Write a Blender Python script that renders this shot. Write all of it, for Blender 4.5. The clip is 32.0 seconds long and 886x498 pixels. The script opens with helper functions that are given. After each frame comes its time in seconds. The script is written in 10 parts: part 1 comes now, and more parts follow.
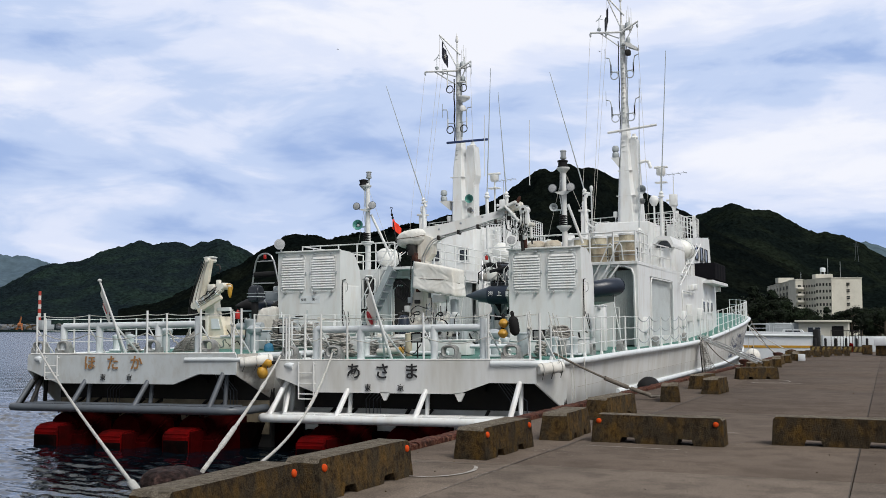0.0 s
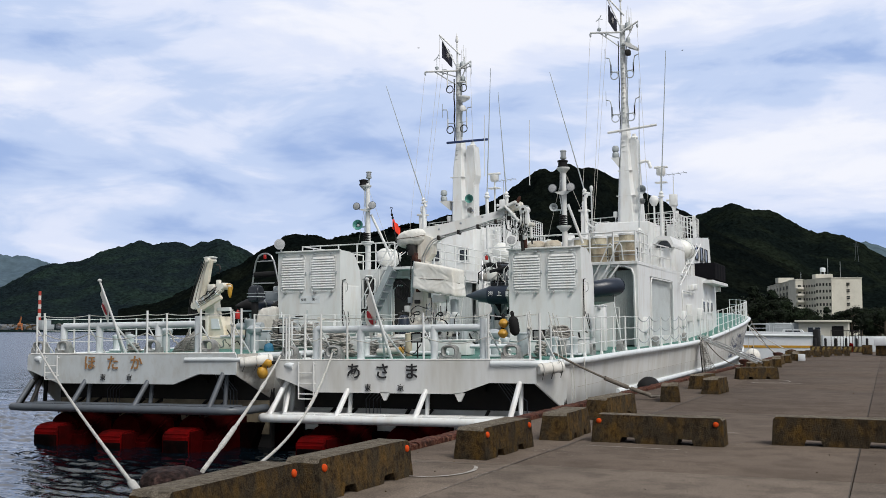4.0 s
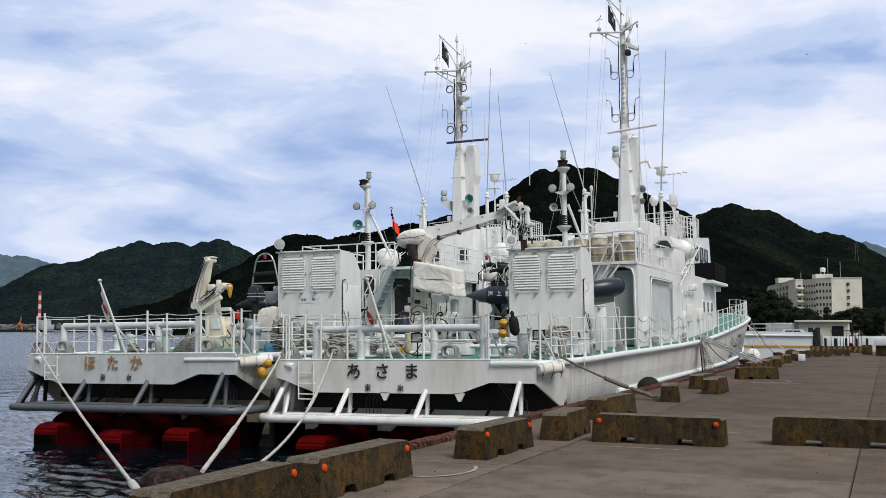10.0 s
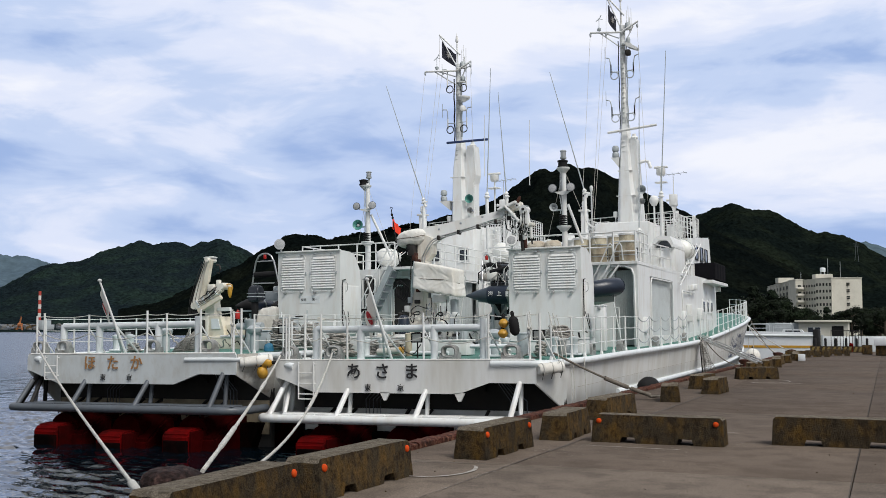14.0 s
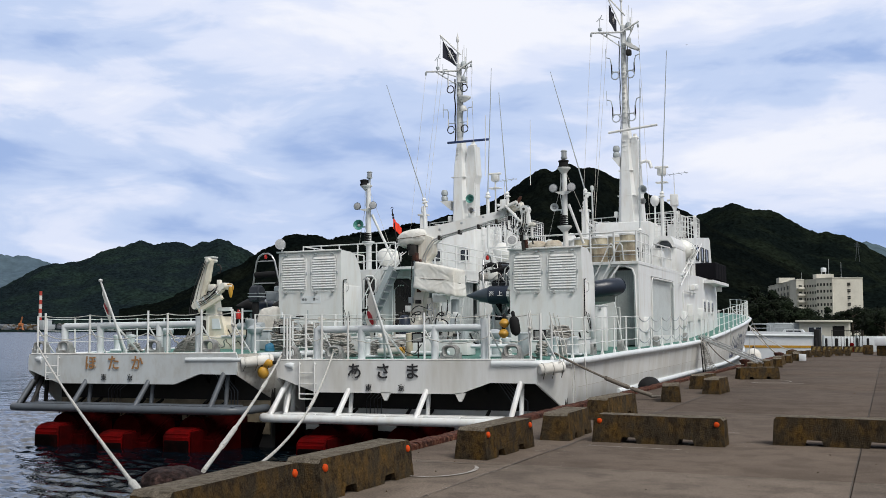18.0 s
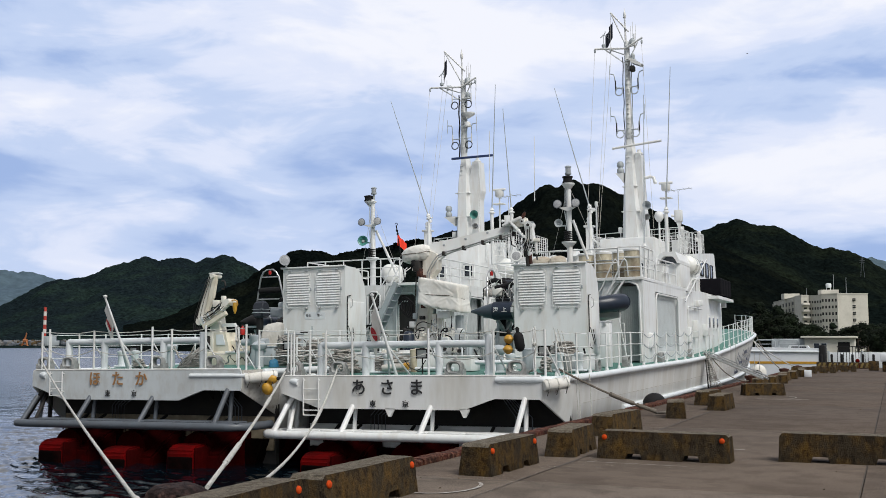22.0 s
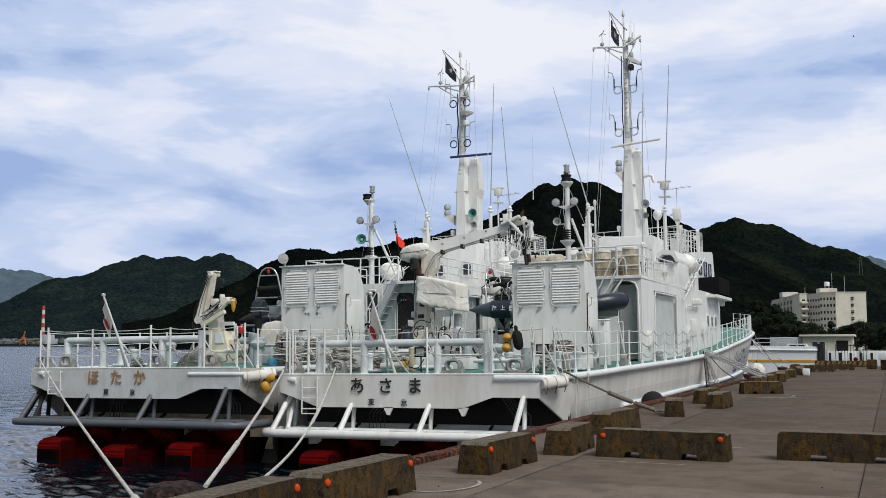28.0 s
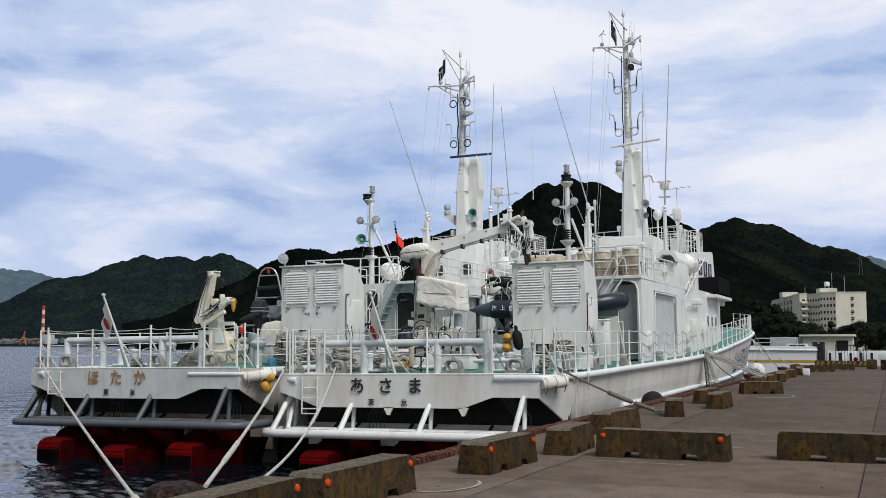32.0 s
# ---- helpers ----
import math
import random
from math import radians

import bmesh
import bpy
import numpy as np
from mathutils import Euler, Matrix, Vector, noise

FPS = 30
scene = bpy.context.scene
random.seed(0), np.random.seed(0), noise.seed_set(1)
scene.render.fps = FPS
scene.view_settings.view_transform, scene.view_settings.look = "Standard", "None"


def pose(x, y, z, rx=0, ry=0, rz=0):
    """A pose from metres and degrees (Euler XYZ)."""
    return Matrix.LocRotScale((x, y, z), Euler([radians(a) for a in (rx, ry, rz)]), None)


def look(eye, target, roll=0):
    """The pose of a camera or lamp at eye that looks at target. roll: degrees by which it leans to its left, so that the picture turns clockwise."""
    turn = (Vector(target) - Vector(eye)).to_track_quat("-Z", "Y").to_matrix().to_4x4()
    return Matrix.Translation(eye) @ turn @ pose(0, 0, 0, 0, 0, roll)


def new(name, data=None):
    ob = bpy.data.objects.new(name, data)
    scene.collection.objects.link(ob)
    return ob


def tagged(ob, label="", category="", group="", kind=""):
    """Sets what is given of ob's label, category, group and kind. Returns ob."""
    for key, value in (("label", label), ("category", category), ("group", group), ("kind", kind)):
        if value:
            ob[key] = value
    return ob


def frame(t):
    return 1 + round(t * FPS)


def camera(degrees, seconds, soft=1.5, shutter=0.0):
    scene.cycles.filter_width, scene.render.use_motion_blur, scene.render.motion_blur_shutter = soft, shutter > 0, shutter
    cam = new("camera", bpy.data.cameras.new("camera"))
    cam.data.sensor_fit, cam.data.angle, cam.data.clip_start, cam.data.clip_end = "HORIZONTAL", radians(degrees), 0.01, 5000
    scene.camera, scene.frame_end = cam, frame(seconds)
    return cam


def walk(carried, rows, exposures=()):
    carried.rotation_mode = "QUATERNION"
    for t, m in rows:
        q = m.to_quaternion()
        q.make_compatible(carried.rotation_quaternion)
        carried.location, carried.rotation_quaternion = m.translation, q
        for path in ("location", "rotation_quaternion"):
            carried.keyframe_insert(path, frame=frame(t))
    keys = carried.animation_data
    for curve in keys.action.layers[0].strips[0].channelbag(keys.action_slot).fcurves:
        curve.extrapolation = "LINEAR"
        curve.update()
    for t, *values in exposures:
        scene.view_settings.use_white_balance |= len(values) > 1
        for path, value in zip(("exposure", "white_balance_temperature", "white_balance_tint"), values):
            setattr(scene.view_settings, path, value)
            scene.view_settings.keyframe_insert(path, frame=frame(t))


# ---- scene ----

# ---- camera and its walk ----
FOCAL = 1830.0            # picture units, for a picture 1568 wide
cam = camera(2 * math.degrees(math.atan(784 / FOCAL)), 32.0, soft=0.4)
EYE = (0.0, 0.0, 1.62)
YAW0, PITCH0 = math.degrees(math.atan(784 / FOCAL)), math.degrees(math.atan(143 / FOCAL))


def aim(right, down):
    """Camera pose for a picture whose content has slid by so much."""
    return pose(*EYE, 90 + PITCH0 + math.degrees(down / FOCAL), 0, YAW0 + math.degrees(right / FOCAL))


SLIDE = ((0, 0, 0), (5, 0, 0), (17.4, 0, 0), (18, 1.3, 0), (18.5, 1.7, 0), (19, 2, 3), (19.5, 3.3, 5), (20.1, 3.4, 7),
         (20.3, 7, 19), (20.45, 9.5, 30.5), (20.7, 9.3, 29), (21, 9, 28), (22, 8.8, 28), (22.5, 8, 27.5), (23, 7.3, 27),
         (23.5, 4.6, 26.8), (24, 2.6, 26.6), (24.5, 4.2, 26.2), (25, 4.8, 25.8), (25.5, 6, 25.6), (27.5, 6.2, 25.3), (32, 6.2, 25.3))
walk(cam, [(t, aim(a, b)) for t, a, b in SLIDE], exposures=((0, 0.0), (24, 0.0), (28, -0.08), (32, -0.08)))

# ---- world, sun ----
SUN_ELEV, SUN_AZ = 50.0, 124.0     # azimuth from +Y, clockwise
world = bpy.data.worlds.new("sky")
scene.world = world
world.use_nodes = True


def cloud_nodes(nt, vec, grey=0.0):
    """Overcast sky colour: broken, streaky cloud with blue-grey gaps."""
    N, L = nt.nodes, nt.links
    mp = N.new("ShaderNodeMapping")
    mp.inputs["Scale"].default_value = (1.0, 1.0, 3.0)
    mp.inputs["Rotation"].default_value = (0.0, radians(13), 0.0)
    L.new(vec, mp.inputs[0])
    a = N.new("ShaderNodeTexNoise")
    a.inputs["Scale"].default_value, a.inputs["Detail"].default_value = 3.1, 5
    a.inputs["Roughness"].default_value, a.inputs["Distortion"].default_value = 0.5, 0.35
    L.new(mp.outputs[0], a.inputs["Vector"])
    r = N.new("ShaderNodeValToRGB")
    r.color_ramp.interpolation = "EASE"
    e = r.color_ramp.elements
    e[0].position, e[0].color = 0.32, (0.35, 0.48, 0.78, 1)
    e[1].position, e[1].color = 0.62, (0.90, 0.92, 1.0, 1)
    m = e.new(0.44)
    m.color = (0.55, 0.66, 0.90, 1)
    m = e.new(0.52)
    m.color = (0.74, 0.80, 0.97, 1)
    sp = N.new("ShaderNodeSeparateXYZ")
    L.new(vec, sp.inputs[0])
    band = N.new("ShaderNodeValToRGB")
    band.color_ramp.interpolation = "B_SPLINE"
    b = band.color_ramp.elements
    b[0].position, b[0].color = 0.0, (0.50, 0.50, 0.50, 1)
    b[1].position, b[1].color = 0.40, (0.80, 0.80, 0.80, 1)
    for at, v in ((0.06, 0.50), (0.11, 0.47), (0.16, 0.40), (0.20, 0.40), (0.25, 0.53), (0.29, 0.78)):
        b.new(at).color = (v, v, v, 1)
    L.new(sp.outputs["Z"], band.inputs[0])
    side = N.new("ShaderNodeVectorMath")
    side.operation = "DOT_PRODUCT"
    side.inputs[1].default_value = (0.919, 0.394, 0.0)
    L.new(vec, side.inputs[0])
    sm = N.new("ShaderNodeMath")
    sm.operation = "MULTIPLY_ADD"
    sm.inputs[1].default_value = 0.014
    L.new(side.outputs["Value"], sm.inputs[0])
    fine = N.new("ShaderNodeTexNoise")
    fine.inputs["Scale"].default_value, fine.inputs["Detail"].default_value = 8.5, 6
    fine.inputs["Roughness"].default_value, fine.inputs["Distortion"].default_value = 0.58, 0.5
    L.new(mp.outputs[0], fine.inputs["Vector"])
    fm = N.new("ShaderNodeMath")
    fm.operation = "MULTIPLY_ADD"
    fm.inputs[1].default_value = 0.30
    L.new(fine.outputs["Fac"], fm.inputs[0])
    fo = N.new("ShaderNodeMath")
    fo.operation = "SUBTRACT"
    fo.inputs[1].default_value = 0.15
    L.new(a.outputs["Fac"], fm.inputs[2])
    L.new(fm.outputs[0], fo.inputs[0])
    L.new(fo.outputs[0], sm.inputs[2])
    tot = N.new("ShaderNodeMath")
    tot.operation = "MULTIPLY_ADD"
    tot.inputs[1].default_value = 0.55
    L.new(band.outputs[0], tot.inputs[0])
    L.new(sm.outputs[0], tot.inputs[2])
    off = N.new("ShaderNodeMath")
    off.operation = "SUBTRACT"
    off.inputs[1].default_value = 0.305
    L.new(tot.outputs[0], off.inputs[0])
    L.new(off.outputs[0], r.inputs[0])
    if not grey:
        return r.outputs[0]
    h = N.new("ShaderNodeHueSaturation")
    h.inputs["Saturation"].default_value = 1 - grey
    L.new(r.outputs[0], h.inputs["Color"])
    return h.outputs[0]


nt = world.node_tree
nt.nodes.clear()
sky = nt.nodes.new("ShaderNodeTexSky")
sky.sky_type, sky.sun_disc = "NISHITA", False
sky.sun_elevation, sky.sun_rotation = radians(SUN_ELEV), radians(SUN_AZ)
tc = nt.nodes.new("ShaderNodeTexCoord")
cl = cloud_nodes(nt, tc.outputs["Generated"], 0.75)
bg1, bg2 = nt.nodes.new("ShaderNodeBackground"), nt.nodes.new("ShaderNodeBackground")
nt.links.new(sky.outputs[0], bg1.inputs[0])
bg1.inputs[1].default_value = 0.03
nt.links.new(cl, bg2.inputs[0])
bg2.inputs[1].default_value = 0.33
add = nt.nodes.new("ShaderNodeAddShader")
nt.links.new(bg1.outputs[0], add.inputs[0])
nt.links.new(bg2.outputs[0], add.inputs[1])
wout = nt.nodes.new("ShaderNodeOutputWorld")
nt.links.new(add.outputs[0], wout.inputs[0])

sun = new("sun", bpy.data.lights.new("sun", "SUN"))
sun.data.energy, sun.data.angle, sun.data.color = 2.95, radians(28), (1.0, 0.96, 0.90)
az, el = radians(SUN_AZ), radians(SUN_ELEV)
sun.matrix_world = look((40 * math.sin(az) * math.cos(el), 40 * math.cos(az) * math.cos(el), 40 * math.sin(el)), (0, 0, 0))


# ---- materials ----
def mat(name, color, rough=0.5, metal=0.0, grain=0.0, gscale=40.0, stain=None, sscale=2.0, samount=0.5, bump=0.0, bscale=60.0,
        rnd=0.0, stretch=(1, 1, 1), spec=0.5, space="Object", dirt=None, dscale=5.0, damount=0.85, bdist=0.0, plates=0.0):
    """A procedural surface: base colour, fine grain, broad stains, relief."""
    m = bpy.data.materials.new(name)
    m.use_nodes = True
    nt = m.node_tree
    N, L = nt.nodes, nt.links
    p = N["Principled BSDF"]
    p.inputs["Roughness"].default_value, p.inputs["Metallic"].default_value = rough, metal
    p.inputs["Specular IOR Level"].default_value = spec
    tc = N.new("ShaderNodeTexCoord")
    mp = N.new("ShaderNodeMapping")
    mp.inputs["Scale"].default_value = stretch
    L.new(tc.outputs[space], mp.inputs[0])
    col = N.new("ShaderNodeRGB")
    col.outputs[0].default_value = (*color, 1)
    out = col.outputs[0]

    def noise_tex(scale, detail=5):
        n = N.new("ShaderNodeTexNoise")
        n.inputs["Scale"].default_value, n.inputs["Detail"].default_value = scale, detail
        n.inputs["Roughness"].default_value = 0.62
        L.new(mp.outputs[0], n.inputs["Vector"])
        return n.outputs["Fac"]

    def mixed(fac, a, b, kind="MIX"):
        x = N.new("ShaderNodeMix")
        x.data_type, x.blend_type = "RGBA", kind
        if fac is not None:
            L.new(fac, x.inputs[0])
        L.new(a, x.inputs[6])
        if hasattr(b, "is_linked"):
            L.new(b, x.inputs[7])
        else:
            x.inputs[7].default_value = (*b, 1)
        return x

    def ramp(src, lo, hi, amount=1.0):
        r = N.new("ShaderNodeMapRange")
        r.inputs[1].default_value, r.inputs[2].default_value, r.inputs[4].default_value = lo, hi, amount
        L.new(src, r.inputs[0])
        return r.outputs[0]

    if stain:
        out = mixed(ramp(noise_tex(sscale), 0.45, 0.72, samount), out, stain).outputs[2]
    if dirt:
        out = mixed(ramp(noise_tex(dscale, 8), 0.48, 0.62, damount), out, dirt).outputs[2]
    if grain:
        g = ramp(noise_tex(gscale), 0.25, 0.75)
        r = N.new("ShaderNodeMapRange")
        r.inputs[3].default_value, r.inputs[4].default_value = 1 - grain, 1 + grain
        L.new(g, r.inputs[0])
        x = mixed(None, out, (1, 1, 1), "MULTIPLY")
        x.inputs[0].default_value = 1.0
        L.new(r.outputs[0], x.inputs[7])
        out = x.outputs[2]
    if rnd:
        oi = N.new("ShaderNodeObjectInfo")
        r = N.new("ShaderNodeMapRange")
        r.inputs[3].default_value, r.inputs[4].default_value = 1 - rnd, 1 + rnd
        L.new(oi.outputs["Random"], r.inputs[0])
        x = mixed(None, out, (1, 1, 1), "MULTIPLY")
        x.inputs[0].default_value = 1.0
        L.new(r.outputs[0], x.inputs[7])
        out = x.outputs[2]
    if plates:
        # each shell plate was painted at another time: steps of tone along the side
        sp = N.new("ShaderNodeSeparateXYZ")
        L.new(tc.outputs[space], sp.inputs[0])
        q = N.new("ShaderNodeMath")
        q.operation, q.inputs[1].default_value = "DIVIDE", 3.25
        L.new(sp.outputs["Y"], q.inputs[0])
        fl = N.new("ShaderNodeMath")
        fl.operation = "FLOOR"
        L.new(q.outputs[0], fl.inputs[0])
        wn = N.new("ShaderNodeTexWhiteNoise")
        wn.noise_dimensions = "1D"
        L.new(fl.outputs[0], wn.inputs["W"])
        r = N.new("ShaderNodeMapRange")
        r.inputs[3].default_value, r.inputs[4].default_value = 1 - plates, 1.0
        L.new(wn.outputs["Value"], r.inputs[0])
        x = mixed(None, out, (1, 1, 1), "MULTIPLY")
        x.inputs[0].default_value = 1.0
        L.new(r.outputs[0], x.inputs[7])
        out = x.outputs[2]
    L.new(out, p.inputs["Base Color"])
    if bump:
        b = N.new("ShaderNodeBump")
        b.inputs["Strength"].default_value, b.inputs["Distance"].default_value = min(1.0, bump), bdist or 0.02 * max(1.0, bump)
        L.new(noise_tex(bscale), b.inputs["Height"])
        L.new(b.outputs[0], p.inputs["Normal"])
    return m


M = {}
M["white"] = mat("white_paint", (0.74, 0.76, 0.76), 0.42, grain=0.03, gscale=9, stain=(0.52, 0.53, 0.50), sscale=0.9, samount=0.35, stretch=(1, 1, 0.25), dirt=(0.46, 0.38, 0.29), dscale=4.5, damount=0.22)
M["hull"] = mat("hull_white", (0.76, 0.77, 0.76), 0.4, grain=0.03, gscale=6, stain=(0.50, 0.475, 0.41), sscale=0.8, samount=0.65, stretch=(1.6, 1.6, 0.3), bump=0.15, bscale=1.3, plates=0.14, dirt=(0.60, 0.57, 0.50), dscale=1.1, damount=0.35)
M["cream"] = mat("cream_paint", (0.70, 0.66, 0.55), 0.5, grain=0.05, gscale=12, stain=(0.42, 0.33, 0.22), sscale=2.5, samount=0.5)
M["grey"] = mat("grey_paint", (0.38, 0.42, 0.44), 0.5, grain=0.05, gscale=14, stain=(0.24, 0.25, 0.26), sscale=2)
M["pipe"] = mat("pale_blue_grey_paint", (0.70, 0.74, 0.76), 0.4, grain=0.03, gscale=10, stain=(0.42, 0.44, 0.43), sscale=3, samount=0.3)
M["extred"] = mat("red_enamel", (0.45, 0.02, 0.015), 0.35)
M["guard"] = mat("guard_grey_paint", (0.095, 0.11, 0.13), 0.45, grain=0.08, gscale=10, stain=(0.07, 0.07, 0.07), sscale=3)
M["red"] = mat("red_bottom_paint", (0.100, 0.0012, 0.0015), 0.85, spec=0.04, grain=0.2, gscale=5, stain=(0.022, 0.002, 0.002), sscale=1.5, samount=0.85, bump=0.3, bscale=8, dirt=(0.008, 0.002, 0.002), dscale=2.2, damount=0.75)
M["black"] = mat("black_rubber", (0.014, 0.014, 0.015), 0.8, spec=0.2, grain=0.2, gscale=20)
# dark paint of fittings; also colours in the shade of recesses and openings
M["dark"] = mat("dark_paint_and_shade", (0.018, 0.017, 0.016), 0.8, grain=0.2, gscale=6, stain=(0.035, 0.025, 0.018), sscale=1.6)
M["deck"] = mat("green_deck_paint", (0.07, 0.20, 0.165), 0.75, grain=0.12, gscale=30, stain=(0.05, 0.13, 0.11), sscale=1.0)
M["glass"] = mat("dark_window_glass", (0.02, 0.025, 0.035), 0.06, spec=0.8)
M["chrome"] = mat("bare_metal", (0.55, 0.55, 0.54), 0.3, 0.9, grain=0.1, gscale=30)
M["navy"] = mat("navy_canvas", (0.005, 0.005, 0.007), 0.9, spec=0.1, grain=0.2, gscale=20, bump=0.5, bscale=9)
M["rubber"] = mat("navy_boat_tube", (0.015, 0.023, 0.040), 0.35, grain=0.15, gscale=8)
M["canvas"] = mat("white_canvas_cover", (0.73, 0.725, 0.69), 0.85, grain=0.08, gscale=14, stain=(0.48, 0.42, 0.33), sscale=1.4, samount=0.45, bump=0.05, bscale=45)
M["oldcanvas"] = mat("greyed_canvas_cover", (0.52, 0.51, 0.48), 0.9, grain=0.1, gscale=14, stain=(0.34, 0.31, 0.26), sscale=2.0, samount=0.5, bump=0.2, bscale=9)
M["ochre"] = mat("ochre_lettering", (0.32, 0.17, 0.07), 0.6, grain=0.15, gscale=30)
M["navyblue"] = mat("dark_blue_paint", (0.02, 0.04, 0.12), 0.4, grain=0.1, gscale=20)
M["ink"] = mat("black_lettering", (0.02, 0.02, 0.022), 0.6)
M["yellow"] = mat("yellow_fender", (0.52, 0.28, 0.025), 0.5, grain=0.12, gscale=12, stain=(0.3, 0.16, 0.04), sscale=4)
M["rope"] = mat("pale_rope", (0.60, 0.595, 0.56), 0.9, grain=0.25, gscale=60, stain=(0.38, 0.35, 0.28), sscale=5, bump=1.0, bscale=90)
M["oldrope"] = mat("weathered_rope", (0.150, 0.130, 0.105), 0.95, grain=0.3, gscale=60, stain=(0.26, 0.24, 0.21), sscale=5, samount=0.6, bump=1.0, bscale=70)
M["horn"] = mat("sea_green_horn_bell", (0.06, 0.22, 0.19), 0.35, grain=0.06)
M["rust"] = mat("rusted_steel", (0.045, 0.016, 0.011), 0.9, 0.1, grain=0.5, gscale=14, stain=(0.16, 0.055, 0.025), sscale=6, samount=0.8, bump=1.0, bscale=20)
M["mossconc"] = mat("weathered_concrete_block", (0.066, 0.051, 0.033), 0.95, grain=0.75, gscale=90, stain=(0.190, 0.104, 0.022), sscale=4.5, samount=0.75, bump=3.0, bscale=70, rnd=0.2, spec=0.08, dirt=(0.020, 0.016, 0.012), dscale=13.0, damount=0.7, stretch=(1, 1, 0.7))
# block tops: worn, and paler for the light from above
M["blocktop"] = mat("lit_worn_block_top", (0.27, 0.235, 0.185), 0.95, grain=0.7, gscale=110, stain=(0.105, 0.080, 0.050), sscale=7.0, samount=0.8, bump=3.0, bscale=80, spec=0.08, dirt=(0.050, 0.042, 0.032), dscale=22.0, damount=0.5)
M["orange"] = mat("weathered_orange_reflector", (0.56, 0.060, 0.006), 0.75, spec=0.15, grain=0.25, gscale=60, stain=(0.22, 0.04, 0.010), sscale=30, samount=0.6)


# ---- mesh helpers ----
def bmn():
    return bmesh.new()


def box(bm, x0, x1, y0, y1, z0, z1, bevel=0.0, rot=None):
    m = Matrix.Translation(((x0 + x1) / 2, (y0 + y1) / 2, (z0 + z1) / 2)) @ Matrix.Diagonal((x1 - x0, y1 - y0, z1 - z0, 1))
    if rot is not None:
        m = rot @ m
    v = bmesh.ops.create_cube(bm, size=1, matrix=m)["verts"]
    if bevel:
        es = list({e for q in v for e in q.link_edges})
        bmesh.ops.bevel(bm, geom=es, offset=bevel, segments=2, affect="EDGES", profile=0.5)
    return bm


def tube(bm, p, q, r, n=8, r2=None):
    p, q = Vector(p), Vector(q)
    d = q - p
    if d.length < 1e-5:
        return bm
    m = Matrix.Translation((p + q) / 2) @ d.to_track_quat("Z", "Y").to_matrix().to_4x4()
    bmesh.ops.create_cone(bm, cap_ends=True, segments=n, radius1=r, radius2=r if r2 is None else r2, depth=d.length, matrix=m)
    return bm


def pipe(bm, pts, r, n=8):
    """One bent pipe through the points."""
    pts = [Vector(p) for p in pts]
    rings = []
    ref = Vector((0.31, 0.17, 0.93)).normalized()
    for i, p in enumerate(pts):
        d = (pts[min(i + 1, len(pts) - 1)] - pts[max(i - 1, 0)]).normalized()
        a = d.cross(ref).normalized()
        b = d.cross(a)
        rings.append([bm.verts.new(p + r * (math.cos(2 * math.pi * k / n) * a + math.sin(2 * math.pi * k / n) * b)) for k in range(n)])
    for u, v in zip(rings, rings[1:]):
        for k in range(n):
            bm.faces.new((u[k], u[(k + 1) % n], v[(k + 1) % n], v[k]))
    bm.faces.new(rings[0][::-1])
    bm.faces.new(rings[-1])
    return bm


def lathe(bm, prof, m, n=16):
    """Turned form: profile of (radius, height) about the z axis of the pose m."""
    rings = []
    for r, z in prof:
        rings.append([bm.verts.new(m @ Vector((max(r, 1e-4) * math.cos(2 * math.pi * k / n), max(r, 1e-4) * math.sin(2 * math.pi * k / n), z))) for k in range(n)])
    for u, v in zip(rings, rings[1:]):
        for k in range(n):
            bm.faces.new((u[k], u[(k + 1) % n], v[(k + 1) % n], v[k]))
    bm.faces.new(rings[0][::-1])
    bm.faces.new(rings[-1])
    return bm


def prism(bm, poly, axis, a, b):
    """A polygon drawn on the plane across an axis, pushed from a to b."""
    def at(u, v, w):
        return {"x": (w, u, v), "y": (u, w, v), "z": (u, v, w)}[axis]
    lo = [bm.verts.new(at(u, v, a)) for u, v in poly]
    hi = [bm.verts.new(at(u, v, b)) for u, v in poly]
    n = len(poly)
    for k in range(n):
        bm.faces.new((lo[k], lo[(k + 1) % n], hi[(k + 1) % n], hi[k]))
    bm.faces.new(lo[::-1])
    bm.faces.new(hi)
    bmesh.ops.recalc_face_normals(bm, faces=bm.faces)
    return bm


def sag(p, q, drop, n=10):
    p, q = Vector(p), Vector(q)
    return [p.lerp(q, i / n) - Vector((0, 0, 4 * drop * (i / n) * (1 - i / n))) for i in range(n + 1)]


def mesh_of(name, bm, material, smooth=False):
    me = bpy.data.meshes.new(name)
    bmesh.ops.recalc_face_normals(bm, faces=bm.faces)
    bm.to_mesh(me)
    bm.free()
    me.materials.append(M[material] if isinstance(material, str) else material)
    if smooth:
        for f in me.polygons:
            f.use_smooth = True
        me.set_sharp_from_angle(angle=radians(48))
    return me


LIFT = {}


def part(name, bm, material, parent, label="", smooth=True):
    ob = new(name, mesh_of(name, bm, material, smooth))
    ob.parent = parent
    ob.location.z = LIFT.get(parent, 0.0)
    if label:
        tagged(ob, label)
    return ob


def thing(name, label, category, m=None, group="", kind=""):
    ob = new(name)
    ob.empty_display_size = 0.2
    if m is not None:
        ob.matrix_basis = m
    return tagged(ob, label, category, group, kind)


def solid(name, bm, material, label, category, m=None, group="", kind="", smooth=True):
    ob = new(name, mesh_of(name, bm, material, smooth))
    if m is not None:
        ob.matrix_basis = m
    return tagged(ob, label, category, group, kind)


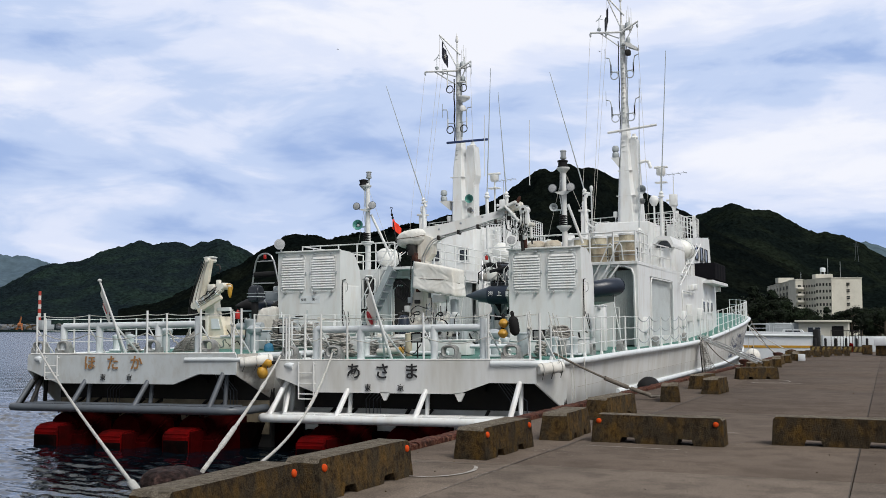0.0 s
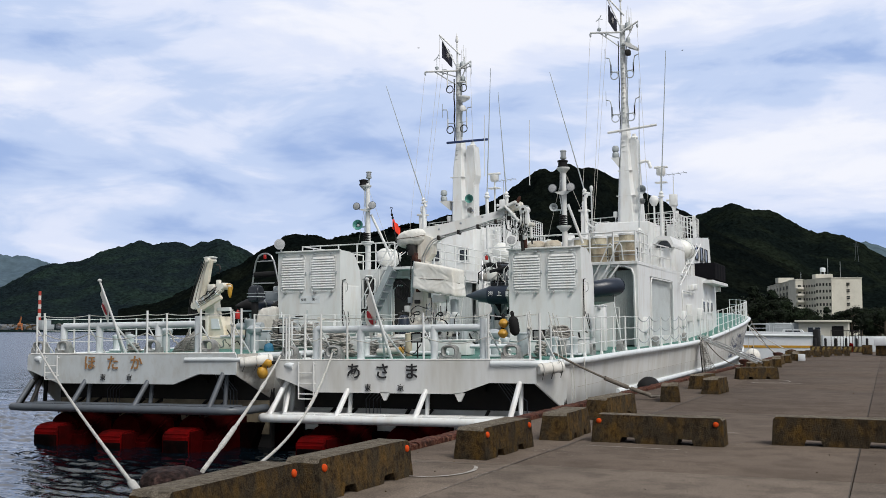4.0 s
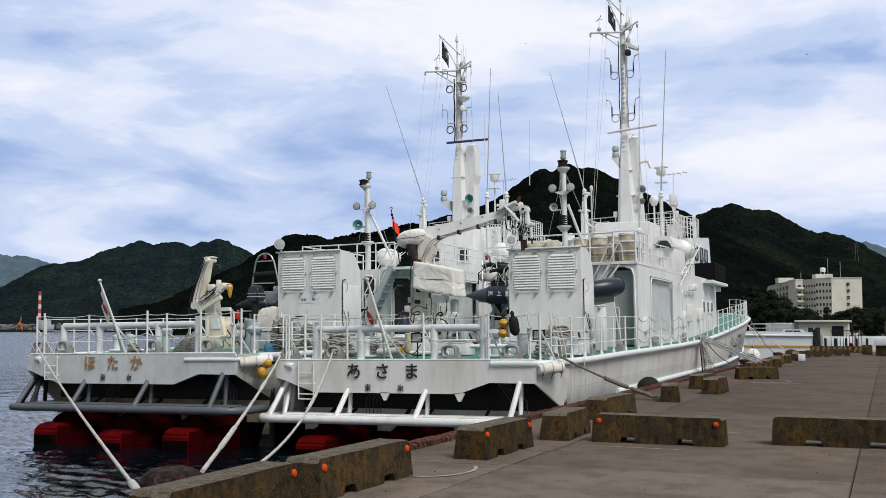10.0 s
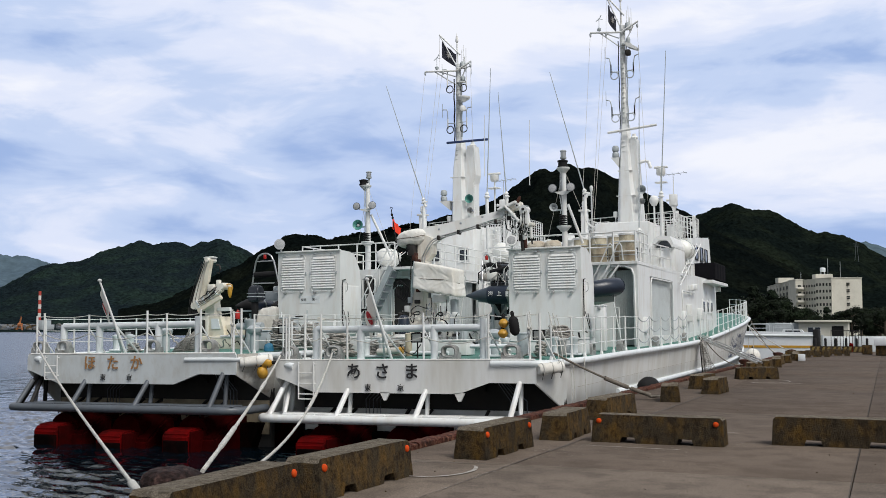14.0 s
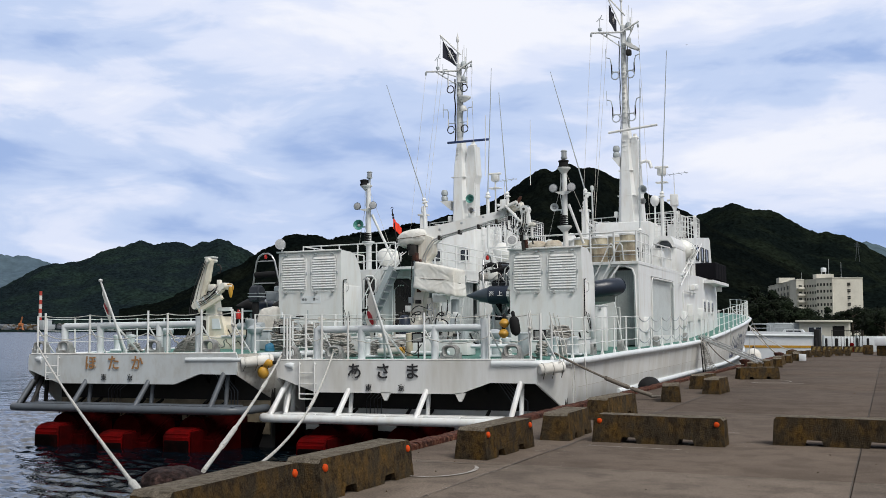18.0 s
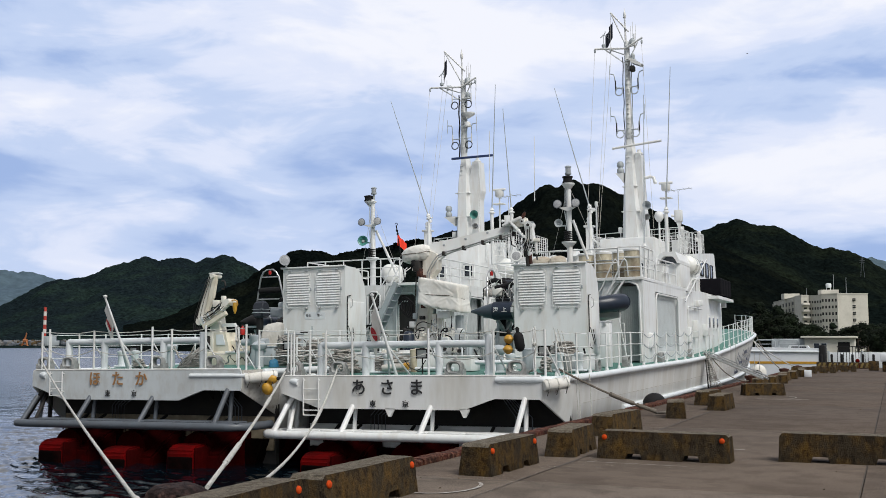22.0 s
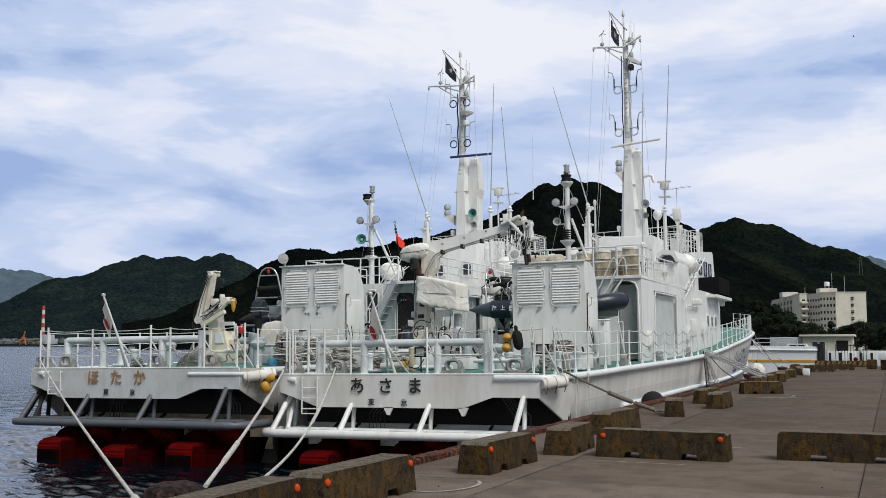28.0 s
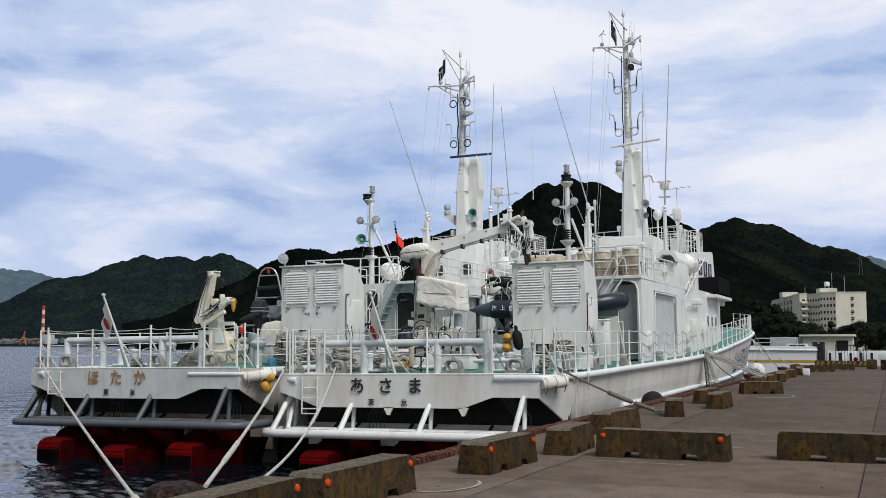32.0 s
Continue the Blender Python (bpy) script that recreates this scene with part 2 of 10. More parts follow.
# ---- sky backdrop, hills, water, quay ----
def polar(px, dist, z=0.0):
    """A place at a distance from the eye, by the sideways position px at which it lies."""
    a = math.atan((px - 784) / FOCAL) - math.atan(784 / FOCAL)
    return Vector((math.sin(a) * dist, math.cos(a) * dist, z))


def sky_material():
    m = bpy.data.materials.new("cloud_layer")
    m.use_nodes = True
    nt = m.node_tree
    nt.nodes.clear()
    tc = nt.nodes.new("ShaderNodeTexCoord")
    v = nt.nodes.new("ShaderNodeVectorMath")
    v.operation = "NORMALIZE"
    nt.links.new(tc.outputs["Object"], v.inputs[0])
    c = cloud_nodes(nt, v.outputs[0])
    e = nt.nodes.new("ShaderNodeEmission")
    nt.links.new(c, e.inputs[0])
    e.inputs[1].default_value = 1.0
    o = nt.nodes.new("ShaderNodeOutputMaterial")
    nt.links.new(e.outputs[0], o.inputs[0])
    return m


def build_sky():
    bm = bmn()
    rows = []
    for i in range(21):
        e = radians(-0.6 + 50 * i / 20)
        rows.append([])
        for j in range(41):
            a = radians(-YAW0 - 42 + 84 * j / 40)
            rows[-1].append(bm.verts.new((4600 * math.sin(a) * math.cos(e), 4600 * math.cos(a) * math.cos(e), 4600 * math.sin(e))))
    for u, v in zip(rows, rows[1:]):
        for j in range(40):
            bm.faces.new((u[j], u[j + 1], v[j + 1], v[j]))
    return solid("backdrop", bm, sky_material(), "overcast sky with drifting streaks of white cloud", "sky", kind="structure")


sky_dome = build_sky()

# distance haze is mixed into the first three hill colours, shade into the last
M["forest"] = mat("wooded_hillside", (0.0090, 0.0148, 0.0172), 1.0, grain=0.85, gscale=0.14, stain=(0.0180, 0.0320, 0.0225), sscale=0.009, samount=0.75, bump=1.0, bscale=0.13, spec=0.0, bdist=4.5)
M["farforest"] = mat("far_hillside_haze_tint", (0.066, 0.095, 0.118), 0.9, grain=0.3, gscale=0.03, stain=(0.072, 0.105, 0.115), sscale=0.006, spec=0.0)
M["hazyforest"] = mat("wooded_hillside_haze_tint", (0.0046, 0.0074, 0.0068), 1.0, grain=0.95, gscale=0.24, stain=(0.0150, 0.0205, 0.0120), sscale=0.016, samount=0.7, bump=1.0, bscale=0.26, spec=0.0, bdist=3.0)
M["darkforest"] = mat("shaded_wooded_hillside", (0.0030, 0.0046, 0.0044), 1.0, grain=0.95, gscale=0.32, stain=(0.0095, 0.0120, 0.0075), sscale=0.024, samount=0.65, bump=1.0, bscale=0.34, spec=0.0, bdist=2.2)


def hill(name, foot, crest, peaks, x0, x1, material, label, tree, cols=420, rows=56, drop=0.9):
    """A wooded ridge: rounded summits (sideways place, rise, spread) blended, with spurs and uneven tree tops."""
    bm = bmn()
    grid = []
    for j in range(rows + 1):
        u = j / rows * 1.15
        line = []
        for i in range(cols + 1):
            px = x0 + (x1 - x0) * i / cols
            d = foot + (crest - foot) * u
            rise = max(h * math.exp(-(abs(px - c) / w) ** 1.5) for c, h, w in peaks)
            top = 1.62 + tree * 0.32 + rise / math.hypot(FOCAL, px - 784) * crest
            g = (u if u < 1 else 1 - (u - 1) * 2.2) ** drop if u > 0 else 0
            p = polar(px, d)
            n1 = noise.fractal((p.x / crest * 9, p.y / crest * 9, 3.1), 1.0, 2.0, 4)
            n2 = noise.noise((p.x / tree, p.y / tree, 7.7)) + 0.6 * noise.noise((p.x / tree * 2.3, p.y / tree * 2.3, 1.7))
            spur = 1 + 0.28 * n1 * min(1.0, max(0.0, (1 - u) * 4))
            n3 = noise.noise((p.x / tree * 5.1, p.y / tree * 5.1, 2.2))
            z = -2 + (top + 2) * g * spur + (n2 + 0.5 * n3 - 0.2) * tree * 0.17 * min(1, u * 6)
            line.append(bm.verts.new((p.x, p.y, z)))
        grid.append(line)
    for a, b in zip(grid, grid[1:]):
        for i in range(cols):
            bm.faces.new((a[i], a[i + 1], b[i + 1], b[i]))
    return solid(name, bm, material, label, "hill", kind="structure")


hill("backdrop_hill_far", 3300, 4200, ((-3, 134, 276), (33, 132, 205), (69, 122, 144)), -400, 240, "farforest", "far green hill across the bay, haze in its colour", 30, 160, 20)
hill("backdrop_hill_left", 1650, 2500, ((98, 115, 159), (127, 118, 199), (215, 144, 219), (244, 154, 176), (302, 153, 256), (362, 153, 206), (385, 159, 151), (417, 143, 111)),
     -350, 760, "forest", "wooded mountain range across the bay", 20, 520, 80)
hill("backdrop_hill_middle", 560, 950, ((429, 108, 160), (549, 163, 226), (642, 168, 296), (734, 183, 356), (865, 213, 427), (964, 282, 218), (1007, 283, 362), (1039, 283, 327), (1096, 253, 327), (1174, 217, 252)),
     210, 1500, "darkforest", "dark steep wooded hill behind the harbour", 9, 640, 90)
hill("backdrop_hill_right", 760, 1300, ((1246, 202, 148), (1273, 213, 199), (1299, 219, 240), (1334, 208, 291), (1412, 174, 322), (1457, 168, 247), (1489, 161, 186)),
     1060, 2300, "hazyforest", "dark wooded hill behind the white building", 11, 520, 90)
hill("backdrop_hill_far_right", 2600, 3400, ((1533, 154, 108), (1543, 149, 182)), 1380, 2000, "farforest", "blue-green hill in the distance, haze in its colour", 26, 120, 20)


def ridge_trees(name, crest, peaks, x0, x1, material, label, tree, count, seed, size):
    """Crowns of the trees that stand along a crest, each an uneven dome, a few taller than the rest."""
    r = random.Random(seed)
    ball = bmn()
    bmesh.ops.create_icosphere(ball, subdivisions=2, radius=1.0)
    base = [v.co.copy() for v in ball.verts]
    tris = [[v.index for v in f.verts] for f in ball.faces]
    ball.free()
    verts, faces = [], []
    for k in range(count):
        px = r.uniform(x0, x1)
        p = polar(px, crest * r.uniform(0.955, 1.0))
        rise = max(h * math.exp(-(abs(px - c) / w) ** 1.5) for c, h, w in peaks)
        top = 1.62 - tree * 0.22 + rise / math.hypot(FOCAL, px - 784) * crest
        wide = tree * size * r.uniform(0.5, 1.2)
        tall = wide * r.uniform(0.8, 1.5)
        o = Vector((r.uniform(0, 90), r.uniform(0, 90), 0))
        i0 = len(verts)
        for c in base:
            f = 1 + 0.5 * noise.noise(c * 1.7 + o)
            verts.append((p.x + c.x * wide * f, p.y + c.y * wide * f, top + c.z * tall * f))
        faces += [[i0 + q for q in t] for t in tris]
    me = bpy.data.meshes.new(name)
    me.from_pydata(verts, [], faces)
    me.materials.append(M[material])
    me.polygons.foreach_set("use_smooth", np.ones(len(me.polygons), dtype=bool))
    return tagged(new(name, me), label, "trees", kind="stuff")


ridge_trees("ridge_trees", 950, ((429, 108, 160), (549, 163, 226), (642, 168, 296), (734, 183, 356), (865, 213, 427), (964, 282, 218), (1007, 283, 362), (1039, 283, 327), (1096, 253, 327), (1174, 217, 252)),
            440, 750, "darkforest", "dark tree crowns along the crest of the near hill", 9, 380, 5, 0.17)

def water_material():
    m = mat("harbour_water", (0.0013, 0.0046, 0.0078), 0.05, spec=0.5)
    m.node_tree.nodes["Principled BSDF"].inputs["IOR"].default_value = 1.5
    nt = m.node_tree
    N, L = nt.nodes, nt.links
    tc = N.new("ShaderNodeTexCoord")
    height = None
    for scale, stretch, amount in ((0.45, (1, 0.7, 1), 1.0), (1.6, (1, 0.55, 1), 0.45), (5.0, (1, 0.7, 1), 0.10)):
        mp = N.new("ShaderNodeMapping")
        mp.inputs["Scale"].default_value = stretch
        mp.inputs["Rotation"].default_value = (0, 0, radians(20))
        L.new(tc.outputs["Object"], mp.inputs[0])
        n = N.new("ShaderNodeTexNoise")
        n.inputs["Scale"].default_value, n.inputs["Detail"].default_value, n.inputs["Distortion"].default_value = scale, 2, 0.5
        L.new(mp.outputs[0], n.inputs["Vector"])
        k = N.new("ShaderNodeMath")
        k.operation = "MULTIPLY"
        k.inputs[1].default_value = amount
        L.new(n.outputs["Fac"], k.inputs[0])
        if height is None:
            height = k.outputs[0]
        else:
            s = N.new("ShaderNodeMath")
            L.new(height, s.inputs[0])
            L.new(k.outputs[0], s.inputs[1])
            height = s.outputs[0]
    b = N.new("ShaderNodeBump")
    b.inputs["Strength"].default_value, b.inputs["Distance"].default_value = 1.0, 0.055
    # out on the bay the ripples are too fine to tell apart
    ln = N.new("ShaderNodeVectorMath")
    ln.operation = "LENGTH"
    L.new(tc.outputs["Object"], ln.inputs[0])
    rg = N.new("ShaderNodeMapRange")
    rg.inputs[1].default_value, rg.inputs[2].default_value, rg.inputs[3].default_value, rg.inputs[4].default_value = 25.0, 120.0, 0.05, 0.24
    L.new(ln.outputs["Value"], rg.inputs[0])
    L.new(rg.outputs[0], N["Principled BSDF"].inputs["Roughness"])
    L.new(height, b.inputs["Height"])
    L.new(b.outputs[0], N["Principled BSDF"].inputs["Normal"])
    return m


WATER_Z = -1.5
SEA = -1.34


def spaced(a, b, step, reach):
    """Even steps from a to b, then ever wider ones out to the reach on either side."""
    mid = list(np.arange(a, b, step))
    out = [step * 1.45 ** k for k in range(1, 60)]
    lo, hi = [], []
    p, q = a, mid[-1]
    for d in out:
        p, q = p - d, q + d
        if p > -reach:
            lo.append(p)
        if q < reach:
            hi.append(q)
    return np.array([-reach] + lo[::-1] + mid + hi + [reach])


def build_water():
    """One sheet to the horizon; real wavelets where it lies near."""
    xs, ys = spaced(-30.0, -3.5, 0.085, 4700.0), spaced(3.0, 36.0, 0.085, 4700.0)
    X, Y = np.meshgrid(xs, ys, indexing="ij")
    rw = random.Random(61)
    Z = np.zeros_like(X)
    for k in range(46):
        wl = 0.24 * (0.85 / 0.24) ** rw.random()
        a = radians(64 + rw.gauss(0, 24))
        w = 2 * math.pi / wl
        ph = rw.uniform(0, 6.28)
        bend = 0.35 * np.sin(0.7 * X * math.cos(ph) + 0.6 * Y * math.sin(ph) + ph)
        Z += 0.0052 * wl * np.sin(w * (X * math.cos(a) + Y * math.sin(a)) + ph + bend)
    near = np.clip((X + 40) / 10, 0, 1) * np.clip((2 - X) / 4, 0, 1) * np.clip((Y + 2) / 4, 0, 1) * np.clip((48 - Y) / 14, 0, 1)
    Z *= near * (1 + 0.9 * np.clip((-17 - X) / 8, 0, 1))
    nx, ny = X.shape
    co = np.stack([X, Y, Z], -1).reshape(-1, 3)
    i, j = np.meshgrid(np.arange(nx - 1), np.arange(ny - 1), indexing="ij")
    k = (i * ny + j).ravel()
    me = bpy.data.meshes.new("water")
    me.from_pydata(co.tolist(), [], np.stack([k, k + ny, k + ny + 1, k + 1], -1).tolist())
    me.materials.append(water_material())
    me.polygons.foreach_set("use_smooth", np.ones(len(me.polygons), dtype=bool))
    ob = new("water", me)
    ob.matrix_basis = pose(0, 0, SEA)
    return tagged(ob, "dark rippled harbour water reflecting the cloudy sky", "water", kind="structure")


water = build_water()

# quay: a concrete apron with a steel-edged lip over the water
# grimy red bottom paint, darkened further for the shade around the jets
M["shadered"] = mat("grimy_shaded_red_paint", (0.028, 0.0008, 0.0010), 0.9, spec=0.02, grain=0.3, gscale=4, stain=(0.010, 0.002, 0.002), sscale=1.4, samount=0.8, bump=0.3, bscale=8)
M["bayplate"] = mat("dingy_cream_plating", (0.30, 0.25, 0.17), 0.8, grain=0.2, gscale=6, stain=(0.08, 0.05, 0.035), sscale=2.0, samount=0.7)
# one worn concrete, three copies: the near quay's brighter light is coloured in
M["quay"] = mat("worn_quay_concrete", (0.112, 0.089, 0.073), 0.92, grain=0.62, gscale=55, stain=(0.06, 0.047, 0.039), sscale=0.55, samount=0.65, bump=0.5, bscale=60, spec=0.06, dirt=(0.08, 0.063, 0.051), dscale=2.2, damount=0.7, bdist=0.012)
M["quay_lit"] = mat("lit_worn_quay_concrete", (0.178, 0.145, 0.117), 0.92, grain=0.62, gscale=55, stain=(0.075, 0.06, 0.048), sscale=0.55, samount=0.65, bump=0.5, bscale=60, spec=0.06, dirt=(0.11, 0.089, 0.072), dscale=2.2, damount=0.7, bdist=0.012)
M["quay_midlit"] = mat("midlit_worn_quay_concrete", (0.138, 0.11, 0.089), 0.92, grain=0.62, gscale=55, stain=(0.066, 0.052, 0.042), sscale=0.55, samount=0.65, bump=0.5, bscale=60, spec=0.06, dirt=(0.094, 0.075, 0.061), dscale=2.2, damount=0.7, bdist=0.012)
M["joint"] = mat("dark_joint_filler", (0.060, 0.050, 0.042), 0.95, grain=0.4, gscale=30)
M["ground"] = mat("grassy_ground", (0.05, 0.06, 0.03), 0.95, grain=0.4, gscale=3, stain=(0.10, 0.09, 0.06), sscale=0.1)
EDGE = -6.12
FAR = 84.0
pavement = thing("pavement", "worn concrete quay apron with long joints", "quay", kind="structure")
bm = bmn()
# outer strip beside the water: slabs end to end, each its own piece
y = -24.0
k = 0
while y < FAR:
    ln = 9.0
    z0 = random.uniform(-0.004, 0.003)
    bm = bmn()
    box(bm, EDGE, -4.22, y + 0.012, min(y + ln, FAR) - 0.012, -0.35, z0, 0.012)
    # nearer slabs take the copies with more light in their colour
    part("slab", bm, "quay_lit" if y < 10 else "quay_midlit" if y < 20 else "quay", pavement)
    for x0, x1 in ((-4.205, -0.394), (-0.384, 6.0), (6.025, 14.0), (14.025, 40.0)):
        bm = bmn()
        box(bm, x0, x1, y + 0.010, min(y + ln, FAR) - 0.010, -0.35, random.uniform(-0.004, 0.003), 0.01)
        part("slab", bm, "quay_lit" if y < 10 else "quay_midlit" if y < 20 else "quay", pavement)
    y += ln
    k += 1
bm = bmn()
box(bm, EDGE + 0.05, 40, -24, FAR, -4.0, -0.03)
solid("quay_wall", bm, "joint", "dark concrete quay wall below the apron", "quay wall", kind="structure")
# land behind the quay's far end
bm = bmn()
for x0, x1, y0, y1, z in ((-7.5, 900, FAR, 900, -0.25), (40, 900, -60, FAR, -0.1), (-120, -7.5, 330, 900, -0.6)):
    box(bm, x0, x1, y0, y1, -6, z)
solid("ground", bm, "ground", "low grassy shore land behind the quay", "ground", kind="structure")

# rusted steel lip along the edge, flaking and battered
M["lipsteel"] = mat("flaking_rusted_edge_steel", (0.060, 0.017, 0.011), 0.9, spec=0.15, grain=0.7, gscale=16, stain=(0.30, 0.16, 0.10), sscale=13, samount=0.6, bump=1.5, bscale=25, dirt=(0.014, 0.007, 0.006), dscale=5.0, damount=0.8)
lip = thing("quay_edge", "flaking rusted steel edging along the quay", "edging", kind="structure")
y = -20.0
rl = random.Random(77)
while y < 66:
    bm = bmn()
    n = 30 if y < 40 else 10
    rings = []
    for i in range(n + 1):
        yy = y + 0.02 + 2.95 * i / n
        w = 0.007 if 0 < i < n else 0.003
        drop = -0.02 - 0.03 * max(0.0, noise.noise((yy * 1.3, 4.0, 0)))
        rings.append([bm.verts.new((EDGE + u + rl.uniform(-w, w), yy, v + drop + rl.uniform(-w, w) * 0.8)) for u, v in ((-0.03, -0.12), (0.19, -0.12), (0.19, 0.085), (0.165, 0.105), (-0.01, 0.11), (-0.03, 0.09))])
    for a, b in zip(rings, rings[1:]):
        for k in range(6):
            bm.faces.new((a[k], a[(k + 1) % 6], b[(k + 1) % 6], b[k]))
    bm.faces.new(rings[0][::-1])
    bm.faces.new(rings[-1])
    part("edging", bm, "lipsteel", lip, smooth=False)
    y += 3.0


# ---- the two patrol ships ----
def smooth_table(s, rows):
    """Straight-line look-up."""
    for (a, u), (b, v) in zip(rows, rows[1:]):
        if s <= b:
            return u + (v - u) * max(0.0, (s - a) / (b - a))
    return rows[-1][1]


def half_beam(s):
    return smooth_table(s, ((0, 3.55), (3, 3.60), (24, 3.62), (30, 3.56), (34, 3.44), (38, 3.18), (41, 2.88), (44, 2.36), (47, 1.5), (49, 0.66), (50.2, 0.05)))


def quarter(s):
    """Half width at the starboard side, whose after corner is rounded off."""
    return smooth_table(s, ((0, 3.13), (0.15, 3.27), (0.4, 3.40), (0.8, 3.51), (1.6, 3.585), (3, 3.60))) if s < 3 else half_beam(s)


def deck_z(s):
    return smooth_table(s, ((0, 0.90), (3, 0.93), (6, 0.98), (10, 1.03), (15, 1.10), (20, 1.22), (25, 1.48), (30, 1.76), (35, 2.03), (40, 2.26), (45, 2.50), (50.2, 2.75)))


def chine(s):
    """Half width and height of the hull's lower knuckle."""
    w = smooth_table(s, ((0, 3.42), (10, 3.46), (22, 3.46), (28, 3.32), (32, 3.18), (36, 2.98), (38, 2.78), (40, 2.54), (42, 2.2), (45, 1.5), (48, 0.6), (50.2, 0.03)))
    return w, smooth_table(s, ((0, -0.22), (10, -0.12), (18, -0.06), (27, 0.0), (32, 0.11), (35, 0.2), (38, 0.33), (40, 0.55), (44, 1.0), (50.2, 1.75)))


def hull_mesh(ship):
    st = [1.1, 2, 3, 4.5, 6, 8, 10, 12.5, 15, 17.5, 20, 22.5, 25, 27.5, 30, 32, 34, 36, 38, 39.5, 41, 42.5, 44, 45.5, 47, 48, 49, 49.7, 50.2]
    rings = []
    for s in st:
        h, z = half_beam(s), deck_z(s)
        cw, cz = chine(s)
        rk = max(0.0, (s - 40) / 10.2)            # stem rakes forward above the water
        wl = cw * (1 - 0.12 * min(1, s / 30)) * (1 - 0.5 * rk)
        sec = [(h, z), (h * 0.995, z - 0.10), (h * 0.985, z - 0.32), (h * 0.4 + cw * 0.6, cz + (z - cz) * 0.42), (cw, cz + 0.02), (cw - 0.05, cz - 0.05), (wl, -0.85 + rk * 1.2)]
        low = [(wl, -0.85 + rk * 1.2), (wl * 0.93, -1.5 + rk * 1.4), (wl * 0.5, -2.2 + rk * 2), (0.02, -2.8 + rk * 3)]
        rings.append((s, sec, low))
    for name, idx, material, lab in (("hull", 1, "hull", "white welded steel hull plating"), ("underbody", 2, "red", "red anti-fouling bottom paint")):
        bm = bmn()
        lines = []
        for s, *two in rings:
            sec = two[idx - 1]
            full = [(x, z) for x, z in sec] + [(-x, z) for x, z in reversed(sec)] if idx == 2 else None
            if idx == 1:
                lines.append(([bm.verts.new((x, s, z)) for x, z in sec], [bm.verts.new((-x, s, z)) for x, z in sec]))
            else:
                lines.append(([bm.verts.new((x, s, z)) for x, z in full],))
        for a, b in zip(lines, lines[1:]):
            for p, q in zip(a, b):
                for k in range(len(p) - 1):
                    bm.faces.new((p[k], p[k + 1], q[k + 1], q[k]))
        part(name, bm, material, ship, lab)
    # main deck
    bm = bmn()
    lines = []
    for s in [0.05, 0.15, 0.4, 0.8] + st:
        h, z = half_beam(s) - 0.03, deck_z(s)
        lines.append([bm.verts.new((-h, s, z - 0.015)), bm.verts.new((0, s, z + 0.03)), bm.verts.new((quarter(s) - 0.03, s, z - 0.015))])
    for a, b in zip(lines, lines[1:]):
        for k in range(2):
            bm.faces.new((a[k], a[k + 1], b[k + 1], b[k]))
    part("deck", bm, "deck", ship, "green painted steel deck")
    # gunwale pipe fenders, one a side
    for sg in (1, -1):
        bm = bmn()
        pipe(bm, [(sg * ((quarter(s) if sg > 0 else half_beam(s)) + 0.02), s, deck_z(s) - 0.07) for s in [0.5, 1.1] + st[1:-1]], 0.085, 10)
        part("gunwale_pipe", bm, "pipe", ship, "pale half-round rubbing pipe along the gunwale")
        bm = bmn()
        pipe(bm, [(sg * (chine(s)[0] + 0.03), s, chine(s)[1] + 0.05) for s in st[4:-4]], 0.085, 10)
        part("spray_rail", bm, "pipe", ship, "white half-round spray rail along the knuckle")


# grimy white plating, darkened further for the shade between the two hulls
M["quartershade"] = mat("grimy_shaded_plating", (0.50, 0.49, 0.46), 0.55, grain=0.1, gscale=8, stain=(0.24, 0.22, 0.19), sscale=1.6, samount=0.8, dirt=(0.16, 0.12, 0.09), dscale=5.0, damount=0.5)
# far transom's white, greyed and blued for the shade it stands in
M["transomshade"] = mat("cool_shaded_white_plating", (0.57, 0.61, 0.625), 0.5, grain=0.04, gscale=7, stain=(0.42, 0.43, 0.42), sscale=1.1, samount=0.55, dirt=(0.36, 0.33, 0.28), dscale=5.0, damount=0.25, stretch=(1, 1, 0.5))
# near-black standing for the shade in and behind the jets
M["jetshade"] = mat("shade_black_jet_paint", (0.003, 0.0015, 0.0015), 0.9, spec=0.02, grain=0.5, gscale=8, stain=(0.02, 0.002, 0.002), sscale=1.5, samount=0.5)


